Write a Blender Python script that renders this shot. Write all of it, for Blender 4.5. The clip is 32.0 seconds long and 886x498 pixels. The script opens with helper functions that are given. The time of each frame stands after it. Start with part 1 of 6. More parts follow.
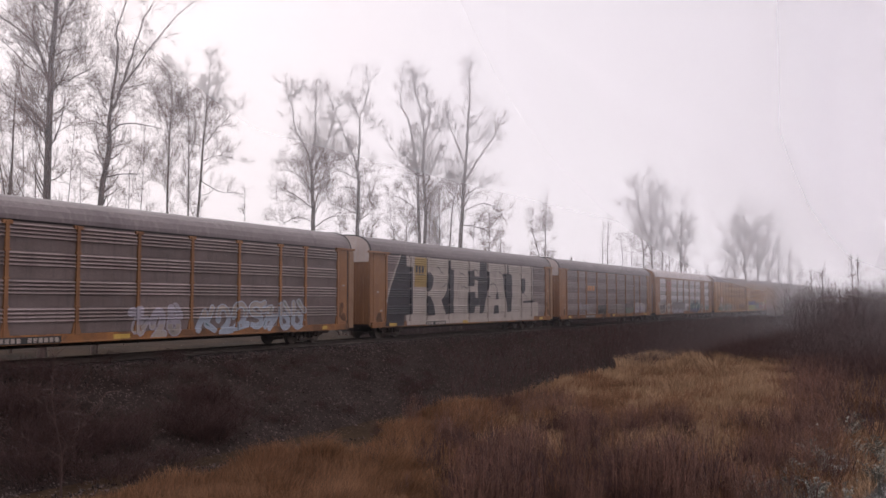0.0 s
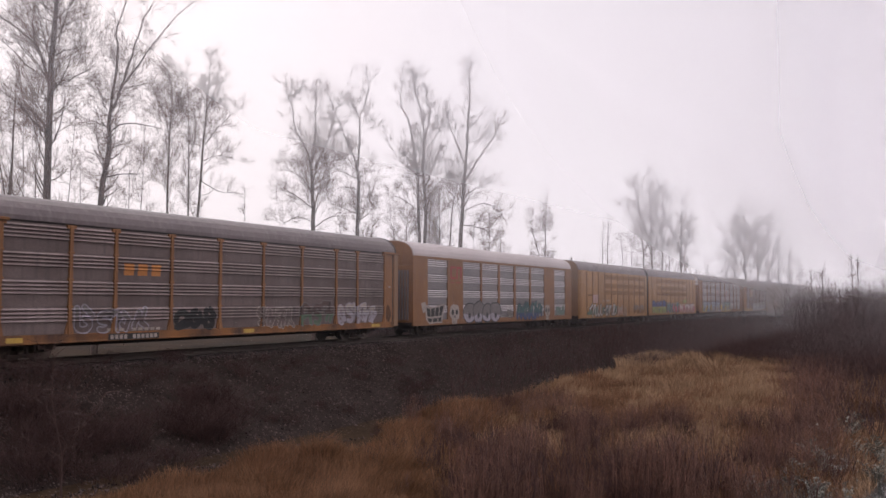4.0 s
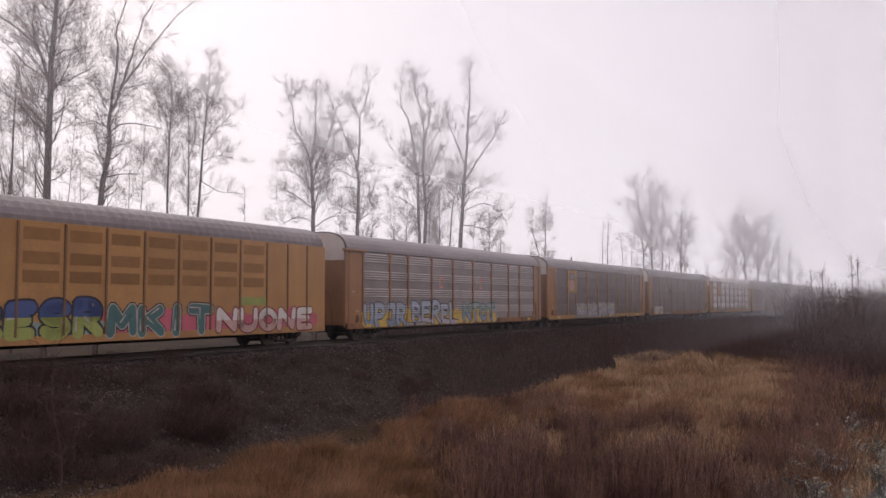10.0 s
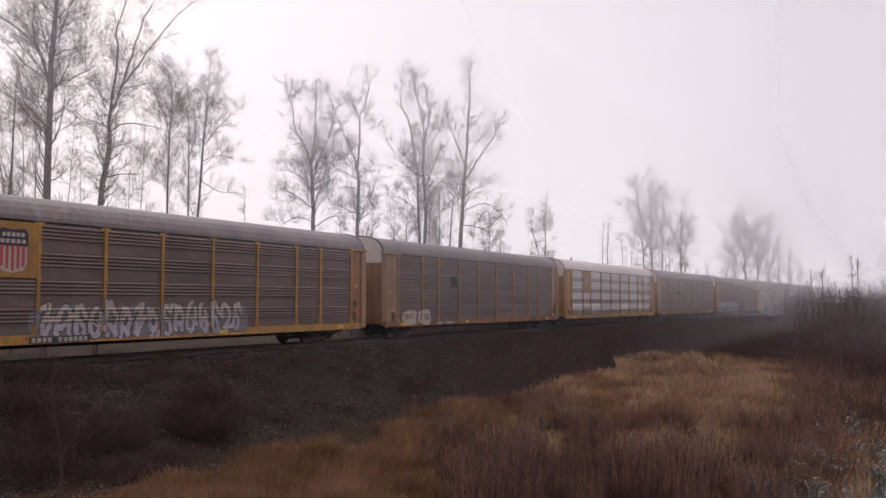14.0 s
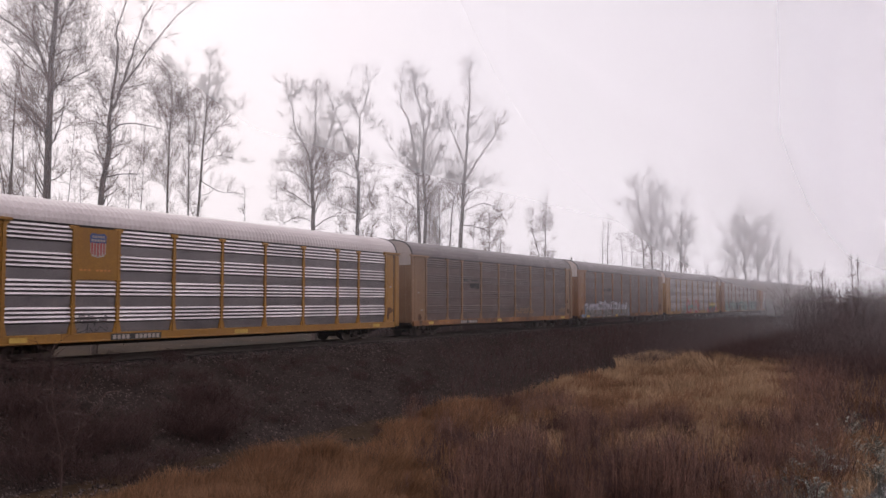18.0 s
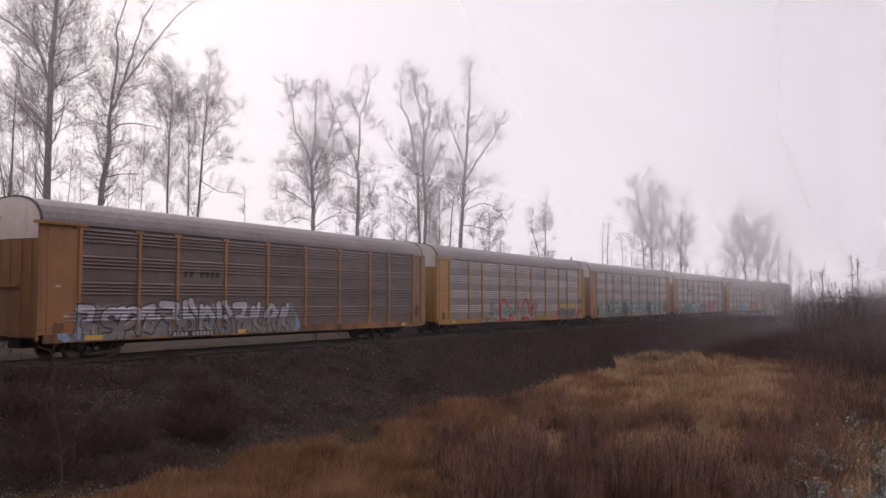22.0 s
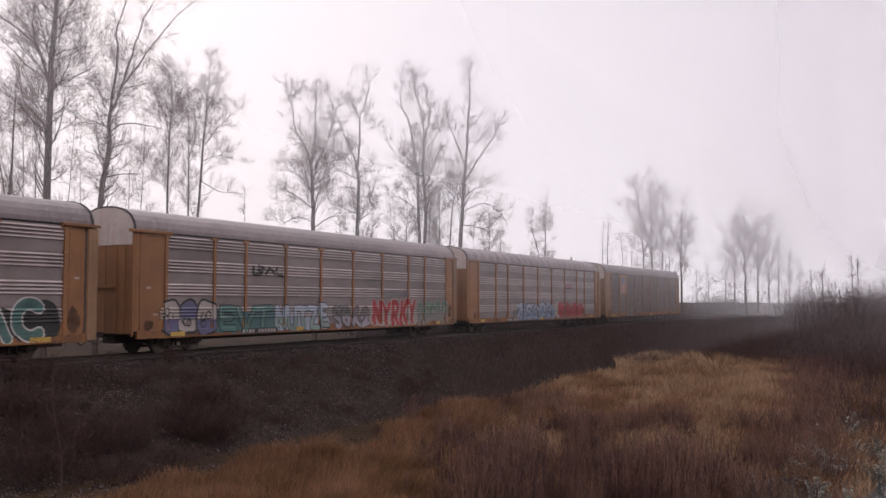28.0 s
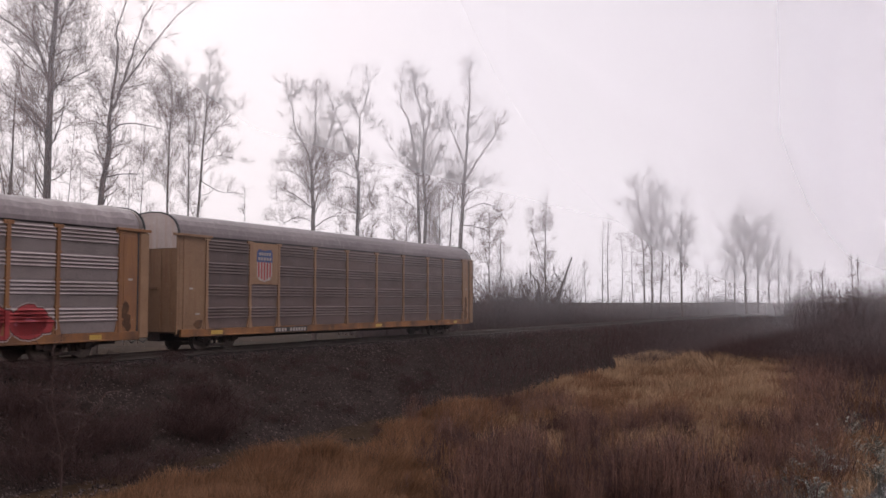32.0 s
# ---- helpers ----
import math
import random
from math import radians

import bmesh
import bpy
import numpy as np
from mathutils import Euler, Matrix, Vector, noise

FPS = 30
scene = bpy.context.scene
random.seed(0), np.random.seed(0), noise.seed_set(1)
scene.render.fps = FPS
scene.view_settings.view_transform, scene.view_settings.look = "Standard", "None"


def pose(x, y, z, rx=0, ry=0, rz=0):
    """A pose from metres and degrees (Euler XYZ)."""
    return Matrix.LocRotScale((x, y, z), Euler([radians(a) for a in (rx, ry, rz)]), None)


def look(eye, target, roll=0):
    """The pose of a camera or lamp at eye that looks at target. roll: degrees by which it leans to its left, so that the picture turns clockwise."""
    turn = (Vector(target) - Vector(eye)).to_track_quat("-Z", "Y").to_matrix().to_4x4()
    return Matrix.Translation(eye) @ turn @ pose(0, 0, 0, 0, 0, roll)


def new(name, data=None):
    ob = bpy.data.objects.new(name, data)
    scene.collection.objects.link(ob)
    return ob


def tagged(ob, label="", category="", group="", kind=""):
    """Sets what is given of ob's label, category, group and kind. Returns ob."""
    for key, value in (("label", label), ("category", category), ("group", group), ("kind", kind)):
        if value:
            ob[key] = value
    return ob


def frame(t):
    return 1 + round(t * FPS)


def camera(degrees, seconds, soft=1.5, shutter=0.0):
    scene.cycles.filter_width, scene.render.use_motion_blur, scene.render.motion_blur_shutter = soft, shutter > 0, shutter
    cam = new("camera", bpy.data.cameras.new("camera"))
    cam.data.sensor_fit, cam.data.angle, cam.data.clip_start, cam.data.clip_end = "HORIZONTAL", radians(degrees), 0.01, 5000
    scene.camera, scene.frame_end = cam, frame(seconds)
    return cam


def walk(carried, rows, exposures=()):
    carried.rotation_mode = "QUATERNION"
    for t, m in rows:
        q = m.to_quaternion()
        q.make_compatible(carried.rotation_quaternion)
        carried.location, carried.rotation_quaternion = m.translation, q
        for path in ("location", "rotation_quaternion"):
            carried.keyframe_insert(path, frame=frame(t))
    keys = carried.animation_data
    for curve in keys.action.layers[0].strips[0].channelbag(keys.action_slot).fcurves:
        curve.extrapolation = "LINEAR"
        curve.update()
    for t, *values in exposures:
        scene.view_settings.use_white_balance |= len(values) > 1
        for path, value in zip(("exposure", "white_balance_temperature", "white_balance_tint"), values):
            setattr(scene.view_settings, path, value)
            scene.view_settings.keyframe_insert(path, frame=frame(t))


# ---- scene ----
cam = camera(53.0, 32.0, soft=1.5, shutter=0.12)
EYE = (0.0, 0.0, 2.09)
AIM = look(EYE, (0.0, 100.0, 2.09 + 100 * math.tan(radians(3.40))))
walk(cam, [(0.0, AIM), (32.0, AIM)])

# ---- world, light, exposure ----
world = bpy.data.worlds.new("world")
scene.world = world
world.use_nodes = True
wn, wl = world.node_tree.nodes, world.node_tree.links
wn.clear()
w_out, w_bg = wn.new("ShaderNodeOutputWorld"), wn.new("ShaderNodeBackground")
w_sky = wn.new("ShaderNodeTexSky")
w_sky.sky_type, w_sky.sun_disc = "NISHITA", False
w_sky.sun_elevation, w_sky.sun_rotation = radians(24), radians(-20)
w_sky.dust_density, w_sky.air_density = 6.0, 1.0
w_coord, w_sep, w_ramp = wn.new("ShaderNodeTexCoord"), wn.new("ShaderNodeSeparateXYZ"), wn.new("ShaderNodeValToRGB")
w_mix = wn.new("ShaderNodeMixRGB")
w_ramp.color_ramp.elements[0].position, w_ramp.color_ramp.elements[0].color = 0.0, (8.6, 8.0, 8.6, 1)
w_ramp.color_ramp.elements[1].position, w_ramp.color_ramp.elements[1].color = 0.75, (20.5, 19.2, 20.3, 1)
w_mid = w_ramp.color_ramp.elements.new(0.12)
w_mid.color = (9.4, 8.7, 9.4, 1)
w_high = w_ramp.color_ramp.elements.new(0.36)
w_high.color = (10.1, 9.35, 10.15, 1)
w_mix.inputs[0].default_value = 0.97  # a thick overcast lies over the clear sky
wl.new(w_coord.outputs["Generated"], w_sep.inputs[0])
wl.new(w_sep.outputs["Z"], w_ramp.inputs[0])
wl.new(w_sky.outputs[0], w_mix.inputs[1])
wl.new(w_ramp.outputs[0], w_mix.inputs[2])
wl.new(w_mix.outputs[0], w_bg.inputs[0])
w_bg.inputs[1].default_value = 0.1
wl.new(w_bg.outputs[0], w_out.inputs[0])
sun = new("sun", bpy.data.lights.new("sun", "SUN"))
sun.data.energy, sun.data.angle, sun.data.color = 0.5, radians(25), (1.0, 0.95, 0.9)
sun.matrix_world = look((-20, 50, 40), (0, 0, 0))
scene.view_settings.exposure = 0.0

# ---- the line of the track ----
TURN, START, BEND = radians(28.425), -30.4715, 0.00016194
HALF = 1.55  # from the track's middle to a car's side


def track_at(s, d=0.0, z=0.0):
    """A place s metres along the line and d metres to its far side."""
    s2 = min(max(s, -420.0), 560.0)
    e, k = BEND * (s2 - 60) ** 2, 2 * BEND * (s2 - 60)
    e += k * (s - s2)
    ux, uy = math.sin(TURN) + k * math.cos(TURN), math.cos(TURN) - k * math.sin(TURN)
    n = math.hypot(ux, uy)
    ux, uy = ux / n, uy / n
    x = START + s * math.sin(TURN) + e * math.cos(TURN) - uy * (HALF + d)
    y = s * math.cos(TURN) - e * math.sin(TURN) + ux * (HALF + d)
    return Vector((x, y, z)), math.degrees(math.atan2(uy, ux))


def run(t):
    """Metres that the train has gone since the start."""
    return 13.414 * t + 0.009227 * (t - 16) ** 2


# ---- materials ----
def material(name, base, second, rough=0.8, metal=0.0, scale=1.5, fine=25.0, bump=0.3, amount=0.6, streak=0.0,
             streak_colour=(0.05, 0.03, 0.02), vary=0.12, island=False, space="Object", specular=0.3, translucent=0.0):
    """Two tones in large patches and fine grain, with optional downward streaks, relief and a change from piece to piece."""
    m = bpy.data.materials.new(name)
    m.use_nodes = True
    n, l = m.node_tree.nodes, m.node_tree.links
    p = n["Principled BSDF"]
    p.inputs["Roughness"].default_value, p.inputs["Metallic"].default_value = rough, metal
    p.inputs["Specular IOR Level"].default_value = specular
    tc = n.new("ShaderNodeTexCoord")
    big, small = n.new("ShaderNodeTexNoise"), n.new("ShaderNodeTexNoise")
    big.inputs["Scale"].default_value, big.inputs["Detail"].default_value = scale, 5
    small.inputs["Scale"].default_value, small.inputs["Detail"].default_value = fine, 4
    rnd = n.new("ShaderNodeNewGeometry") if island else n.new("ShaderNodeObjectInfo")
    value = rnd.outputs["Random Per Island"] if island else rnd.outputs["Random"]
    off = n.new("ShaderNodeVectorMath")
    off.operation = "ADD"
    if island:
        off.inputs[1].default_value = (0, 0, 0)
    else:
        shift = n.new("ShaderNodeMath")
        shift.operation, shift.inputs[1].default_value = "MULTIPLY", 37.0
        l.new(value, shift.inputs[0])
        l.new(shift.outputs[0], off.inputs[1])
    l.new(tc.outputs[space], off.inputs[0])
    l.new(off.outputs[0], big.inputs["Vector"])
    l.new(off.outputs[0], small.inputs["Vector"])
    ramp = n.new("ShaderNodeValToRGB")
    ramp.color_ramp.elements[0].position, ramp.color_ramp.elements[1].position = 0.38, 0.68
    l.new(big.outputs[0], ramp.inputs[0])
    k = n.new("ShaderNodeMath")
    k.operation, k.inputs[1].default_value = "MULTIPLY", amount
    l.new(ramp.outputs[0], k.inputs[0])
    mix = n.new("ShaderNodeMixRGB")
    mix.inputs[1].default_value, mix.inputs[2].default_value = (*base, 1), (*second, 1)
    l.new(k.outputs[0], mix.inputs[0])
    colour = mix.outputs[0]
    if streak:
        st, sr, sm, mp = n.new("ShaderNodeTexNoise"), n.new("ShaderNodeValToRGB"), n.new("ShaderNodeMixRGB"), n.new("ShaderNodeMapping")
        mp.inputs["Scale"].default_value = (3.5, 3.5, 0.25)
        st.inputs["Scale"].default_value, st.inputs["Detail"].default_value = 1.6, 6
        sr.color_ramp.elements[0].position, sr.color_ramp.elements[1].position = 0.5, 0.75
        sr.color_ramp.elements[1].color = (streak, streak, streak, 1)
        l.new(off.outputs[0], mp.inputs[0])
        l.new(mp.outputs[0], st.inputs["Vector"])
        l.new(st.outputs[0], sr.inputs[0])
        l.new(sr.outputs[0], sm.inputs[0])
        l.new(colour, sm.inputs[1])
        sm.inputs[2].default_value = (*streak_colour, 1)
        colour = sm.outputs[0]
    grain = n.new("ShaderNodeMapRange")
    grain.inputs["From Min"].default_value, grain.inputs["From Max"].default_value = 0.3, 0.7
    grain.inputs["To Min"].default_value, grain.inputs["To Max"].default_value = 0.8, 1.2
    l.new(small.outputs[0], grain.inputs["Value"])
    piece = n.new("ShaderNodeMapRange")
    piece.inputs["To Min"].default_value, piece.inputs["To Max"].default_value = 1 - vary, 1 + vary
    l.new(value, piece.inputs["Value"])
    both = n.new("ShaderNodeMath")
    both.operation = "MULTIPLY"
    l.new(grain.outputs[0], both.inputs[0])
    l.new(piece.outputs[0], both.inputs[1])
    scaled = n.new("ShaderNodeVectorMath")
    scaled.operation = "SCALE"
    l.new(colour, scaled.inputs[0])
    l.new(both.outputs[0], scaled.inputs["Scale"])
    l.new(scaled.outputs[0], p.inputs["Base Color"])
    if bump:
        b = n.new("ShaderNodeBump")
        b.inputs["Strength"].default_value, b.inputs["Distance"].default_value = bump, 0.02
        l.new(small.outputs[0], b.inputs["Height"])
        l.new(b.outputs[0], p.inputs["Normal"])
    if translucent:
        tr, mx = n.new("ShaderNodeBsdfTranslucent"), n.new("ShaderNodeMixShader")
        mx.inputs[0].default_value = translucent
        l.new(scaled.outputs[0], tr.inputs[0])
        l.new(p.outputs[0], mx.inputs[1])
        l.new(tr.outputs[0], mx.inputs[2])
        l.new(mx.outputs[0], n["Material Output"].inputs[0])
    return m


RUST = (0.13, 0.06, 0.035)
GRIME = (0.06, 0.05, 0.05)
M = {}
M["orange"] = material("orange paint", (0.1899, 0.0878, 0.0359), (0.1472, 0.0666, 0.0308), 0.6, 0, 1.1, 30, 0.1, 0.8, 0.75, RUST)
M["orange_clean"] = material("bright orange paint", (0.2232, 0.1062, 0.0178), (0.1800, 0.0824, 0.0171), 0.5, 0, 1.1, 30, 0.1, 0.7, 0.3, RUST)
M["yellow"] = material("yellow paint", (0.2377, 0.1286, 0.0291), (0.1722, 0.0810, 0.0263), 0.6, 0, 2.0, 30, 0.1, 0.9, 0.7, RUST)
M["brown_paint"] = material("rust-brown faded paint", (0.1471, 0.0604, 0.0289), (0.2034, 0.0856, 0.0301), 0.7, 0, 1.0, 30, 0.1, 0.9, 0.6, RUST)
M["tan"] = material("tan yellow paint", (0.2649, 0.1351, 0.0489), (0.2218, 0.1098, 0.0436), 0.6, 0, 0.7, 30, 0.1, 0.8, 0.55, (0.2, 0.1, 0.05))
M["tan_vent"] = material("tan perforated vent", (0.1777, 0.0867, 0.0323), (0.1483, 0.0741, 0.0279), 0.8, 0, 3, 60, 0.6, 0.8)
M["tan_post"] = material("dark brown post", (0.1200, 0.0600, 0.0300), (0.0840, 0.0420, 0.0240), 0.7, 0, 2, 30, 0.2)
M["buff"] = material("faded buff paint", (0.1899, 0.1096, 0.0619), (0.1521, 0.0846, 0.0477), 0.65, 0, 1.2, 30, 0.1, 0.8, 0.6, RUST)
M["white_end"] = material("white end paint", (0.3855, 0.3293, 0.3088), (0.3064, 0.2513, 0.2358), 0.5, 0, 1.2, 30, 0.1, 0.7, 0.5, (0.3, 0.18, 0.12))
M["grey_panel"] = material("grimy galvanised panel", (0.1232, 0.0923, 0.0889), (0.0897, 0.0654, 0.0619), 0.6, 0.15, 0.8, 30, 0.15, 0.8, 0.6, GRIME)
M["brown_panel"] = material("brown-grey galvanised panel", (0.0981, 0.0690, 0.0643), (0.0746, 0.0487, 0.0451), 0.65, 0.1, 0.8, 30, 0.15, 0.8, 0.6, GRIME)
M["silver_panel"] = material("silvery galvanised panel", (0.1677, 0.1362, 0.1341), (0.1209, 0.0961, 0.0919), 0.5, 0.2, 0.8, 30, 0.12, 0.8, 0.55, (0.16, 0.13, 0.12))
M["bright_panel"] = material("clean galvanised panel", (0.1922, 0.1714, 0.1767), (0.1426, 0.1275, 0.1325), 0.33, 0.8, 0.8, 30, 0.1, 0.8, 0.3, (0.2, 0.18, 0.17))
# paler copies of the panel metals, with sky light put into their colour
M["lit_bright_ridge"] = material("sky-lit bright metal ridge", (0.4836, 0.4350, 0.4409), (0.3588, 0.3216, 0.3297), 0.4, 0.3, 0.8, 30, 0.1, 0.8, 0.12, (0.3, 0.27, 0.26))
M["lit_silver_ridge"] = material("sky-lit silver ridge", (0.2952, 0.2450, 0.2399), (0.2050, 0.1646, 0.1589), 0.5, 0.2, 0.8, 30, 0.12, 0.8, 0.4, (0.2, 0.165, 0.155))
M["lit_grey_ridge"] = material("sky-lit grey ridge", (0.1950, 0.1513, 0.1461), (0.1350, 0.1019, 0.0969), 0.6, 0.15, 0.8, 30, 0.15, 0.8, 0.5, GRIME)
M["sill"] = material("grimy orange sill", (0.2080, 0.0892, 0.0304), (0.0560, 0.0310, 0.0228), 0.75, 0, 0.9, 30, 0.2, 1.0, 0.8, RUST)
M["rust"] = material("dark rust stain", (0.060, 0.030, 0.018), (0.10, 0.05, 0.024), 0.9, 0, 3.0, 30, 0.2, 0.9)
M["joint"] = material("dark joint and hollow", (0.03, 0.028, 0.03), (0.05, 0.045, 0.045), 0.9)
M["roof_grey"] = material("weathered steel roof", (0.1122, 0.0895, 0.0922), (0.0838, 0.0658, 0.0696), 0.55, 0.1, 0.5, 25, 0.15, 0.9, 0.4, (0.2, 0.17, 0.17))
M["roof_mid"] = material("pale steel roof", (0.1457, 0.1190, 0.1215), (0.1139, 0.0926, 0.0955), 0.5, 0.1, 0.5, 25, 0.15, 0.9, 0.4, (0.25, 0.21, 0.2))
M["roof_white"] = material("white steel roof", (0.3496, 0.3032, 0.3034), (0.2871, 0.2440, 0.2453), 0.45, 0, 0.5, 25, 0.1, 0.8, 0.35, (0.35, 0.31, 0.3))
M["under"] = material("black underframe", (0.0328, 0.0254, 0.0256), (0.0562, 0.0381, 0.0342), 0.85, 0, 2, 30, 0.4)
M["truck"] = material("oily cast steel", (0.0374, 0.0279, 0.0256), (0.0702, 0.0423, 0.0342), 0.7, 0.2, 4, 40, 0.5)
M["wheel"] = material("worn wheel steel", (0.09, 0.07, 0.06), (0.06, 0.045, 0.04), 0.5, 0.6, 6, 40, 0.2)
M["hose"] = material("black rubber", (0.02, 0.02, 0.02), (0.03, 0.03, 0.03), 0.6)
M["rail"] = material("rail steel", (0.070, 0.058, 0.052), (0.048, 0.034, 0.029), 0.75, 0.0, 2, 40, 0.1, specular=0.12)
M["tie"] = material("creosoted wood tie", (0.029, 0.023, 0.021), (0.042, 0.036, 0.034), 0.9, 0, 3, 40, 0.6)
M["gravel"] = material("ballast gravel", (0.0205, 0.0145, 0.0131), (0.0108, 0.0069, 0.0059), 0.95, 0, 0.6, 9, 1.0, 0.8, space="Object", specular=0.03)
# the bed between the shoulders is darker than the gravel beside it
M["trackbed"] = material("dark track ballast", (0.013, 0.011, 0.010), (0.007, 0.006, 0.006), 0.95, 0, 0.6, 9, 1.0, 0.8, specular=0.03)
M["soil"] = material("dead grass and soil", (0.0296, 0.0179, 0.0108), (0.0128, 0.0089, 0.0063), 0.95, 0, 0.25, 6, 1.0, 0.9, specular=0.03)
M["stone"] = material("ballast stone", (0.056, 0.0405, 0.0385), (0.023, 0.0158, 0.0143), 0.8, 0, 3, 20, 0.4, 0.8, vary=0.95, island=True, specular=0.1)
M["grass"] = material("dead straw grass", (0.168, 0.087, 0.046), (0.119, 0.056, 0.029), 0.9, 0, 0.22, 8, 0.0, 0.9, vary=0.4, island=True, translucent=0.2)
M["reed"] = material("pale dry grass", (0.2806, 0.1792, 0.1087), (0.2094, 0.1253, 0.0743), 0.9, 0, 0.22, 8, 0.0, 0.9, vary=0.35, island=True, translucent=0.2)
M["red_stem"] = material("reddish bare stems", (0.150, 0.072, 0.052), (0.068, 0.036, 0.029), 0.7, 0, 0.8, 20, 0.0, 0.8, vary=0.35, island=True)
M["purple_stem"] = material("dark purple-brown stems", (0.058, 0.025, 0.021), (0.034, 0.016, 0.014), 0.8, 0, 0.8, 20, 0.0, 0.8, vary=0.4, island=True)
M["dark_stem"] = material("dark bare brush", (0.054, 0.0275, 0.0255), (0.031, 0.0165, 0.0155), 0.85, 0, 0.5, 20, 0.0, 0.8, vary=0.35, island=True)
M["bramble"] = material("dark red-brown bramble stems", (0.038, 0.0160, 0.0140), (0.021, 0.0092, 0.0083), 0.85, 0, 0.5, 20, 0.0, 0.8, vary=0.35, island=True)
M["frost"] = material("pale withered leaves", (0.180, 0.170, 0.150), (0.085, 0.080, 0.060), 0.8, 0, 2, 10, 0.0, 0.9, vary=0.4, island=True)
M["bark"] = material("grey-brown bark", (0.080, 0.050, 0.043), (0.052, 0.034, 0.030), 0.9, 0, 2.5, 14, 1.0, 0.8, 0.4, (0.04, 0.05, 0.03))
M["twig"] = material("brown-grey twigs", (0.175, 0.108, 0.095), (0.118, 0.074, 0.066), 0.9, 0, 1, 10, 0.0, 0.8, vary=0.25, island=True)
M["snag"] = material("dead wood", (0.06, 0.045, 0.04), (0.09, 0.07, 0.06), 0.9, 0, 3, 14, 0.8)
for key, rgb in {"paint_white": (0.275, 0.232, 0.212), "paint_navy": (0.020, 0.017, 0.023), "paint_black": (0.021, 0.020, 0.021), "paint_ice": (0.247, 0.267, 0.319),
                 "paint_teal": (0.049, 0.102, 0.103), "paint_pale_teal": (0.165, 0.212, 0.198), "paint_green": (0.082, 0.122, 0.084), "paint_lime": (0.198, 0.212, 0.061),
                 "paint_blue": (0.045, 0.063, 0.152), "paint_sky": (0.148, 0.188, 0.258), "paint_red": (0.272, 0.031, 0.034), "paint_pink": (0.330, 0.071, 0.099),
                 "paint_salmon": (0.494, 0.157, 0.129), "paint_yellow": (0.379, 0.243, 0.053), "paint_grey": (0.132, 0.114, 0.114), "paint_rose": (0.346, 0.220, 0.205),
                 "paint_lilac": (0.272, 0.243, 0.281), "paint_jade": (0.070, 0.133, 0.122), "paint_violet": (0.085, 0.08, 0.14), "paint_chalk": (0.43, 0.385, 0.365), "paint_ochre": (0.26, 0.165, 0.05), "paint_maroon": (0.099, 0.016, 0.017), "paint_orange": (0.396, 0.157, 0.046)}.items():
    M[key] = material(key.replace("_", " "), rgb, tuple(c * 0.75 for c in rgb), 0.6, 0, 1.5, 30, 0.05, 0.7, 0.35, tuple(c * 0.4 + 0.03 for c in rgb), vary=0.05)
M["sapling"] = material("dark reddish bark", (0.055, 0.029, 0.024), (0.035, 0.020, 0.018), 0.8, 0, 2, 20, 0.0)


def mist_material(name, axis, ramp, depths, foot=0.0, low=(85.0, 190.0, 0.42)):
    """Thin mist: its depth grows along an axis of the land and upwards, and lies on the ground far away."""
    m = bpy.data.materials.new(name)
    m.use_nodes = True
    n, l = m.node_tree.nodes, m.node_tree.links
    n.clear()
    out, mix, dif, clear = n.new("ShaderNodeOutputMaterial"), n.new("ShaderNodeMixShader"), n.new("ShaderNodeBsdfDiffuse"), n.new("ShaderNodeBsdfTransparent")
    co, sep, way = n.new("ShaderNodeTexCoord"), n.new("ShaderNodeSeparateXYZ"), n.new("ShaderNodeCombineXYZ")
    dif.inputs[0].default_value = (0.715, 0.70, 0.725, 1)
    way.inputs[1].default_value, way.inputs[2].default_value = -0.35, 0.937  # shading normal fixed skyward, so upright sheets are lit as if facing up

    def ramped(socket, a, b, c, d):
        r = n.new("ShaderNodeMapRange")
        r.interpolation_type = "SMOOTHSTEP" if a > 60 else "LINEAR"
        for key, v in zip(("From Min", "From Max", "To Min", "To Max"), (a, b, c, d)):
            r.inputs[key].default_value = v
        l.new(sep.outputs[socket], r.inputs["Value"])
        return r.outputs[0]

    def both(kind, a, b):
        k = n.new("ShaderNodeMath")
        k.operation = kind
        for socket, v in zip(k.inputs, (a, b)):
            if isinstance(v, float):
                socket.default_value = v
            else:
                l.new(v, socket)
        return k.outputs[0]
    l.new(co.outputs["Object"], sep.inputs[0])
    depth = ramped(axis, *ramp, *depths)
    height = both("MAXIMUM", ramped("Z", -0.5, 22.0, 0.02, 1.3), both("MAXIMUM", ramped("Y", *low[:2], 0.0, low[2]), foot))
    left = both("POWER", 2.718, both("MULTIPLY", both("MULTIPLY", depth, height), -1.0))
    l.new(left, mix.inputs[0])
    passing, down, sum_ = n.new("ShaderNodeBsdfTranslucent"), n.new("ShaderNodeCombineXYZ"), n.new("ShaderNodeAddShader")
    passing.inputs[0].default_value = (0.715, 0.70, 0.725, 1)
    down.inputs[1].default_value, down.inputs[2].default_value = 0.35, -0.937
    l.new(way.outputs[0], dif.inputs["Normal"])
    l.new(down.outputs[0], passing.inputs["Normal"])
    l.new(dif.outputs[0], sum_.inputs[0])
    l.new(passing.outputs[0], sum_.inputs[1])
    l.new(sum_.outputs[0], mix.inputs[1])
    l.new(clear.outputs[0], mix.inputs[2])
    l.new(mix.outputs[0], out.inputs[0])
    return m


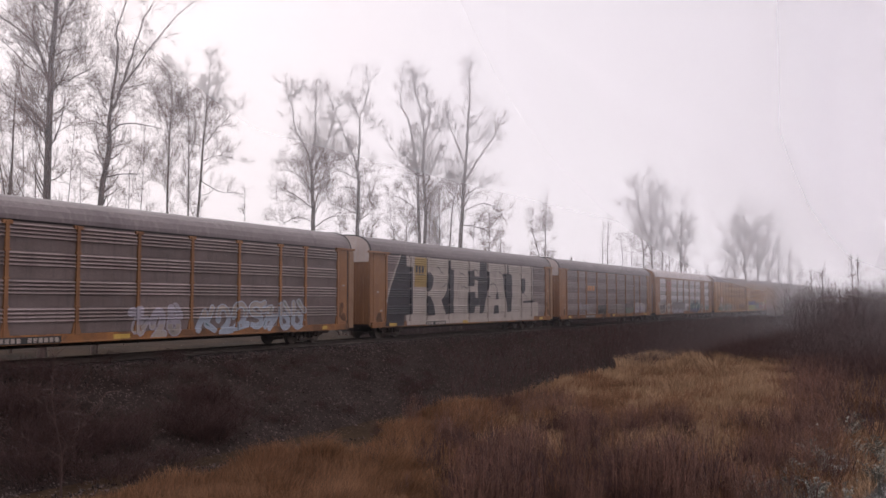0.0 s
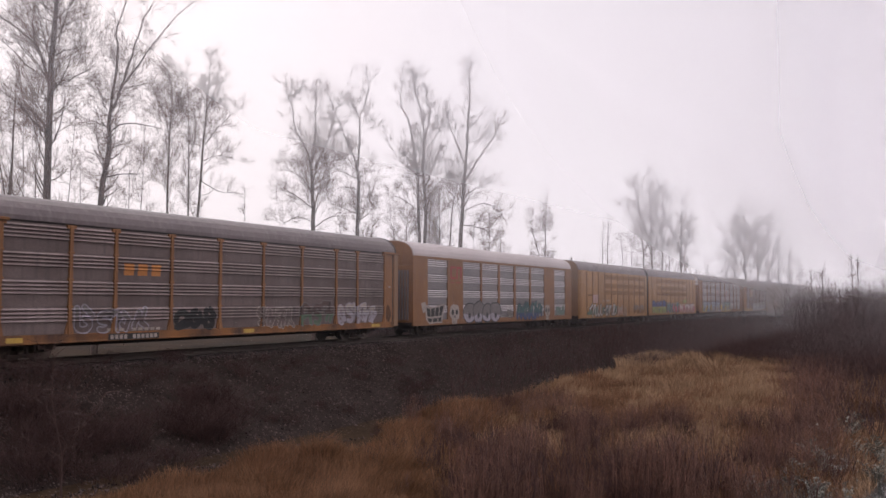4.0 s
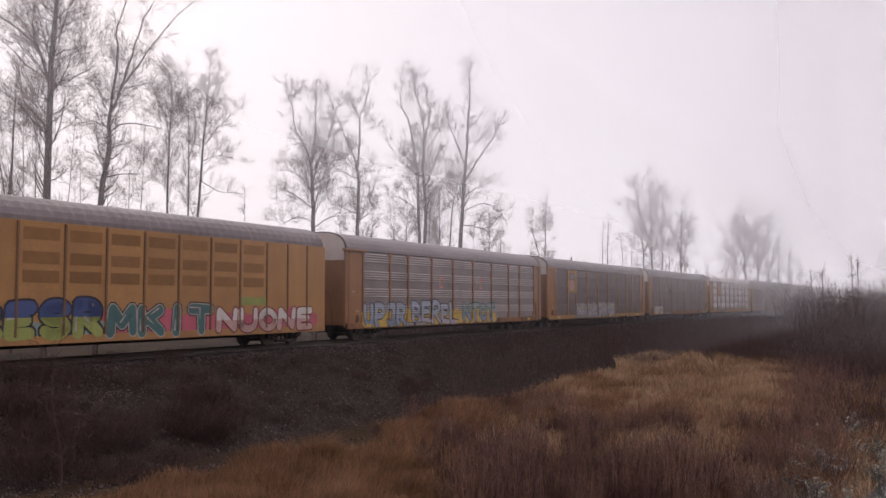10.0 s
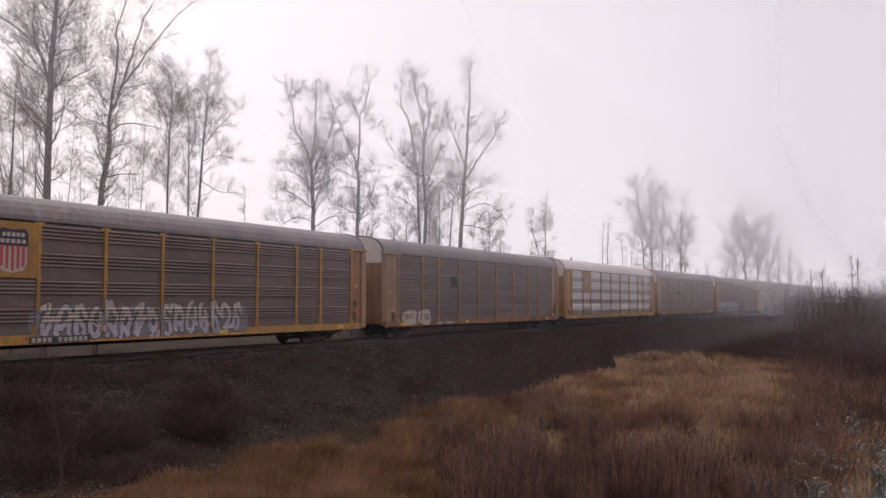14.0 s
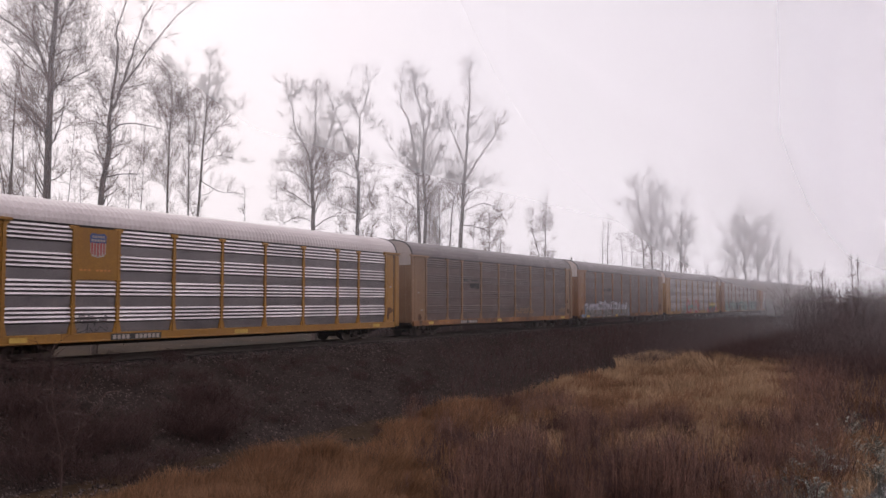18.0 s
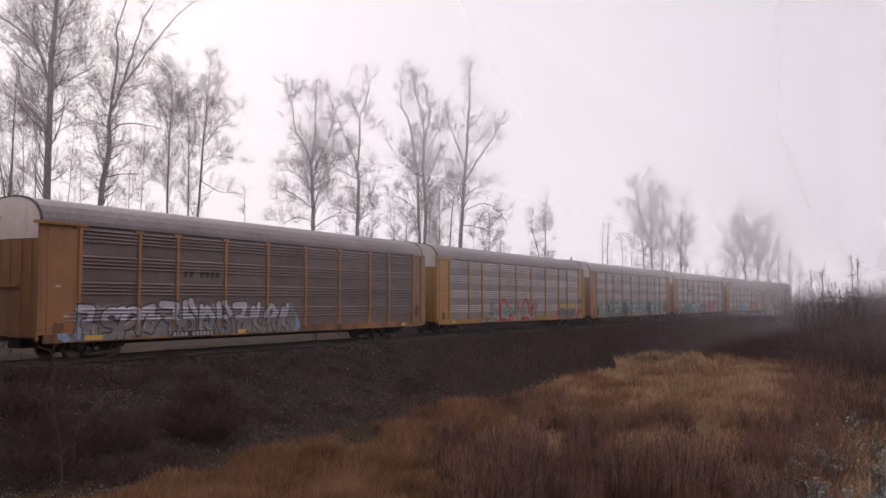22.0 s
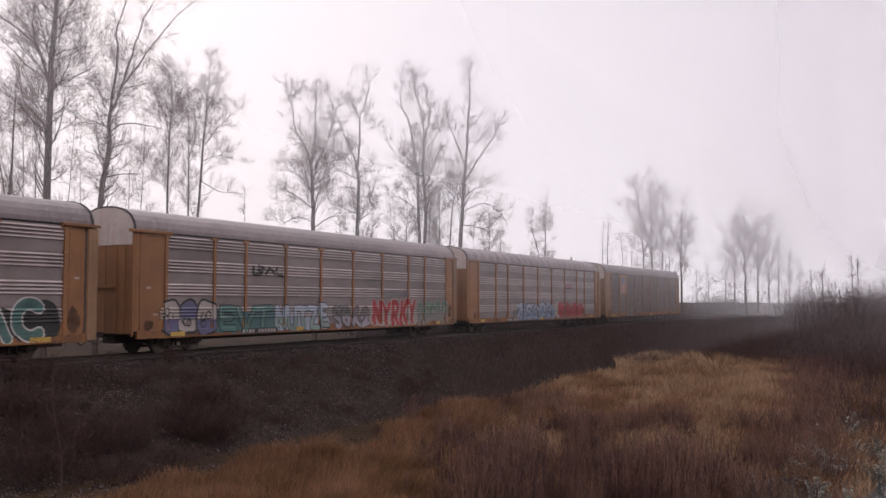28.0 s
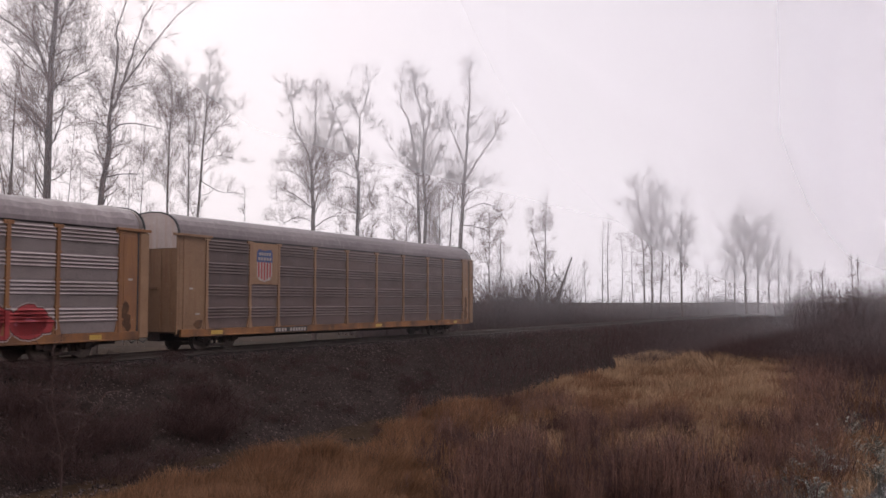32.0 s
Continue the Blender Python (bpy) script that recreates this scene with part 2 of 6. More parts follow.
# distance haze is painted into sheets, as opacity that grows across the land
M["mist_near"] = mist_material("mist before the line", "Y", (30.0, 210.0), (0.0, 1.25))
M["mist_foot"] = mist_material("mist along the embankment", "Y", (48.0, 165.0), (0.0, 0.34), 0.5)
M["mist_back"] = mist_material("mist behind the line", "Y", (28.0, 48.0), (0.15, 0.30))
M["mist_ditch"] = mist_material("mist over the ditch", "X", (21.0, 38.0), (0.0, 0.13), 0.4)
M["mist_field"] = mist_material("mist over the far field", "X", (39.0, 75.0), (0.0, 0.35), 0.7)
M["water"] = material("still water", (0.03, 0.03, 0.03), (0.04, 0.04, 0.035), 0.04, 0, 1, 3, 0.02, specular=0.6)


# ---- mesh helpers ----
def box(bm, x0, x1, y0, y1, z0, z1, bevel=0.0):
    made = bmesh.ops.create_cube(bm, size=1.0, matrix=Matrix.Translation(((x0 + x1) / 2, (y0 + y1) / 2, (z0 + z1) / 2)) @ Matrix.Diagonal((x1 - x0, y1 - y0, z1 - z0, 1)))
    if bevel:
        edges = list({e for v in made["verts"] for e in v.link_edges})
        bmesh.ops.bevel(bm, geom=edges, offset=bevel, segments=2, affect="EDGES", profile=0.5)


def rod(bm, a, b, r, sides=8, r2=None):
    a, b = Vector(a), Vector(b)
    m = Matrix.Translation((a + b) / 2) @ (b - a).to_track_quat("Z", "Y").to_matrix().to_4x4()
    bmesh.ops.create_cone(bm, cap_ends=True, segments=sides, radius1=r, radius2=r if r2 is None else r2, depth=(b - a).length, matrix=m)


def mesh_of(name, bm, mat):
    me = bpy.data.meshes.new(name)
    bm.to_mesh(me)
    bm.free()
    me.materials.append(mat)
    return me


def piece(name, me, parent, at=(0, 0, 0), label=""):
    ob = new(name, me)
    ob.parent = parent
    ob.location = at
    return tagged(ob, label) if label else ob


def part(name, bm, mat, parent, label=""):
    return piece(name, mesh_of(name, bm, mat), parent, (0, 0, 0), label)


def array_mesh(name, verts, faces, mat, smooth_=True):
    """A mesh from arrays: verts n x 3, faces m x 3 or m x 4."""
    me = bpy.data.meshes.new(name)
    verts, faces = np.asarray(verts, np.float32), np.asarray(faces, np.int32)
    k = faces.shape[1]
    me.vertices.add(len(verts))
    me.vertices.foreach_set("co", verts.ravel())
    me.loops.add(faces.size)
    me.loops.foreach_set("vertex_index", faces.ravel())
    me.polygons.add(len(faces))
    me.polygons.foreach_set("loop_start", np.arange(0, faces.size, k, dtype=np.int32))
    me.polygons.foreach_set("use_smooth", np.full(len(faces), smooth_))
    me.update(calc_edges=True)
    me.materials.append(mat)
    return me


def tubes(lines, radii, sides):
    """Tapered tubes along lines (n x k x 3) with radii (n x k)."""
    P, R = np.asarray(lines, float), np.asarray(radii, float)
    n, k, _ = P.shape
    d = P[:, -1] - P[:, 0]
    d /= np.linalg.norm(d, axis=1, keepdims=True) + 1e-9
    ref = np.where(np.abs(d[:, 2:3]) < 0.8, np.array([[0, 0, 1.0]]), np.array([[1.0, 0, 0]]))
    a = np.cross(d, ref)
    a /= np.linalg.norm(a, axis=1, keepdims=True) + 1e-9
    b = np.cross(d, a)
    w = np.arange(sides) * 2 * math.pi / sides
    ring = np.cos(w)[None, :, None] * a[:, None, :] + np.sin(w)[None, :, None] * b[:, None, :]
    V = P[:, :, None, :] + R[:, :, None, None] * ring[:, None, :, :]
    base = (np.arange(n) * k * sides)[:, None, None] + (np.arange(k - 1) * sides)[None, :, None]
    j = np.arange(sides)[None, None, :]
    j2 = (j + 1) % sides
    F = np.stack([base + j, base + j2, base + sides + j2, base + sides + j], -1)
    return V.reshape(-1, 3), F.reshape(-1, 4)


def join(parts):
    vs, fs, at = [], [], 0
    for v, f in parts:
        vs.append(v)
        fs.append(f + at)
        at += len(v)
    return np.concatenate(vs), np.concatenate(fs)


# ---- ground ----
def smooth(a, b, x):
    x = min(max((x - a) / (b - a), 0.0), 1.0)
    return x * x * (3 - 2 * x)


def bank(d):
    """Height across the embankment."""
    a = abs(d)
    if a < 2.6:
        return -0.2
    if d < 0:
        return -0.2 - 0.12 * smooth(2.6, 3.4, a) - 2.28 * min(max((a - 3.3) / 6.6, 0.0), 1.0)
    return -0.2 - 0.9 * smooth(2.6, 7.0, a)


def stream(x, y):
    """Metres from the middle of the stream."""
    return abs((x - 16.1) * 0.83 - (y - 26.0) * 0.56)


def ground_z(x, y, d):
    z = bank(d)
    rough = 0.25 if abs(d) > 10 else (0.07 if abs(d) > 2.6 else 0.01)
    z += rough * noise.noise((x * 0.15, y * 0.15, 0)) + 0.25 * rough * noise.noise((x * 0.9, y * 0.9, 4))
    z += 2.95 * (1 - smooth(3.0, 15.0, math.hypot(x, y + 2)))
    if d < -8:
        z -= 0.75 * (1 - smooth(1.6, 4.0, stream(x, y)))
    return z


def d_of(x, y):
    """Metres to the far side of the line, near the place."""
    s = x * math.sin(TURN) + y * math.cos(TURN) - START * math.sin(TURN)
    p, _ = track_at(s)
    return (Vector((x, y, 0)) - p).dot(Vector((-math.cos(TURN), math.sin(TURN), 0)))


def spread(*runs):
    out = []
    for a, b, step in runs:
        out += list(np.arange(a, b, step))
    return out


def build_ground():
    ss = spread((-3000, -500, 250), (-500, -60, 20), (-60, 0, 3), (0, 110, 1.0), (110, 200, 3), (200, 560, 15), (560, 3200, 220))
    ds = spread((-3000, -300, 300), (-300, -60, 15), (-60, -12, 1.6), (-12, 8, 0.5), (8, 40, 3), (40, 300, 25), (300, 3001, 300))
    verts, faces, gravel = [], [], []
    for s in ss:
        for d in ds:
            p, _ = track_at(s, d)
            verts.append((p.x, p.y, ground_z(p.x, p.y, d)))
    n = len(ds)
    for i in range(len(ss) - 1):
        for j in range(n - 1):
            faces.append((i * n + j + 1, i * n + j, (i + 1) * n + j, (i + 1) * n + j + 1))
            gravel.append(2 if abs(ds[j] + 0.25) < 2.6 else int(-9.6 < ds[j] < 4.0))
    me = array_mesh("ground", verts, faces, M["soil"])
    me.materials.append(M["gravel"])
    me.materials.append(M["trackbed"])
    me.polygons.foreach_set("material_index", np.array(gravel, np.int32))
    me.polygons.foreach_set("use_smooth", np.ones(len(faces), bool))
    return tagged(new("ground", me), "brown winter ground with a dark gravel railway embankment", "ground", kind="structure")


build_ground()
bm = bmesh.new()
box(bm, -6, 40, -3.3, 3.3, -3.3, -2.93)
water = part("water", bm, M["water"], None)
water.matrix_world = pose(16.1, 26.0, 0, 0, 0, 56) @ Matrix.Translation((0, 0, 0))
tagged(water, "still grey water of a narrow ditch reflecting the sky", "water", kind="structure")


# ---- railway track ----
def build_track():
    track = tagged(new("railway_track"), "single railway track of worn steel rails on dark wooden ties", "railway track", kind="structure")
    ss = spread((-460, 0, 8), (0, 200, 4), (200, 620, 8))
    prof = [(-0.07, -0.17), (-0.07, -0.155), (-0.012, -0.13), (-0.012, -0.05), (-0.036, -0.035), (-0.036, -0.004), (-0.03, 0.0),
            (0.03, 0.0), (0.036, -0.004), (0.036, -0.035), (0.012, -0.05), (0.012, -0.13), (0.07, -0.155), (0.07, -0.17)]
    for side in (-0.7535, 0.7535):
        verts = [track_at(s, side + a, b)[0] for s in ss for a, b in prof]
        k = len(prof)
        faces = [(i * k + j, i * k + (j + 1) % k, (i + 1) * k + (j + 1) % k, (i + 1) * k + j) for i in range(len(ss) - 1) for j in range(k)]
        piece("rail", array_mesh("rail", verts, faces, M["rail"], False), track)
    bm = bmesh.new()
    box(bm, -0.115, 0.115, -1.3, 1.3, -0.36, -0.172, 0.012)
    tie = mesh_of("tie", bm, M["tie"])
    rng = random.Random(3)
    for i in range(190):
        s = 28 + i * 0.52
        p, a = track_at(s, rng.uniform(-0.03, 0.03))
        ob = piece("tie", tie, track, p)
        ob.rotation_euler = (0, 0, radians(a + rng.uniform(-0.7, 0.7)))
    bm = bmesh.new()
    for lo, hi in ((-440, 28), (127, 560)):
        for s in np.arange(lo, hi, 0.52):
            p, a = track_at(s)
            bmesh.ops.create_cube(bm, size=1, matrix=pose(p.x, p.y, -0.265, 0, 0, a) @ Matrix.Diagonal((0.23, 2.6, 0.186, 1))) if s > 127 and s < 190 else None
    tagged(part("ties", bm, M["tie"], track), kind="stuff")


build_track()

# ---- bare trees ----
def spine(points, k):
    """A smooth line of k points through a few way-points."""
    P = np.asarray(points, float)
    P = np.concatenate([[2 * P[0] - P[1]], P, [2 * P[-1] - P[-2]]])
    out = []
    for x in np.linspace(0, len(P) - 3 - 1e-6, k):
        i, f = int(x), x - int(x)
        a, b, c, d = P[i:i + 4]
        out.append(0.5 * (2 * b + (c - a) * f + (2 * a - 5 * b + 4 * c - d) * f ** 2 + (3 * b - a - 3 * c + d) * f ** 3))
    return np.array(out)


def unit(v):
    return v / (np.linalg.norm(v, axis=-1, keepdims=True) + 1e-9)


def sprout(rng, P, R, per_metre, lo, tilt, reach, share, k, rise, wobble, thin, most):
    """Side shoots of many limbs at once: they leave at a slant, bend and turn up towards the light."""
    n, kp, _ = P.shape
    if not n:
        return np.empty((0, k, 3)), np.empty((0, k))
    L = np.linalg.norm(np.diff(P, axis=1), axis=2).sum(1)
    who = np.repeat(np.arange(n), rng.poisson(per_metre * L * (1 - lo)))
    if not len(who):
        return np.empty((0, k, 3)), np.empty((0, k))
    m = len(who)
    f = lo + (1 - lo) * rng.random(m) ** 0.8
    x = np.minimum(f * (kp - 1), kp - 1 - 1e-6)
    i = x.astype(int)
    w = (x - i)[:, None]
    p = P[who, i] * (1 - w) + P[who, i + 1] * w
    r_here = R[who, i] * (1 - w[:, 0]) + R[who, i + 1] * w[:, 0]
    along = unit(P[who, i + 1] - P[who, i])
    side = unit(np.cross(along, rng.normal(0, 1, (m, 3))))
    a = np.radians(rng.uniform(tilt[0], tilt[1], m))[:, None]
    d = along * np.cos(a) + side * np.sin(a)
    ln = np.clip(reach(p, f, L[who]) * rng.uniform(0.5, 1.25, m), 0.12, most)
    pts = [p]
    for _ in range(k - 1):
        d = unit(d + rng.normal(0, wobble, (m, 3)) + np.array([0, 0, rise]))
        pts.append(pts[-1] + d * (ln / (k - 1))[:, None])
    r = np.clip(r_here * share * rng.uniform(0.6, 1.1, m), thin, 0.11)
    return np.stack(pts, 1), r[:, None] * np.linspace(1, 0.4, k)[None]


def tree(seed, x, y, z, stems, width, low, top, dense=1.0, thin=0.008, fine=1.0, label="", name="tree", bark="bark", fine_mat="twig", rise=0.13):
    """A leafless tree. stems: (radius below, radius above, way-points (sideways, height)); its crown reaches width to each side
    between the heights low and top."""
    rng = np.random.default_rng(seed)
    P0, R0 = [], []
    for j, (r0, r1, way) in enumerate(stems):
        depth = rng.normal(0, 0.12, len(way)).cumsum() * (0.3 if j == 0 else 1.0) * width / 3
        pts = spine([(a, b, h) for (a, h), b in zip(way, depth)], 14)
        pts[1:] += rng.normal(0, 0.012 * width, (13, 3)) * np.array([1, 1, 0.3])
        P0.append(pts)
        R0.append(r0 + (r1 - r0) * np.linspace(0, 1, 14) ** 0.8)
        R0[-1] *= np.linspace(1.0, 0.72, 14) if j == 0 else 0.78
        R0[-1][-2:] *= 0.6, 0.3
    P0, R0 = np.array(P0), np.array(R0)

    def reach(p, f, L):
        g = np.clip((p[:, 2] - low) / (top - low), 0.0, 1.0)
        full = width * np.sin(np.pi * np.clip(0.16 + 0.84 * g, 0, 0.985)) ** 0.7
        out = np.abs(p[:, 0]) * 0.75
        return np.where(p[:, 2] < low, 0.35, np.maximum(full - out, 0.42 * width))
    L1 = sprout(rng, P0, R0, 4.3 * dense, 0.05, (34, 82), reach, 0.28, 7, rise, 0.13, thin * 1.8, width * 1.1)
    keep = L1[0][:, 0, 2] > low * 0.9
    L1 = L1[0][keep], L1[1][keep]
    part_of = lambda k, more: lambda p, f, L: L * k * (1.15 - 0.6 * f) + more
    L2 = sprout(rng, *L1, 3.1 * fine, 0.12, (28, 62), part_of(0.55, 0.35), 0.55, 4, rise, 0.14, thin * 1.15, width * 0.6)
    L3 = sprout(rng, *L2, 5.0 * fine, 0.1, (18, 50), part_of(0.5, 0.35), 0.6, 3, rise, 0.2, thin, width * 0.35)
    tips = sprout(rng, *L3, 5.6 * fine, 0.05, (12, 42), part_of(0.5, 0.32), 0.6, 2, rise, 0.10, thin * 0.8, 0.8)
    thing = tagged(new(name), label or "tall leafless deciduous tree with grey-brown bark in mist", "tree", "bare trees along the line")
    thing.location = (x, y, z)
    piece("trunk", array_mesh("trunk", *tubes(P0, R0, 9), M[bark]), thing)
    if len(L1[0]):
        tagged(piece("branchwork", array_mesh("branchwork", *tubes(*L1, 4), M[bark]), thing), kind="stuff")
    fine_parts = [tubes(*q, 3) for q in (L2, L3, tips) if len(q[0])]
    if fine_parts:
        tagged(piece("crown", array_mesh("crown", *join(fine_parts), M[fine_mat]), thing), kind="stuff")
    return thing


LENS = 784 / math.tan(radians(26.5))


def across(px, y):
    """Sideways place of what stands at that column of the view, y metres ahead."""
    return (px - 784) / LENS * y


def straight(seed, h, r, lean=0.0, leaders=0):
    """Way-points of a plain upright stem, with a few leaders parting from it."""
    rng = random.Random(seed)
    bow = rng.uniform(-0.02, 0.02) * h
    line = lambda g: lean * h * g + bow * math.sin(3 * g)
    stems = [(r, r * 0.2, tuple((line(g), g * h) for g in (0, 0.3, 0.55, 0.8, 1.0)))]
    for i in range(leaders):
        g, s = rng.uniform(0.35, 0.6), (-1, 1)[i % 2] * rng.uniform(0.07, 0.13) * h
        e = rng.uniform(0.82, 0.97)
        stems.append((r * 0.5, r * 0.13, ((line(g), g * h), (line(g) + 0.45 * s, (0.6 * g + 0.4 * e) * h), (line(g) + 0.85 * s, (0.25 * g + 0.75 * e) * h), (line(g) + s, e * h))))
    return stems


def build_trees():
    z = -1.0
    rise_of = lambda top, y: (534.5 - top) / LENS * y + 2.09 - z
    # two big trees close behind the line
    tree(11, across(78, 50), 50, z, (
        (0.30, 0.10, ((0, -0.3), (0, 2.0), (0, 8.9), (0.1, 13.9), (0.1, 17.3), (0.3, 20.1), (0.4, 23.9), (0.5, 27.1))),
        (0.11, 0.03, ((-0.1, 15.6), (-0.6, 17.4), (-1.8, 18.6), (-3.1, 19.6), (-4.0, 21.0))),
        (0.06, 0.02, ((-0.8, 17.8), (-0.9, 19.2), (-0.8, 20.7), (-0.6, 22.6))),
        (0.08, 0.02, ((-0.2, 13.1), (-0.9, 13.9), (-1.8, 14.3), (-2.5, 14.9), (-3.3, 15.4))),
        (0.06, 0.02, ((0.3, 17.1), (1.2, 17.5), (2.8, 17.7))), (0.05, 0.02, ((0.1, 15.3), (0.8, 15.6), (1.3, 15.9))),
        (0.05, 0.015, ((0.2, 19.2), (1.3, 20.4), (1.7, 22.4)))), 2.9, 7.5, 29, 1.0, 0.0065, 1.0,
        "tall leafless tree with a thick straight dark trunk")
    tree(12, across(174, 50), 50, z, (
        (0.24, 0.12, ((-0.1, -0.3), (-0.1, 2.0), (0, 8.6), (0.4, 11.4), (0.4, 13.4), (0.5, 14.9))),
        (0.11, 0.03, ((0.5, 14.6), (0.7, 16.2), (0.9, 17.3), (0.8, 18.7), (1.2, 19.9), (1.3, 21.5))),
        (0.11, 0.03, ((0.5, 13.9), (1.1, 15.4), (1.5, 16.8), (1.9, 18.2), (2.3, 19.5), (3.1, 20.7))),
        (0.08, 0.02, ((1.2, 15.4), (1.9, 16.3), (2.5, 17.4), (3.4, 18.5), (4.4, 19.7), (5.4, 20.4))),
        (0.07, 0.02, ((0.4, 12.6), (1.2, 13.1), (2.3, 13.1), (3.7, 12.8))), (0.05, 0.03, ((0.1, 10.1), (1.2, 10.3), (2.5, 10.3))),
        (0.04, 0.012, ((1.3, 15.2), (2.1, 15.4), (2.8, 15.6))), (0.04, 0.012, ((0.3, 13.9), (-0.2, 14.9), (-1.0, 15.6)))), 2.0, 8.0, 23, 0.95, 0.0065, 1.05,
        "tall leafless tree forking into three leaning leaders")
    # slender trees and saplings behind them
    for i, (px, y, top, r, w) in enumerate(((8, 60, 110, 0.17, 1.9), (22, 54, 272, 0.12, 0.5), (118, 62, 170, 0.06, 1.3), (62, 60, 200, 0.08, 1.4), (142, 64, 240, 0.05, 1.1), (222, 64, 230, 0.05, 1.3), (246, 66, 205, 0.06, 1.3), (188, 70, 250, 0.06, 1.3), (38, 66, 150, 0.08, 1.5))):
        h = rise_of(top, y)
        tree(30 + i, across(px, y), y, z, straight(30 + i, h, r, random.Random(i).uniform(-0.03, 0.03), 1 if r > 0.07 else 0), w, h * 0.38, h, 0.8, 0.007, 0.95, "slender leafless young tree with fine twigs")
    tree(50, across(294, 78), 78, z, (
        (0.17, 0.04, ((0, -0.3), (0, 1.8), (0, 11.0), (0.1, 17.4), (0.2, 21.6), (-0.2, 23.8))), (0.06, 0.02, ((0.1, 17.9), (-0.7, 20.4), (-1.7, 22.3))),
        (0.06, 0.02, ((0.2, 19.9), (1.0, 21.8), (1.2, 23.5))), (0.05, 0.02, ((0, 14.0), (-1.5, 15.5), (-1.9, 17.0)))), 2.3, 9.0, 24.5, 1.0, 0.007, 1.05)
    tree(51, across(331, 80), 80, z, ((0.14, 0.03, ((0, -0.3), (0, 1.8), (0, 11.1), (0, 15.3), (-0.1, 19.6), (-0.3, 23.8))), (0.05, 0.02, ((0, 16.3), (0.6, 18.3), (0.4, 20.3)))), 1.7, 9.0, 24.0, 1.0, 0.007, 1.05)
    tree(52, across(350, 78), 78, z, (
        (0.18, 0.04, ((-0.2, -0.3), (-0.2, 1.8), (-0.1, 10.6), (0.3, 16.5), (0.5, 19.4), (0.7, 22.1), (0.8, 24.7))), (0.07, 0.02, ((0.4, 17.0), (1.4, 18.4), (2.5, 19.6), (3.8, 20.7))),
        (0.06, 0.02, ((0.2, 15.5), (1.6, 16.0), (3.3, 15.7))), (0.06, 0.02, ((0.5, 19.9), (1.2, 21.8), (1.6, 23.5))), (0.06, 0.02, ((0.1, 13.8), (1.8, 12.8), (3.3, 12.8)))), 2.2, 9.5, 25.0, 1.0, 0.007, 1.05)
    # the group of spreading trees in the middle
    broad = "broad leafless tree with forked trunk and spreading limbs"
    tree(60, across(554, 74), 74, z, (
        (0.28, 0.17, ((0.1, -0.3), (0.1, 1.9), (0, 9.0), (-0.1, 12.5), (-0.2, 14.8))), (0.12, 0.03, ((-0.2, 14.1), (-0.6, 15.7), (-1.6, 17.6), (-1.9, 19.4), (-2.3, 20.8))),
        (0.10, 0.03, ((-0.2, 14.6), (0.1, 17.1), (0.1, 18.9), (0.3, 21.0))), (0.11, 0.03, ((0, 14.1), (1.0, 16.4), (1.6, 18.3), (2.0, 19.9))),
        (0.07, 0.02, ((-0.1, 12.0), (-1.0, 13.4), (-2.3, 14.1), (-3.2, 14.0))), (0.07, 0.02, ((-0.1, 10.9), (-1.4, 11.9), (-2.6, 12.4), (-3.6, 12.1))),
        (0.06, 0.02, ((0, 9.7), (-1.4, 10.2), (-2.8, 9.5))), (0.06, 0.02, ((0.1, 9.3), (1.3, 10.1), (2.4, 10.2))), (0.05, 0.02, ((0, 12.9), (0.9, 13.6), (1.6, 15.3)))), 2.5, 8.5, 21.0, 0.85, 0.007, 1.05, broad)
    tree(61, across(632, 75), 75, z, (
        (0.25, 0.15, ((0, -0.3), (0, 1.9), (0, 8.6), (0.1, 12.1), (0, 14.5))), (0.12, 0.03, ((0, 14.2), (-0.4, 15.6), (-1.2, 17.3), (-2.0, 19.4), (-2.8, 21.2))),
        (0.12, 0.03, ((0, 14.5), (0.2, 17.1), (0.2, 18.7), (0.8, 20.6), (0.9, 22.2))), (0.06, 0.02, ((0, 13.5), (-1.2, 14.1), (-2.2, 14.7))), (0.06, 0.02, ((0, 12.6), (-1.2, 12.8), (-2.2, 12.4))),
        (0.06, 0.02, ((0, 10.5), (-1.4, 11.1), (-2.5, 11.4))), (0.05, 0.02, ((0.1, 13.5), (0.9, 14.2), (1.8, 14.2))), (0.05, 0.02, ((0, 10.7), (0.9, 11.4), (1.4, 12.6))), (0.05, 0.015, ((0.1, 18.7), (-0.7, 20.6), (-1.0, 22.2)))), 2.0, 8.5, 22.5, 0.85, 0.007, 1.05, broad)
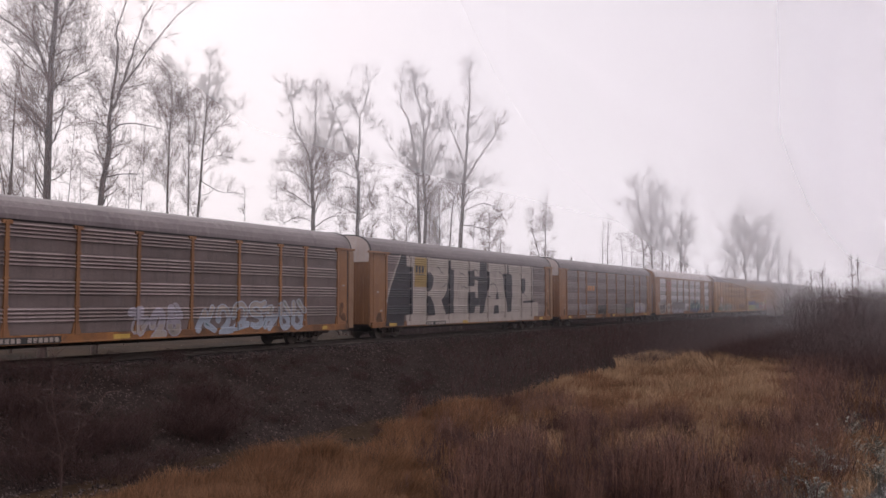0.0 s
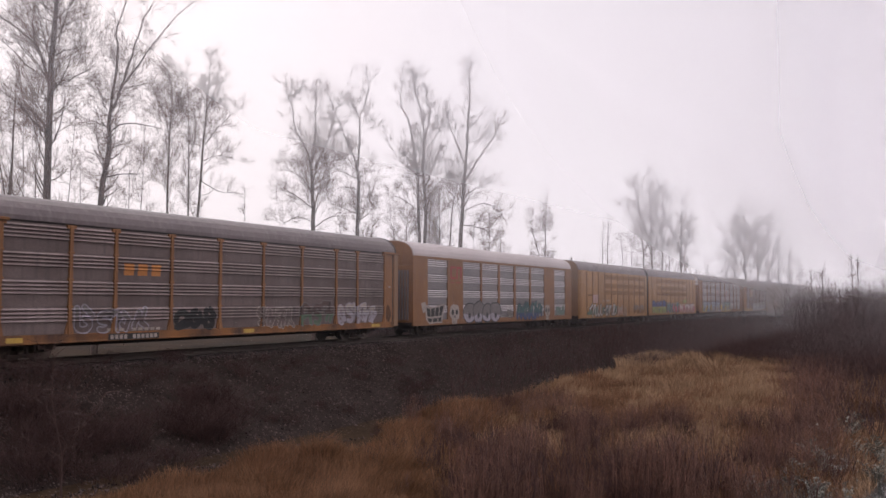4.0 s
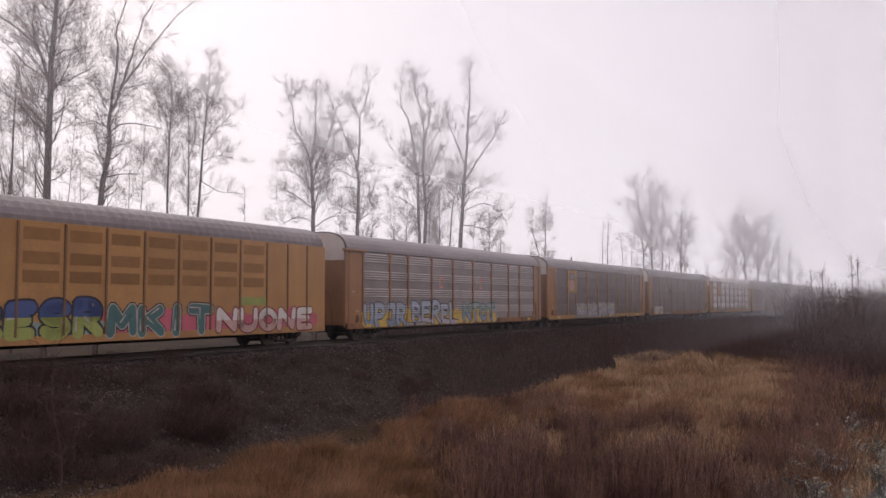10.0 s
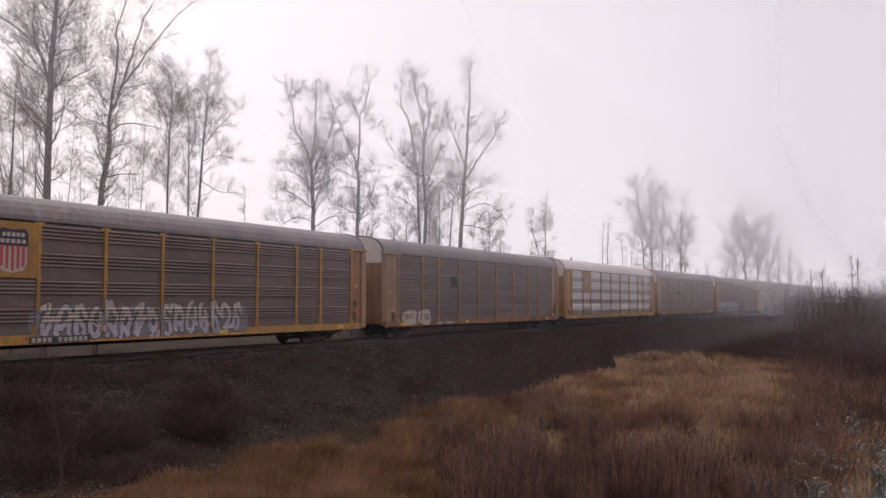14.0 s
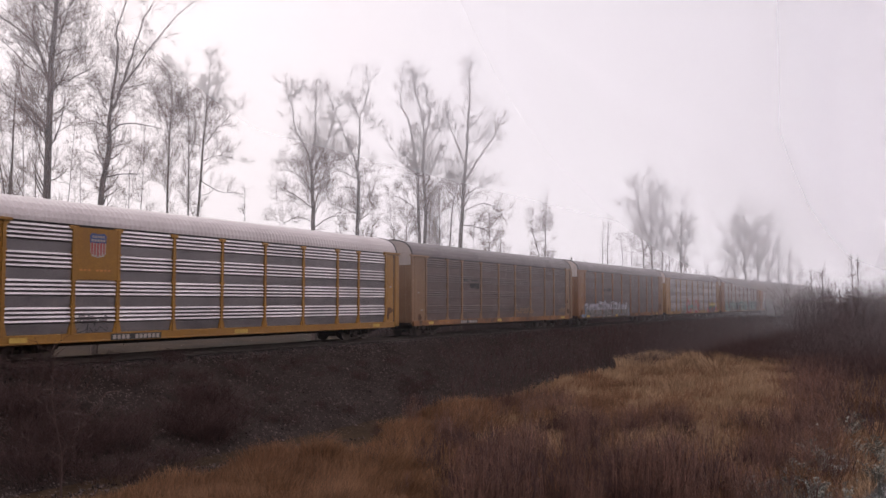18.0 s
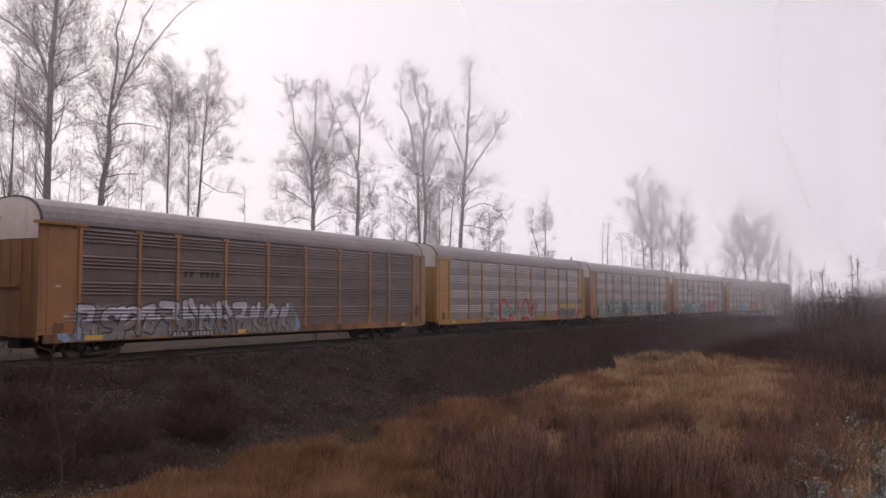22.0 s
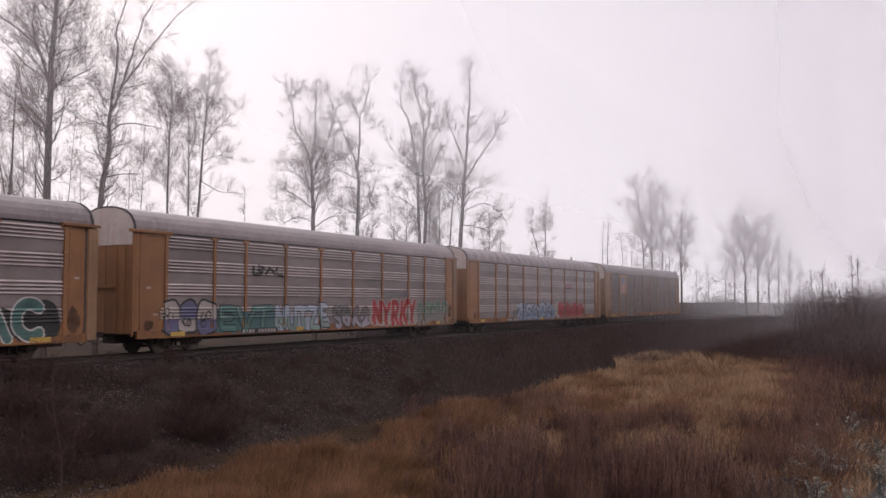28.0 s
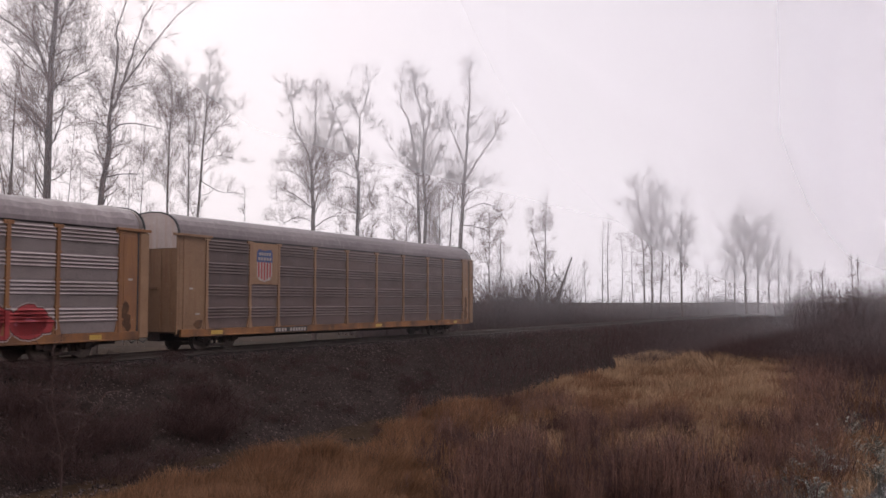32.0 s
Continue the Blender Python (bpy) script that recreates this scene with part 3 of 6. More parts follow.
    tree(62, across(746, 74), 74, z, (
        (0.22, 0.13, ((-0.4, -0.3), (-0.4, 1.9), (-0.2, 8.1), (-0.3, 11.6), (-0.3, 14.1))), (0.25, 0.13, ((0.3, -0.3), (0.3, 1.9), (0.3, 8.1), (0.3, 11.6), (0.1, 14.3), (0.3, 17.1))),
        (0.12, 0.03, ((-0.3, 13.6), (-0.7, 15.9), (-1.1, 18.3), (-1.8, 19.9), (-1.5, 22.2))), (0.08, 0.02, ((-0.3, 14.3), (-1.5, 15.4), (-2.5, 15.9), (-3.0, 17.1))),
        (0.10, 0.03, ((0.3, 16.6), (-0.1, 19.2), (-0.6, 21.0), (-0.3, 22.6))), (0.09, 0.03, ((0.3, 16.9), (0.7, 18.9), (0.6, 20.1))), (0.10, 0.03, ((0.3, 12.5), (0.9, 14.3), (1.5, 15.7), (2.3, 16.6))),
        (0.06, 0.02, ((0.4, 15.7), (1.5, 17.6), (2.0, 19.2))), (0.06, 0.02, ((0.3, 11.1), (1.7, 11.8), (2.5, 12.9))), (0.06, 0.02, ((-0.2, 10.6), (-1.5, 11.6), (-2.4, 12.0)))), 2.1, 8.5, 22.8, 0.8, 0.007, 1.05, broad)
    tree(63, across(815, 75), 75, z, (
        (0.28, 0.05, ((-0.1, -0.3), (-0.1, 1.9), (0, 7.8), (0.2, 11.7), (0.5, 15.4), (0.7, 18.9), (0.8, 21.3), (0.7, 23.1))), (0.09, 0.02, ((0.3, 14.9), (-0.6, 17.3), (-1.1, 18.7), (-1.3, 20.0))),
        (0.10, 0.03, ((0.4, 13.3), (1.5, 15.2), (2.5, 16.6), (3.1, 17.6), (3.4, 18.5))), (0.12, 0.03, ((-0.9, -0.3), (-0.9, 1.9), (-0.9, 8.4), (-0.5, 11.9), (0.1, 14.2))),
        (0.06, 0.02, ((0.3, 12.0), (1.5, 12.8), (2.7, 13.3))), (0.06, 0.02, ((0.2, 10.7), (1.8, 11.4), (2.9, 11.0), (4.0, 9.8))), (0.06, 0.02, ((0.1, 9.6), (1.8, 9.3), (2.9, 8.4))),
        (0.05, 0.015, ((0.7, 17.8), (1.5, 18.7), (2.1, 19.2))), (0.05, 0.015, ((0.6, 16.6), (1.9, 17.1), (2.5, 18.3)))), 1.75, 8.0, 23.3, 0.85, 0.007, 1.05, broad)
    for i, (px, y, top, r, w) in enumerate(((432, 85, 330, 0.05, 0.7), (697, 82, 335, 0.06, 0.9), (660, 80, 350, 0.07, 1.3), (778, 77, 335, 0.09, 1.6), (600, 82, 365, 0.06, 1.2), (868, 84, 372, 0.08, 1.3), (884, 95, 385, 0.09, 1.2), (968, 108, 356, 0.15, 1.9), (720, 78, 350, 0.07, 1.4), (840, 82, 395, 0.06, 1.2), (762, 79, 345, 0.08, 1.5))):
        h = rise_of(top, y)
        tree(80 + i, across(px, y), y, z, straight(80 + i, h, r, 0.0, 1 if w > 1.2 else 0), w, h * 0.25, h, 1.1, 0.008, 1.0, "small leafless tree standing behind the railway")
    # farther trees along the bend
    for i, (px, y, top, r, ln, w) in enumerate(((1040, 128, 452, 0.08, -0.05, 1.3), (1064, 130, 402, 0.12, 0.02, 1.6), (1078, 130, 390, 0.12, 0.0, 1.6), (1097, 128, 420, 0.10, 0.02, 1.5), (1140, 130, 320, 0.17, -0.05, 2.9), (1152, 126, 305, 0.22, -0.01, 3.0),
                                                 (1166, 128, 330, 0.16, 0.04, 2.6), (1122, 130, 440, 0.09, -0.03, 1.6), (1207, 126, 345, 0.20, 0.02, 2.6), (1186, 132, 420, 0.10, 0, 1.8), (1252, 140, 470, 0.08, 0, 1.6), (1232, 140, 478, 0.08, 0, 1.6))):
        h = rise_of(top, y)
        tree(100 + i, across(px, y), y, z, straight(100 + i, h, r, ln, 2 if r > 0.15 else 0), w, h * 0.2, h, 0.85, 0.010, 0.64, "leafless tree fading into the mist")
    for i, (px, y, top, r, w) in enumerate(((1300, 165, 385, 0.2, 3.2), (1320, 160, 362, 0.3, 4.2), (1342, 165, 372, 0.25, 4.0), (1360, 168, 395, 0.22, 3.2), (1378, 170, 430, 0.18, 2.8), (1396, 172, 450, 0.16, 2.6), (1414, 175, 462, 0.15, 2.4), (1436, 180, 480, 0.13, 2.2), (1456, 180, 472, 0.14, 2.2), (1478, 180, 505, 0.1, 2.0),
                                            (1507, 150, 458, 0.14, 1.8), (1518, 150, 452, 0.14, 1.8), (1546, 120, 505, 0.1, 1.4), (1562, 120, 498, 0.1, 1.5), (1284, 170, 450, 0.14, 2.4), (1600, 130, 480, 0.14, 2.0))):
        h = rise_of(top, y)
        tree(130 + i, across(px, y), y, z, straight(130 + i, h, r * 0.9, 0.0, 2 if w > 3 else 0), w, h * 0.08, h, 0.85, 0.013, 0.47, "faint leafless tree far off in the mist")
    # a broken dead tree
    snag = tagged(new("dead_tree"), "broken dead tree with bare jagged limbs", "tree")
    snag.location = (across(945, 96), 96, z)
    bm = bmesh.new()
    for a, b, r, r2 in (((0, 0, -0.2), (0.5, 0, 3.2), 0.30, 0.2), ((0.5, 0, 3.2), (0.55, 0.2, 5.0), 0.2, 0.12), ((0.55, 0.2, 5.0), (-0.4, 0.1, 6.2), 0.1, 0.06), ((-0.4, 0.1, 6.2), (-0.4, 0.1, 7.3), 0.08, 0.05),
                        ((0.5, 0, 3.2), (1.8, 0.2, 4.3), 0.12, 0.06), ((1.4, 0, -0.2), (2.4, 0, 2.8), 0.26, 0.2), ((2.4, 0, 2.8), (3.1, 0, 5.0), 0.2, 0.13), ((3.1, 0, 5.0), (4.1, 0, 7.9), 0.14, 0.08),
                        ((3.1, 0, 5.0), (2.2, 0.1, 6.3), 0.08, 0.05), ((2.2, 0.1, 6.3), (2.1, 0.1, 7.2), 0.06, 0.03), ((3.0, 0, 4.3), (4.2, 0, 4.4), 0.05, 0.03), ((0.9, 0, 1.6), (2.4, 0, 1.7), 0.05, 0.03)):
        rod(bm, a, b, r, 8, r2)
    part("trunk", bm, M["snag"], snag)


build_trees()


# ---- brush, shrubs, grass ----
def shrub_mesh(name, seed, height, width, stems, mat, thin, side=3, splay=0.3):
    rng = random.Random(seed)
    a, b = [], []
    for _ in range(stems):
        w = rng.uniform(0, 2 * math.pi)
        q = Vector((math.cos(w), math.sin(w), 0)) * width * 0.35 * math.sqrt(rng.random())
        h = height * rng.uniform(0.55, 1.1)
        out = Vector((rng.gauss(0, splay), rng.gauss(0, splay), 1))
        tip = q + out * h
        mid = q.lerp(tip, 0.5) + Vector((rng.gauss(0, 0.06), rng.gauss(0, 0.06), 0)) * h
        a.append([q - Vector((0, 0, 0.15)), q.lerp(mid, 0.5), mid, tip])
        b.append([thin * 1.4, thin * 1.3, thin, thin * 0.5])
        for _ in range(side):
            f = rng.uniform(0.25, 0.9)
            p = q.lerp(tip, f)
            e = p + Vector((rng.gauss(0, 0.5), rng.gauss(0, 0.5), rng.uniform(0.2, 0.9))) * h * 0.4 * (1.2 - f)
            a.append([p, p.lerp(e, 0.35), p.lerp(e, 0.7) + Vector((0, 0, 0.03)), e])
            b.append([thin * 0.7, thin * 0.6, thin * 0.5, thin * 0.3])
    return array_mesh(name, *tubes(a, b, 3), mat)


def put_shrubs(meshes, places, label, group, name="shrub"):
    for i, (x, y, k, turn) in enumerate(places):
        ob = new(name, meshes[i % len(meshes)])
        ob.location = (x, y, ground_z(x, y, d_of(x, y)))
        ob.rotation_euler = (0, 0, turn)
        ob.scale = (k, k, k * (0.62 if name == "bramble" else 0.95))
        tagged(ob, label, "shrub", group)


def thicket(name, places, seed, mat, label, thin, per):
    """Dense leafless brush: bent stems with side twigs, places (x, y, z, height)."""
    rng = np.random.default_rng(seed)
    base = np.repeat(np.array(places), per, 0)
    n = len(base)
    h = base[:, 3] * rng.uniform(0.45, 1.1, n)
    foot = base[:, :3] + np.concatenate([rng.normal(0, 0.45, (n, 2)), np.full((n, 1), -0.1)], 1)
    lean = np.concatenate([rng.normal(0, 0.32, (n, 2)), np.ones((n, 1))], 1)
    tip = foot + lean * h[:, None]
    mid = foot + lean * h[:, None] * 0.5 + rng.normal(0, 0.07, (n, 3)) * h[:, None]
    r = thin * rng.uniform(0.6, 1.3, n)
    lines, radii = [np.stack([foot, mid, tip], 1)], [np.stack([r, r * 0.8, r * 0.35], 1)]
    for _ in range(2):
        f = rng.uniform(0.3, 0.95, n)[:, None]
        p = foot + (tip - foot) * f
        e = p + np.concatenate([rng.normal(0, 0.5, (n, 2)), rng.uniform(0.0, 0.8, (n, 1))], 1) * (h * 0.45)[:, None] * (1.2 - f)
        lines.append(np.stack([p, e], 1))
        radii.append(np.stack([r * 0.6, r * 0.3], 1))
    me = array_mesh(name, *join([tubes(lines[0], radii[0], 3), tubes(np.concatenate(lines[1:]), np.concatenate(radii[1:]), 3)]), mat)
    return tagged(new(name, me), label, "brush", kind="stuff")


def build_brush():
    rng = random.Random(21)
    low, high, back = [], [], []
    for s in np.arange(46, 230, 1.25):  # brush on the near side of the embankment, thinning out towards the gravel
        for d in np.arange(-14.5, -3.2, 1.35):
            if s < 60 + (d + 4) * 1.75 + rng.uniform(-2, 3):
                continue
            p, _ = track_at(s + rng.uniform(-0.7, 0.7), d + rng.uniform(-0.6, 0.6))
            if d < -10 and p.y < 60:
                continue
            h = (0.55 + 0.15 * (-3 - d)) * rng.uniform(0.6, 1.15)
            low.append((p.x, p.y, ground_z(p.x, p.y, d), min(h, 1.9)))
    for i in range(260):  # tufts along the shoulder of the far track
        s = rng.uniform(72, 190)
        p, _ = track_at(s, rng.uniform(-3.6, -2.5))
        low.append((p.x, p.y, -0.5, rng.uniform(0.45, 0.85)))
    thicket("embankment_brush", low, 41, M["dark_stem"], "dense dark leafless brush covering the embankment", 0.012, 13)
    for i in range(150):  # bank of the ditch
        y = rng.uniform(30, 56)
        x = across(rng.uniform(1430, 1610), y)
        if stream(x, y) > 3.0:
            high.append((x, y, ground_z(x, y, d_of(x, y)), rng.uniform(0.6, 1.5)))
    for y in np.arange(50, 120, 1.6):  # thicket between the meadow and the ditch, and beyond the meadow
        for px in np.arange(1080, 1640, 16):
            x = across(px + rng.uniform(-8, 8), y)
            d = d_of(x, y)
            if d > -5 or stream(x, y) < 2.5 or (y < 64 and px < 1395 + 60 * noise.noise((y * 0.4, 3, 1)) + 40 * rng.random()) or (y < 70 and px < 1300 and rng.random() < 0.5):
                continue
            high.append((x, y + rng.uniform(-0.8, 0.8), ground_z(x, y, d), rng.uniform(1.2, 2.6) * (1.35 if px > 1440 and y > 60 else 0.9)))
    thicket("ditch_thicket", high, 42, M["dark_stem"], "tall dark leafless thicket beyond the meadow", 0.015, 11)
    for i in range(640):  # undergrowth behind the line
        s = 82 + 115 * rng.random()
        p, _ = track_at(s, rng.uniform(4.5, 20))
        back.append((p.x, p.y, -1.1, rng.uniform(0.8, 2.6) * (1.15 if s > 80 else 0.8)))
    for i in range(330):  # scrub close behind the bend
        p, _ = track_at(rng.uniform(125, 240), rng.uniform(5.5, 16))
        back.append((p.x, p.y, -1.1, rng.uniform(1.8, 4.2)))
    for i in range(150):  # low brush along the far side of the track
        p, _ = track_at(rng.uniform(85, 150), rng.uniform(3.6, 7.0))
        back.append((p.x, p.y, -0.8, rng.uniform(0.7, 1.5)))
    for px0, px1, y0, y1, h, n in ((850, 1015, 88, 100, 6.3, 270), (1000, 1300, 108, 150, 3.6, 260), (1110, 1250, 108, 130, 3.6, 130), (1240, 1470, 120, 190, 5.6, 520), (1040, 1110, 105, 125, 3.4, 50), (1480, 1600, 90, 130, 4.6, 120), (1390, 1620, 105, 190, 5.5, 420), (640, 860, 72, 84, 5.0, 110)):
        for i in range(n):  # taller thickets at the feet of the trees
            y = rng.uniform(y0, y1)
            x = across(rng.uniform(px0, px1), y)
            if d_of(x, y) > 5.5 or (px0 > 1380 and d_of(x, y) < -5):
                back.append((x, y, -1.1, h * rng.uniform(0.45, 1.2)))
    thicket("undergrowth", back, 43, M["dark_stem"], "grey leafless undergrowth behind the railway", 0.019, 10)
    dark = [shrub_mesh("bramble", 200 + i, 1.5, 2.4, 62, M["bramble"], 0.0065, 4, 0.5) for i in range(5)]
    places = []
    for (px0, px1, y0, y1), n, k in (((20, 270, 21.5, 26), 26, 0.85), ((-20, 120, 24, 29), 10, 0.75), ((310, 430, 27, 31.5), 17, 0.85), ((180, 460, 30, 36), 12, 0.5), ((440, 640, 31, 40), 12, 0.38), ((620, 780, 38, 45), 10, 0.5), ((240, 330, 24, 28), 5, 0.55)):
        for _ in range(n):
            y = rng.uniform(y0, y1)
            places.append((across(rng.uniform(px0, px1), y), y, k * rng.uniform(0.7, 1.25), rng.uniform(0, 6)))
    put_shrubs(dark, places, "low dark leafless bramble on the gravel slope", "brambles on the gravel", "bramble")
    red = [shrub_mesh("shrub", 260 + i, 1.5, 1.1, 34, M["red_stem"], 0.0055, 3, 0.13) for i in range(4)] + [shrub_mesh("shrub", 270 + i, 1.25, 1.3, 40, M["purple_stem"], 0.006, 3, 0.2) for i in range(4)]
    places = []
    hubs = [(rng.uniform(800, 1460), 18.5 + 13 * rng.random() ** 1.3) for _ in range(30)]
    for px, y in hubs:  # they stand in clumps
        for _ in range(rng.randint(4, 9)):
            b = max(y + rng.gauss(0, 0.7), 18)
            places.append((across(px, y) + rng.gauss(0, 0.55), b, rng.uniform(0.5, 1.0) * (1.4 if b < 23 else 1.0), rng.uniform(0, 6)))
    for i in range(50):
        y = 18 + 17 * rng.random()
        places.append((across(rng.uniform(640, 1480), y), y, rng.uniform(0.4, 0.85), rng.uniform(0, 6)))
    for i in range(20):  # at the corner of the gravel
        y = rng.uniform(34, 40)
        places.append((across(rng.uniform(870, 1010), y), y, rng.uniform(0.6, 1.0), rng.uniform(0, 6)))
    edge = []
    for i in range(330):  # the tall edge of the meadow
        y = rng.uniform(25, 58)
        px = rng.gauss(1440, 34)
        if px < 1500 - 30 * (1 - smooth(28, 40, y)):
            x = across(px, y)
            edge.append((x, y, ground_z(x, y, d_of(x, y)), rng.uniform(0.7, 1.75)))
    thicket("meadow_edge_brush", edge, 44, M["red_stem"], "tall reddish-brown stems along the meadow's edge", 0.0085, 9)
    for i in range(22):  # along the ditch bank
        y = 20 + 32 * rng.random()
        places.append((16.1 + (y - 26.0) * 0.675 - rng.uniform(4.2, 7.0), y, rng.uniform(0.35, 0.7), rng.uniform(0, 6)))
    put_shrubs(red, places, "leafless reddish-brown shrub of upright stems in dry grass", "reddish shrubs in the grass")
    # a sapling in the foreground
    y = 21.5
    tree(400, across(118, y), y, ground_z(across(118, y), y, -15) + 0.1, (
        (0.035, 0.02, ((0, -0.2), (0, 0.5), (0.03, 0.9))), (0.022, 0.006, ((0.0, 0.75), (-0.15, 1.5), (-0.28, 2.2), (-0.25, 2.9), (-0.3, 3.5))), (0.022, 0.006, ((0.02, 0.8), (0.35, 1.3), (0.75, 1.8), (1.1, 2.4))),
        (0.018, 0.005, ((0.03, 0.9), (0.2, 1.6), (0.3, 2.3))), (0.016, 0.005, ((0, 0.7), (-0.5, 1.0), (-1.0, 1.2), (-1.5, 1.6))), (0.012, 0.004, ((-0.15, 1.5), (-0.5, 2.0), (-0.8, 2.2)))),
        0.75, 0.5, 3.6, 1.3, 0.006, 0.6, "thin reddish leafless sapling at the foot of the bank", "sapling", "sapling", "sapling", 0.05)


build_brush()


def blades(name, count, seed, where, height, mat, label, wide=0.012):
    """Dry grass as bent, tapered blades."""
    rng = np.random.default_rng(seed)
    pts = []
    while len(pts) < count:
        p = where(rng)
        if p is not None:
            pts.append(p)
    base = np.array(pts)
    n = len(base)
    h = height * rng.uniform(0.45, 1.15, n) * base[:, 3]
    az = rng.uniform(0, 2 * math.pi, n)
    sway = np.array([[noise.noise((p[0] * 0.5, p[1] * 0.5, 31)), noise.noise((p[0] * 0.5, p[1] * 0.5, 47))] for p in base])
    lean = rng.normal(0, 0.24, (n, 2)) + 0.75 * sway + np.array([0.08, -0.03])
    t = np.stack([np.cos(az), np.sin(az), np.zeros(n)], 1) * (wide * (0.7 + base[:, 1] / 40))[:, None]
    b0 = base[:, :3] - np.array([0, 0, 0.05])
    mid = b0 + np.stack([lean[:, 0] * 0.35, lean[:, 1] * 0.35, np.full(n, 0.6)], 1) * h[:, None]
    tip = b0 + np.stack([lean[:, 0] * 1.1, lean[:, 1] * 1.1, np.full(n, 1.0)], 1) * h[:, None]
    V = np.stack([b0 - t, b0 + t, mid + t * 0.7, mid - t * 0.7, tip + t * 0.12, tip - t * 0.12], 1).reshape(-1, 3)
    i = np.arange(n)[:, None] * 6
    F = np.concatenate([i + np.array([[0, 1, 2, 3]]), i + np.array([[3, 2, 4, 5]])], 0)
    return tagged(new(name, array_mesh(name, V, F, mat)), label, "grass", kind="stuff")


def build_grass():
    def field(rng):
        y = 17 + 58 * rng.random() ** 1.5
        px = rng.uniform(-60, 1600)
        x = (px - 784) / LENS * y
        d = d_of(x, y)
        edge = -10.4 + 1.6 * noise.noise((x * 0.25, y * 0.25, 7)) + 0.8 * noise.noise((x * 0.9, y * 0.9, 8)) - 1.1 * (1 - smooth(26, 36, y))
        if d > edge or stream(x, y) < 3.2 or rng.random() < 0.75 * smooth(860, 1140, px) * smooth(32, 44, y):
            return None
        clump = noise.noise((x * 0.55, y * 0.55, 2))
        if px > 740 and y < 32 and rng.random() < 0.72:
            return None
        if rng.random() > 0.62 + 0.8 * clump:
            return None
        return (x, y, ground_z(x, y, d), (0.7 + 0.6 * clump) * (0.55 + 0.45 * smooth(0, 0.9, edge - d)))
    blades("dry_grass", 130000, 5, field, 0.8, M["grass"], "tall dead straw-brown grass in the wet meadow", 0.008)

    def pale(rng):
        y = 26 + 38 * rng.random()
        px = rng.uniform(820, 1560)
        x = (px - 784) / LENS * y
        d = d_of(x, y)
        if d > -10.5 or stream(x, y) < 3.4 or rng.random() > smooth(820, 1010, px) * (1 - 0.8 * smooth(1340, 1500, px)):
            return None
        return (x, y, ground_z(x, y, d), 0.75 + 0.5 * noise.noise((x * 0.3, y * 0.3, 9)))
    blades("pale_grass", 62000, 6, pale, 0.7, M["reed"], "pale dry grass lying in the meadow", 0.009)

    def tufts(rng):
        y = rng.uniform(57, 67)
        px = 1090 + 300 * rng.random()
        x = (px - 784) / LENS * y
        k = noise.noise((x * 0.3, y * 0.3, 12))
        if k < 0.12 or d_of(x, y) > -8:
            return None
        return (x, y, ground_z(x, y, -12), 0.5 + 1.6 * k * (1.3 - abs(px - 1190) / 220))
    blades("grass_tufts", 7000, 12, tufts, 0.95, M["reed"], "tall pale grass tufts at the meadow's edge", 0.014)

    def bank_grass(rng):
        y = 19 + 24 * rng.random()
        x = 16.1 + (y - 26.0) * 0.675 - rng.uniform(3.3, 7.5)
        if noise.noise((x * 0.6, y * 0.6, 15)) < -0.05:
            return None
        return (x, y, ground_z(x, y, -20), 0.9)
    blades("bank_grass", 12000, 13, bank_grass, 0.5, M["reed"], "yellowish dry grass on the ditch bank", 0.012)

    # frosted weeds: arching stems set with small pale leaves
    rng = random.Random(77)
    kinds = []
    for k in range(4):
        stems, radii, leaf = [], [], []
        for _ in range(16):
            w, ln = rng.uniform(0, 6.28), rng.uniform(0.5, 1.0)
            out = Vector((math.cos(w), math.sin(w), 0)) * rng.uniform(0.2, 0.6) * ln
            pts = [Vector((0, 0, -0.1)) + out * 0.1, out * 0.5 + Vector((0, 0, 0.65 * ln)), out + Vector((0, 0, 0.72 * ln))]
            stems.append(pts)
            radii.append([0.006, 0.005, 0.003])
            for _ in range(9):
                p = pts[1].lerp(pts[2], rng.random()) if rng.random() < 0.65 else pts[0].lerp(pts[1], rng.uniform(0.4, 1))
                a = Vector((rng.gauss(0, 1), rng.gauss(0, 1), rng.gauss(0, 0.6))).normalized() * rng.uniform(0.02, 0.055)
                b = a.orthogonal().normalized() * a.length * 0.45
                leaf.append((p, p + a + b, p + 2 * a, p + a - b))
        tv, tf = tubes(stems, radii, 3)
        lv = np.array([tuple(v) for q in leaf for v in q])
        lf = np.arange(len(leaf) * 4).reshape(-1, 4)
        kinds.append(array_mesh("frosted_weed", *join([(tv, tf), (lv, lf)]), M["frost"]))
    spots = []
    while len(spots) < 105:
        y = 18.5 + 24 * rng.random() ** 1.3
        x = 16.0 + (y - 26.0) * 0.675 - rng.uniform(3.2, 6.0)
        if noise.noise((x * 0.5, y * 0.5, 3)) > -0.1:
            spots.append((x, y, rng.uniform(0.5, 1.2), rng.uniform(0, 6)))
    for _ in range(10):
        y = rng.uniform(18.3, 21)
        spots.append((across(rng.uniform(1290, 1420), y), y, rng.uniform(0.4, 0.7), rng.uniform(0, 6)))
    put_shrubs(kinds, spots, "withered weed with pale frosted leaves by the ditch", "frosted weeds along the ditch", "frosted_weed")


build_grass()


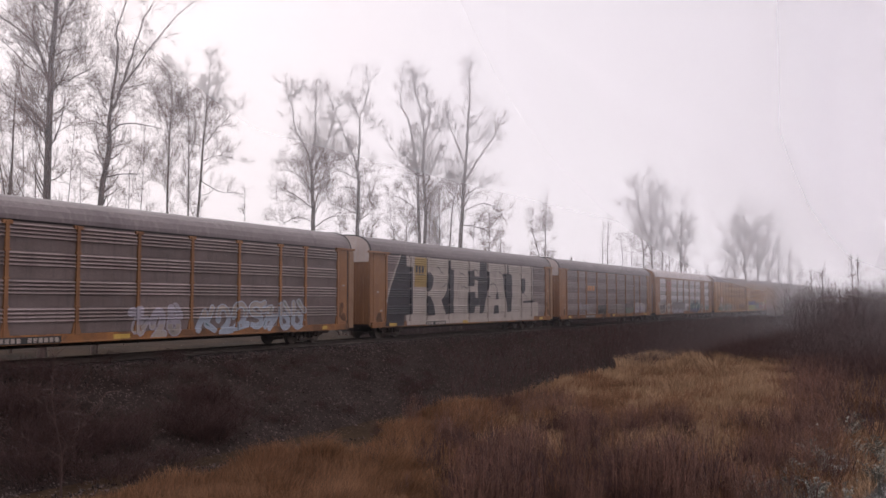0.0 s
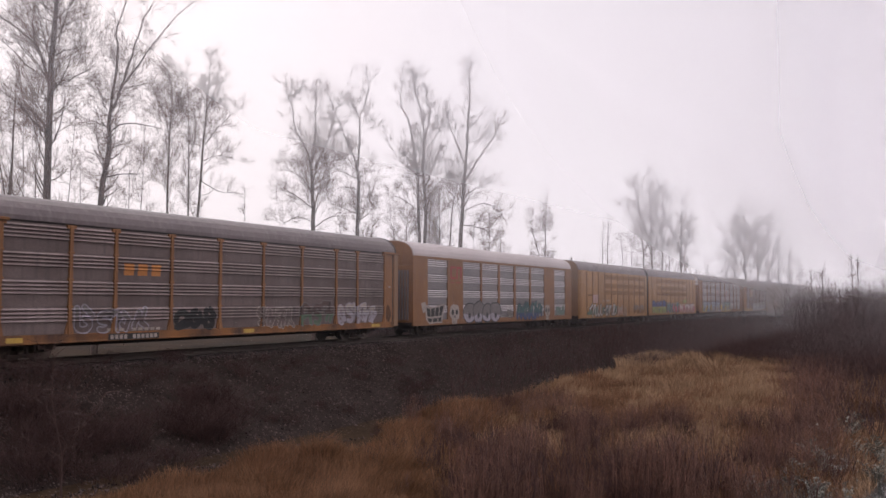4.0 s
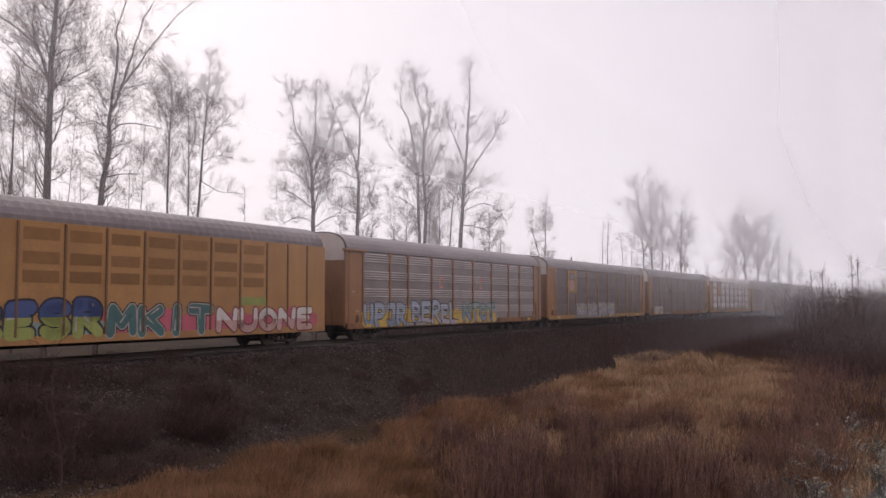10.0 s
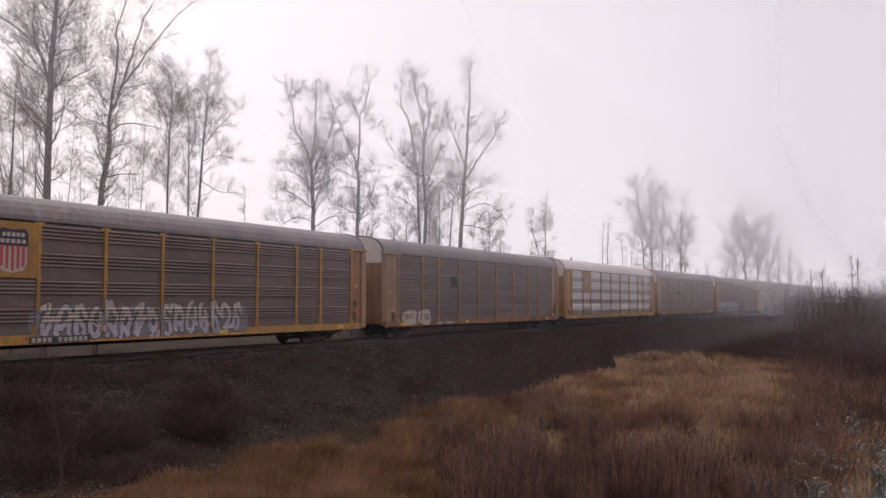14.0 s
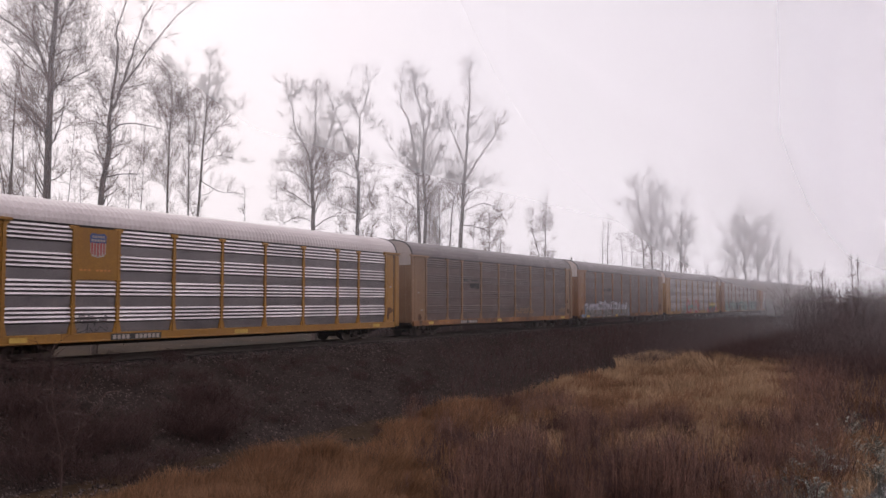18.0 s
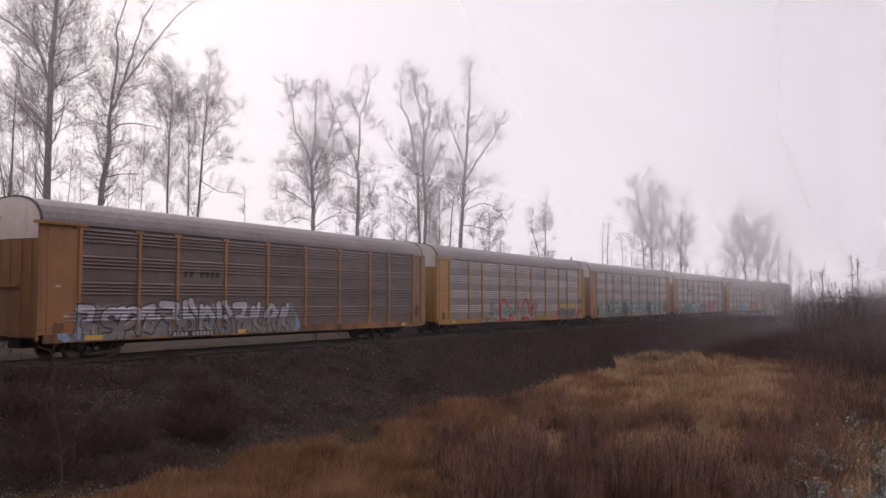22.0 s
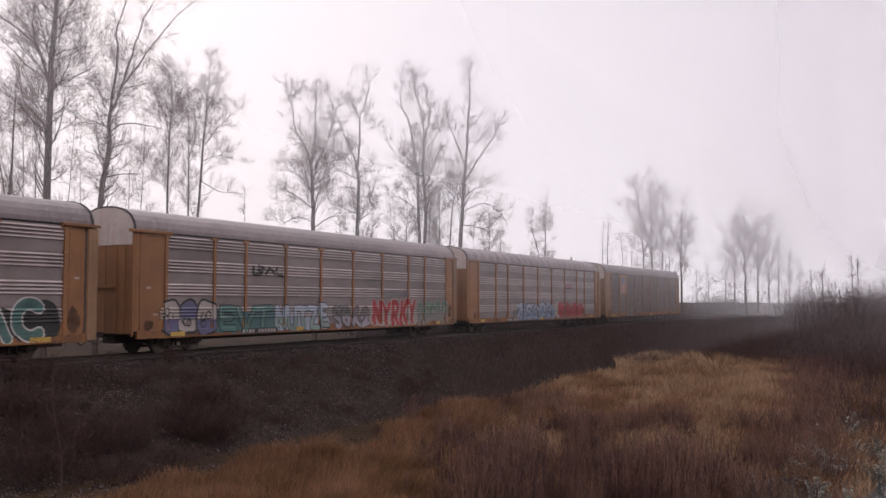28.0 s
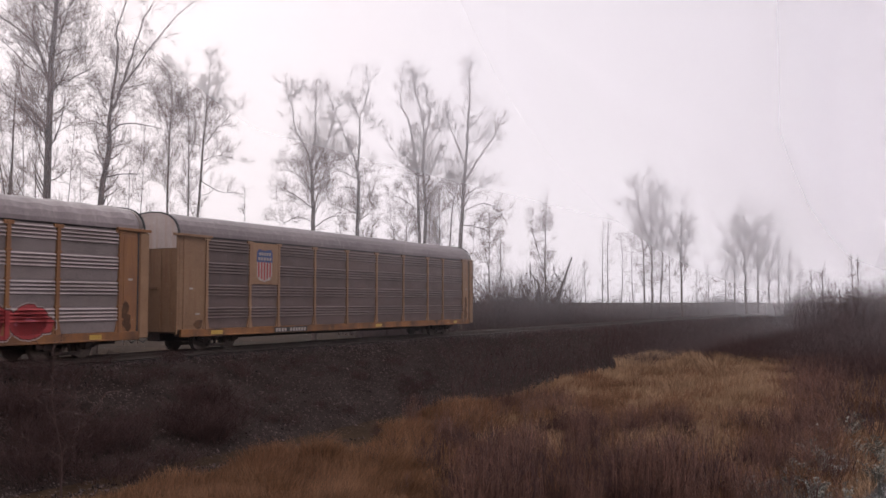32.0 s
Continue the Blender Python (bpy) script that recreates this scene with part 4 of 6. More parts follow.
def build_stones():
    """Ballast stones lying on the embankment."""
    rng = np.random.default_rng(8)
    n = 36000
    s = 26 + 66 * rng.random(n) ** 1.2
    d = -1.4 - 9.4 * rng.random(n)
    r = rng.uniform(0.014, 0.042, n) * np.where(rng.random(n) < 0.05, 1.8, 1.0)
    P = np.array([tuple(track_at(a, b)[0]) for a, b in zip(s, d)])
    P[:, 2] = [ground_z(p[0], p[1], b) for p, b in zip(P, d)]
    o = np.array([(1, 0, 0), (-1, 0, 0), (0, 1, 0), (0, -1, 0), (0, 0, 1), (0, 0, -1)], float)
    V = P[:, None, :] + (o[None] * rng.uniform(0.6, 1.3, (n, 6, 1)) + rng.normal(0, 0.18, (n, 6, 3))) * r[:, None, None]
    f = np.array([(0, 2, 4), (2, 1, 4), (1, 3, 4), (3, 0, 4), (2, 0, 5), (1, 2, 5), (3, 1, 5), (0, 3, 5)])
    F = (np.arange(n) * 6)[:, None, None] + f[None]
    tagged(new("ballast_stones", array_mesh("ballast_stones", V.reshape(-1, 3), F.reshape(-1, 3), M["stone"])), "loose grey ballast stones on the embankment", "gravel", kind="stuff")


build_stones()


def build_mist():
    """Mist over the land as thin upright veils that follow the line and the ditch."""
    def veil(points, mat, top):
        verts = [(x, y, z) for x, y in points for z in (-1.6, top)]
        faces = [(2 * i, 2 * i + 2, 2 * i + 3, 2 * i + 1) for i in range(len(points) - 1)]
        tagged(new("mist_veil", array_mesh("mist_veil", verts, faces, M[mat], False)), "pale winter mist hanging over the railway and trees", "mist", kind="stuff")
    line = lambda d: [tuple(track_at(s, d)[0])[:2] for s in (0, 70, 150, 270, 560, 1200)]
    veil(line(-3.3), "mist_near", 320.0)
    veil(line(-13.0), "mist_foot", 320.0)
    veil(line(3.6), "mist_back", 320.0)
    veil([(20.0, 61.0), (60.0, 61.0)], "mist_ditch", 40.0)
    veil([(38.0, 104.0), (110.0, 104.0)], "mist_field", 60.0)


build_mist()


# ---- the train ----
LONG = 26.9
POSTS = (1.75, 4.52, 6.53, 9.37, 12.2, 15.07, 17.97, 20.87, 22.83, 25.6)
LOW, HIGH = 0.97, 4.80
ROW = (HIGH - LOW) / 4
RIDGE = 0.05
STEPS = [(0.0, 0.0), (0.40, 0.0)]
for i in range(4):
    a = 0.41 + 0.132 * i
    STEPS += [(a, 0.0), (a + 0.014, RIDGE), (a + 0.034, RIDGE), (a + 0.092, 0.0)]
STEPS += [(ROW - 0.006, 0.0)]
SAW = [(0.0, 0.0), (0.325, 0.014), (0.34, 0.0)]
for i in range(4):
    a = 0.345 + 0.149 * i
    SAW += [(a, 0.0), (a + 0.07, 0.045), (a + 0.14, 0.0)]
SAW += [(ROW - 0.006, 0.0)]
CACHE = {}


def cached(key, make):
    if key not in CACHE:
        CACHE[key] = make()
    return CACHE[key]


def panel_mesh(width, mat, steps=tuple(STEPS), depth=0.05):
    """One corrugated side panel, ridges across, facing the near side (-y)."""
    verts, faces = [], []
    for x in (0.0, width):
        for z, d in steps:
            verts.append((x, -d, z))
        verts += [(x, depth, steps[-1][0]), (x, depth, steps[0][0])]
    k = len(steps) + 2
    for j in range(k):
        faces.append((j, (j + 1) % k, k + (j + 1) % k, k + j))
    me = array_mesh("panel", verts, faces, M[mat], False)
    lip = {"bright_panel": "lit_bright_ridge", "silver_panel": "lit_silver_ridge", "grey_panel": "lit_grey_ridge"}.get(mat)
    if lip:  # sky light on the up-facing ridge slopes is painted with a paler metal
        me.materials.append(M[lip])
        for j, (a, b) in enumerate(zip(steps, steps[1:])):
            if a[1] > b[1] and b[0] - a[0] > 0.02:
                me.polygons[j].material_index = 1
    return me


def post_mesh(mat, top=True):
    """A side post with a flared head and a gusset at its foot."""
    bm = bmesh.new()
    box(bm, -0.075, 0.075, -0.08, 0.02, LOW - 0.05, HIGH - 0.02, 0.012)
    if top:
        box(bm, -0.2, 0.2, -0.06, 0.02, HIGH - 0.12, HIGH + 0.02, 0.01)
        for sx in (-1, 1):
            w = [bm.verts.new(v) for v in ((sx * 0.07, -0.05, LOW + 0.5), (sx * 0.07, -0.05, LOW - 0.04), (sx * 0.2, -0.05, LOW - 0.04), (sx * 0.07, 0.0, LOW + 0.5), (sx * 0.07, 0.0, LOW - 0.04), (sx * 0.2, 0.0, LOW - 0.04))]
            bm.faces.new((w[0], w[1], w[2])), bm.faces.new((w[0], w[2], w[5], w[3])), bm.faces.new((w[1], w[4], w[5], w[2]))
        for z in (LOW + ROW, LOW + 2 * ROW, LOW + 3 * ROW):
            box(bm, -0.11, 0.11, -0.09, 0, z - 0.05, z + 0.03, 0.01)
    bmesh.ops.recalc_face_normals(bm, faces=bm.faces)
    return mesh_of("post", bm, M[mat])


ROOF = ((-1.56, 4.86), (-1.55, 5.02), (-1.46, 5.26), (-1.28, 5.48), (-0.98, 5.66), (-0.55, 5.78), (0.0, 5.82), (0.55, 5.78), (0.98, 5.66), (1.28, 5.48), (1.46, 5.26), (1.55, 5.02), (1.56, 4.86))


def roof_mesh(length, mat, pitch=0.3, deep=0.014):
    xs = np.arange(0.12, length - 0.1, pitch / 4)
    verts, faces, k = [], [], len(ROOF)
    for i, x in enumerate(xs):
        up = deep if i % 4 in (1, 2) else 0.0
        for y, z in ROOF:
            verts.append((x, y * (1 + up * 0.5), z + up * (1 if abs(y) < 1.5 else 0)))
    for i in range(len(xs) - 1):
        for j in range(k - 1):
            faces.append((i * k + j, (i + 1) * k + j, (i + 1) * k + j + 1, i * k + j + 1))
    n = len(verts)
    verts += [(xs[0], y, z) for y, z in ROOF] + [(xs[-1], y, z) for y, z in ROOF]
    for j in range(k - 2):  # close both ends under the arch
        faces.append((n, n + j + 1, n + j + 2, n))
        faces.append((n + k, n + k + j + 2, n + k + j + 1, n + k))
    me = bpy.data.meshes.new("roof")
    me.from_pydata([tuple(v) for v in verts], [], [tuple(dict.fromkeys(f)) for f in faces])
    me.materials.append(M[mat])
    return me


def rim_mesh():
    """A dark arch along the end of a roof."""
    verts, faces, k = [], [], len(ROOF)
    for x, f in ((-0.03, 1.0), (-0.03, 1.025), (0.05, 1.025), (0.05, 1.0)):
        verts += [(x, y * f, 4.86 + (z - 4.86) * (1 + (f - 1) * 1.6)) for y, z in ROOF]
    for a, b in ((0, 1), (1, 2), (2, 3)):
        faces += [(a * k + j, a * k + j + 1, b * k + j + 1, b * k + j) for j in range(k - 1)]
    return array_mesh("roof_rim", verts, faces, M["joint"], False)


def end_mesh(top, mat, z0, z1, x, thick=0.06, split=None):
    """Part of a car's end between two heights, following the roof's arch where it reaches it."""
    if top:
        line = [(y * 0.97, z - 0.02) for y, z in ROOF if z >= z0]
        pts = [(-1.5, z0)] + line + [(1.5, z0)]
    else:
        a, b = split
        pts = [(a, z0), (a, z1), (b, z1), (b, z0)]
    bm = bmesh.new()
    front = [bm.verts.new((x, y, z)) for y, z in pts]
    bm.faces.new(front)
    made = bmesh.ops.extrude_face_region(bm, geom=list(bm.faces))
    for v in made["geom"]:
        if isinstance(v, bmesh.types.BMVert):
            v.co.x += thick
    bmesh.ops.recalc_face_normals(bm, faces=bm.faces)
    return mesh_of("end", bm, M[mat])


def side_frame_mesh():
    bm = bmesh.new()
    box(bm, -1.28, -0.55, -0.09, 0.09, 0.40, 0.68, 0.03)
    box(bm, 0.55, 1.28, -0.09, 0.09, 0.40, 0.68, 0.03)
    box(bm, -0.62, 0.62, -0.08, 0.08, 0.56, 0.72, 0.03)
    box(bm, -0.62, 0.62, -0.08, 0.08, 0.16, 0.30, 0.03)
    for x in (-0.5, 0.5):
        rod(bm, (x * 1.1, 0, 0.22), (x * 0.85, 0, 0.65), 0.07, 6)
    for x in (-0.89, 0.89):
        rod(bm, (x, -0.13, 0.46), (x, 0.09, 0.46), 0.13, 10)
    return mesh_of("side_frame", bm, M["truck"])


def spring_mesh():
    bm = bmesh.new()
    rings = []
    for i in range(13):  # one turned body, waisted between the coils
        r, z = (0.07, 0.05)[i % 2], 0.28 + 0.025 * i
        rings.append([bm.verts.new((r * math.cos(k * math.pi / 4), r * math.sin(k * math.pi / 4), z)) for k in range(8)])
    for a, b in zip(rings, rings[1:]):
        for k in range(8):
            bm.faces.new((a[k], a[(k + 1) % 8], b[(k + 1) % 8], b[k]))
    bm.faces.new(rings[0][::-1]), bm.faces.new(rings[-1])
    return mesh_of("spring", bm, M["truck"])


def truck_mesh():
    bm = bmesh.new()
    box(bm, -0.22, 0.22, -0.9, 0.9, 0.42, 0.74, 0.03)
    return mesh_of("truck", bm, M["truck"])


def wheel_mesh():
    bm = bmesh.new()
    rod(bm, (0, -1.1, 0), (0, 1.1, 0), 0.08, 10)
    for y in (-0.75, 0.75):
        rod(bm, (0, y - 0.065, 0), (0, y + 0.065, 0), 0.457, 24)
        rod(bm, (0, y - (0.1 if y > 0 else -0.1), 0), (0, y, 0), 0.485, 24)
        rod(bm, (0, y - 0.09, 0), (0, y + 0.09, 0), 0.15, 12)
    return mesh_of("wheelset", bm, M["wheel"])


def ladder_mesh(mat):
    bm = bmesh.new()
    for x in (0.06, 0.42):
        box(bm, x - 0.03, x + 0.03, -0.06, 0.02, 0.75, 4.78, 0.008)
    for i in range(10):
        box(bm, 0.06, 0.42, -0.05, -0.02, 0.95 + i * 0.4, 0.99 + i * 0.4)
    return mesh_of("ladder", bm, M[mat])


WHEELS = []


def running_gear(car, length, at):
    half = length / 2
    for x in at:
        truck = piece("truck", cached("truck", truck_mesh), car, (x - half, 0, 0))
        for y in (-0.98, 0.98):
            piece("side_frame", cached("side_frame", side_frame_mesh), truck, (0, y, 0))
            for a in (-0.17, 0.17):
                piece("spring", cached("spring", spring_mesh), truck, (a, y, 0))
        for a in (-0.89, 0.89):
            w = piece("wheelset", cached("wheel", wheel_mesh), truck)
            w.matrix_parent_inverse = Matrix.Translation((a, 0, 0.459))
            WHEELS.append(w)
    bm = bmesh.new()
    box(bm, 0.35 - half, length - 0.35 - half, -0.35, 0.35, 0.45, 0.80)
    box(bm, 0.25 - half, length - 0.25 - half, -1.45, 1.45, 0.78, 0.93)
    for i in range(13):
        x = 1.2 + i * (length - 2.4) / 12 - half
        box(bm, x - 0.05, x + 0.05, -1.45, 1.45, 0.62, 0.8)
    part("underframe", bm, M["under"], car)
    for sx, e in ((-1, 0.0), (1, length)):
        bm = bmesh.new()
        x = e - half
        box(bm, min(x, x + sx * 0.62), max(x, x + sx * 0.62), -0.09, 0.09, 0.74, 0.92, 0.02)
        box(bm, min(x + sx * 0.55, x + sx * 0.85), max(x + sx * 0.55, x + sx * 0.85), -0.16, 0.13, 0.70, 0.98, 0.04)
        coupler = part("coupler", bm, M["truck"], car)
        bm = bmesh.new()
        rod(bm, (x + sx * 0.1, -0.35, 0.72), (x + sx * 0.5, -0.33, 0.45), 0.025, 6)
        rod(bm, (x + sx * 0.5, -0.33, 0.45), (x + sx * 0.85, -0.25, 0.6), 0.025, 6)
        part("air_hose", bm, M["hose"], car)


# ---- paint on the sides ----
def depth_std(x, z):
    if any(abs(x - p) < 0.08 for p in POSTS):
        return 0.085
    if z < LOW:
        return 0.062
    f = (z - LOW) % ROW
    return float(np.interp(f, [a for a, b in STEPS], [b for a, b in STEPS]))


def depth_flat(x, z):
    return 0.05


def lay(bm, car, length, name, mat, depth, lift, label=""):
    """Fit flat paint shapes (x along the car, z up) to the corrugated side and hang them on the car."""
    for f in bm.faces:
        f.normal_update()
    bmesh.ops.triangulate(bm, faces=list(bm.faces))
    if bm.verts and depth is depth_std:
        z0, z1 = min(v.co.z for v in bm.verts), max(v.co.z for v in bm.verts)
        x0, x1 = min(v.co.x for v in bm.verts), max(v.co.x for v in bm.verts)
        cuts = [((0, 0, LOW + r * ROW + a), (0, 0, 1)) for r in range(4) for a, b in STEPS] + [((0, 0, LOW - 0.005), (0, 0, 1)), ((0, 0, LOW + 0.002), (0, 0, 1))]
        cuts += [((p + e, 0, 0), (1, 0, 0)) for p in POSTS for e in (-0.087, -0.079, 0.079, 0.087)]
        for co, no in cuts:
            if (no[2] and z0 < co[2] < z1) or (no[0] and x0 < co[0] < x1):
                bmesh.ops.bisect_plane(bm, geom=list(bm.verts) + list(bm.edges) + list(bm.faces), plane_co=co, plane_no=no, dist=1e-5)
    for v in bm.verts:
        v.co.y = -(HALF + depth(v.co.x, v.co.z + 1e-4) + lift + v.co.y)
        v.co.x -= length / 2
    for f in bm.faces:
        f.normal_update()
        if f.normal.y > 0:
            f.normal_flip()
    ob = part(name, bm, M[mat], car, label)
    return tagged(ob, kind="stuff") if name.startswith("graffiti") else ob


def shape(bm, pts, over=0.0):
    bm.faces.new([bm.verts.new((x, over, max(z, 0.655))) for x, z in pts])


def blob(rng, cx, cz, w, h, k=14, rough=0.16, square=3.2):
    pts = []
    ph = [rng.uniform(0, 6.28) for _ in range(3)]
    for i in range(k):
        a = 2 * math.pi * i / k
        c, s = math.cos(a), math.sin(a)
        r = (abs(c) ** square + abs(s) ** square) ** (-1 / square)
        r *= 1 + rough * (math.sin(2 * a + ph[0]) * 0.5 + math.sin(3 * a + ph[1]) * 0.6 + math.sin(5 * a + ph[2]) * 0.4)
        pts.append((cx + w / 2 * r * c, cz + h / 2 * r * s))
    return pts


def grown(pts, k):
    cx, cz = sum(p[0] for p in pts) / len(pts), sum(p[1] for p in pts) / len(pts)
    out = []
    for x, z in pts:
        n = math.hypot(x - cx, z - cz) or 1
        out.append((x + (x - cx) / n * k, z + (z - cz) / n * k))
    return out


def bar(x0, z0, x1, z1, w0, w1):
    """A straight stroke as four corners."""
    n = math.hypot(x1 - x0, z1 - z0) or 1
    ex, ez = -(z1 - z0) / n, (x1 - x0) / n
    return [(x0 - ex * w0, z0 - ez * w0), (x1 - ex * w1, z1 - ez * w1), (x1 + ex * w1, z1 + ez * w1), (x0 + ex * w0, z0 + ez * w0)]


def arc(cx, cz, rx, rz, a0, a1, n=9):
    return [(cx + rx * math.cos(radians(a0 + (a1 - a0) * i / (n - 1))), cz + rz * math.sin(radians(a0 + (a1 - a0) * i / (n - 1)))) for i in range(n)]


# single-line letter forms in a unit box; the digits are forms that spell nothing
FORMS = {
    "A": [[(0, 0), (0.5, 1), (1, 0)], [(0.24, 0.34), (0.76, 0.34)]],
    "B": [[(0.1, 0), (0.1, 1)], [(0.1, 1), *arc(0.5, 0.77, 0.4, 0.23, 90, -90), (0.1, 0.54)], [(0.1, 0.54), *arc(0.55, 0.27, 0.42, 0.27, 90, -90), (0.1, 0)]],
    "C": [arc(0.55, 0.5, 0.5, 0.5, 50, 310, 13)],
    "E": [[(0.9, 1), (0.1, 1), (0.1, 0), (0.95, 0)], [(0.1, 0.52), (0.75, 0.52)]],
    "F": [[(0.9, 1), (0.1, 1), (0.1, 0)], [(0.1, 0.52), (0.75, 0.52)]],
    "G": [[*arc(0.55, 0.5, 0.5, 0.5, 50, 340, 14), (0.98, 0.48), (0.6, 0.48)]],
    "H": [[(0.05, 0), (0.05, 1)], [(0.95, 0), (0.95, 1)], [(0.05, 0.5), (0.95, 0.5)]],
    "I": [[(0.5, 0), (0.5, 1)]],
    "J": [[(0.3, 1), (0.9, 1), (0.9, 0.3), *arc(0.55, 0.28, 0.35, 0.28, 0, -150, 7)]],
    "K": [[(0.1, 0), (0.1, 1)], [(0.95, 1), (0.2, 0.45)], [(0.4, 0.6), (1, 0)]],
    "L": [[(0.1, 1), (0.1, 0), (0.95, 0)]],
    "M": [[(0, 0), (0.08, 1), (0.5, 0.35), (0.92, 1), (1, 0)]],
    "N": [[(0.02, 0), (0.05, 1), (0.92, 0), (0.98, 1)]],
    "O": [arc(0.5, 0.5, 0.46, 0.5, 90, 450, 17)],
    "P": [[(0.1, 0), (0.1, 1)], [(0.1, 1), *arc(0.55, 0.73, 0.4, 0.27, 90, -90), (0.1, 0.46)]],
    "R": [[(0.08, 0), (0.1, 1)], [(0.1, 1), *arc(0.52, 0.74, 0.4, 0.26, 90, -90), (0.1, 0.48)], [(0.45, 0.48), (1, 0)]],
    "S": [[*arc(0.52, 0.74, 0.42, 0.26, 30, 270, 9), *arc(0.48, 0.25, 0.44, 0.25, 90, -150, 9)]],
    "T": [[(0, 1), (1, 1)], [(0.5, 1), (0.5, 0)]],
    "U": [[(0.05, 1), (0.05, 0.35), *arc(0.5, 0.36, 0.45, 0.36, 180, 360, 9), (0.95, 1)]],
    "V": [[(0, 1), (0.5, 0), (1, 1)]],
    "Y": [[(0, 1), (0.5, 0.5), (1, 1)], [(0.5, 0.5), (0.42, 0)]],
    "Z": [[(0.05, 1), (0.95, 1), (0.05, 0), (1, 0)]],
    "1": [[(0, 0.1), (0.25, 0.9), (0.5, 0.3), (0.7, 1.05)], [(0.5, 0.3), (1.0, 0)]],
    "2": [[*arc(0.45, 0.6, 0.42, 0.38, 200, -60, 11), (0.15, 0.0), (1.05, 0.12)]],
    "3": [[(-0.05, 0.85), (0.6, 1), (0.4, 0.5), (0.95, 0.55), (0.35, 0)], [(0.05, 0.1), (0.3, 0.6)]],
    "4": [[(0, 0), *arc(0.45, 0.6, 0.42, 0.38, 180, 0, 9), (0.95, 0.05)], [(0.3, 0.35), (1.1, 0.7)]],
    "5": [[(0.1, 1), (0.15, 0.2), *arc(0.5, 0.25, 0.36, 0.25, 180, 380, 9), (0.5, 0.55)], [(0.5, 1.05), (0.95, 0.65)]],
    "6": [[*arc(0.5, 0.76, 0.36, 0.24, 10, 260, 9), *arc(0.52, 0.25, 0.4, 0.25, 85, -130, 9)], [(0.8, 0.9), (1.15, 1.05)]],
    "7": [[(0, 0.95), (0.85, 0.95), (0.35, 0.05)], [(0.25, 0.5), (1.05, 0.4), (0.8, 0)]],
    "8": [arc(0.45, 0.5, 0.4, 0.48, 90, 400, 14), [(0.45, 0.5), (1.1, 0.25)]],
    "9": [[(0.05, 0), (0.1, 1)], [(0.1, 0.6), (0.5, 0.95), (0.9, 0.55), (0.7, 0), (0.4, 0.3)]],
}


def stroke(bm, line, w0, w1, over):
    """A painted line of even breadth with rounded joints."""
    n = len(line)
    for i, (a, b) in enumerate(zip(line, line[1:])):
        wa, wb = w0 + (w1 - w0) * i / (n - 1), w0 + (w1 - w0) * (i + 1) / (n - 1)
        if math.hypot(b[0] - a[0], b[1] - a[1]) > 1e-4:
            shape(bm, bar(*a, *b, wa, wb), over)
    for i, p in enumerate(line):
        w = w0 + (w1 - w0) * i / (n - 1)
        shape(bm, [(p[0] + w * math.cos(k * math.pi / 4 + 0.39), p[1] + w * math.sin(k * math.pi / 4 + 0.39)) for k in range(8)], over + 0.0002)


def lettering(car, length, depth, word, x0, x1, z0, z1, top, low, outline, ink=None, bold=0.13, rim=0.06, seed=1, wobble=0.07, split=0.5, lift=0.0, rims=None, slant=0.0):
    """Spray-painted letters: a broad outline, a two-toned fill and loose highlights."""
    rng = random.Random(seed)
    out, mid, fill, shine = bmesh.new(), bmesh.new(), bmesh.new(), bmesh.new()
    h, n = z1 - z0, len(word)
    w = (x1 - x0) / n
    b = bold * h
    for i, ch in enumerate(word):
        if ch == " ":
            continue
        cx, tw, sw, dz = x0 + w * (i + 0.5), rng.uniform(-wobble, wobble), 1 + rng.uniform(-wobble, wobble), rng.uniform(-wobble, wobble) * 0.5 * h
        hh = (h - 2 * b) * (1 + rng.uniform(-wobble, wobble))
        ww = max(w - 1.6 * b, 0.3 * w) * sw
        place = lambda p: (cx + (p[0] - 0.5) * ww + (p[1] - 0.5) * (tw + slant) * h, (z0 + z1) / 2 + dz + (p[1] - 0.5) * hh + (p[0] - 0.5) * tw * 0.5 * w)
        for line in FORMS[ch]:
            pts = [place(p) for p in line]
            up = 0.0006 * (i % 3)
            stroke(out, pts, b + rim, (b + rim) * 0.92, up)
            if rims:
                stroke(mid, pts, b + rim * 0.45, (b + rim * 0.45) * 0.9, up)
            stroke(fill, pts, b, b * 0.85, up)
            if ink and len(pts) > 1 and rng.random() < 0.8:
                k = rng.randrange(len(pts) - 1)
                p, q = pts[k], pts[k + 1]
                stroke(shine, [(p[0] - 0.4 * b, p[1] + 0.3 * b), (0.5 * p[0] + 0.5 * q[0] - 0.4 * b, 0.5 * p[1] + 0.5 * q[1] + 0.3 * b)], 0.02 + 0.1 * b, 0.015, 0.0)
    lay(out, car, length, "graffiti", outline, depth, 0.008 + lift)
    if rims:
        lay(mid, car, length, "graffiti", rims, depth, 0.0105 + lift)
    else:
        mid.free()
    if low != top:
        both = fill.copy()
        bmesh.ops.bisect_plane(both, geom=list(both.verts) + list(both.edges) + list(both.faces), plane_co=(0, 0, z0 + split * h), plane_no=(0, 0, 1), clear_outer=True, dist=1e-5)
        lay(both, car, length, "graffiti", low, depth, 0.0155 + lift)
    lay(fill, car, length, "graffiti", top, depth, 0.013 + lift)
    if ink:
        lay(shine, car, length, "graffiti", ink, depth, 0.019 + lift)
    else:
        shine.free()


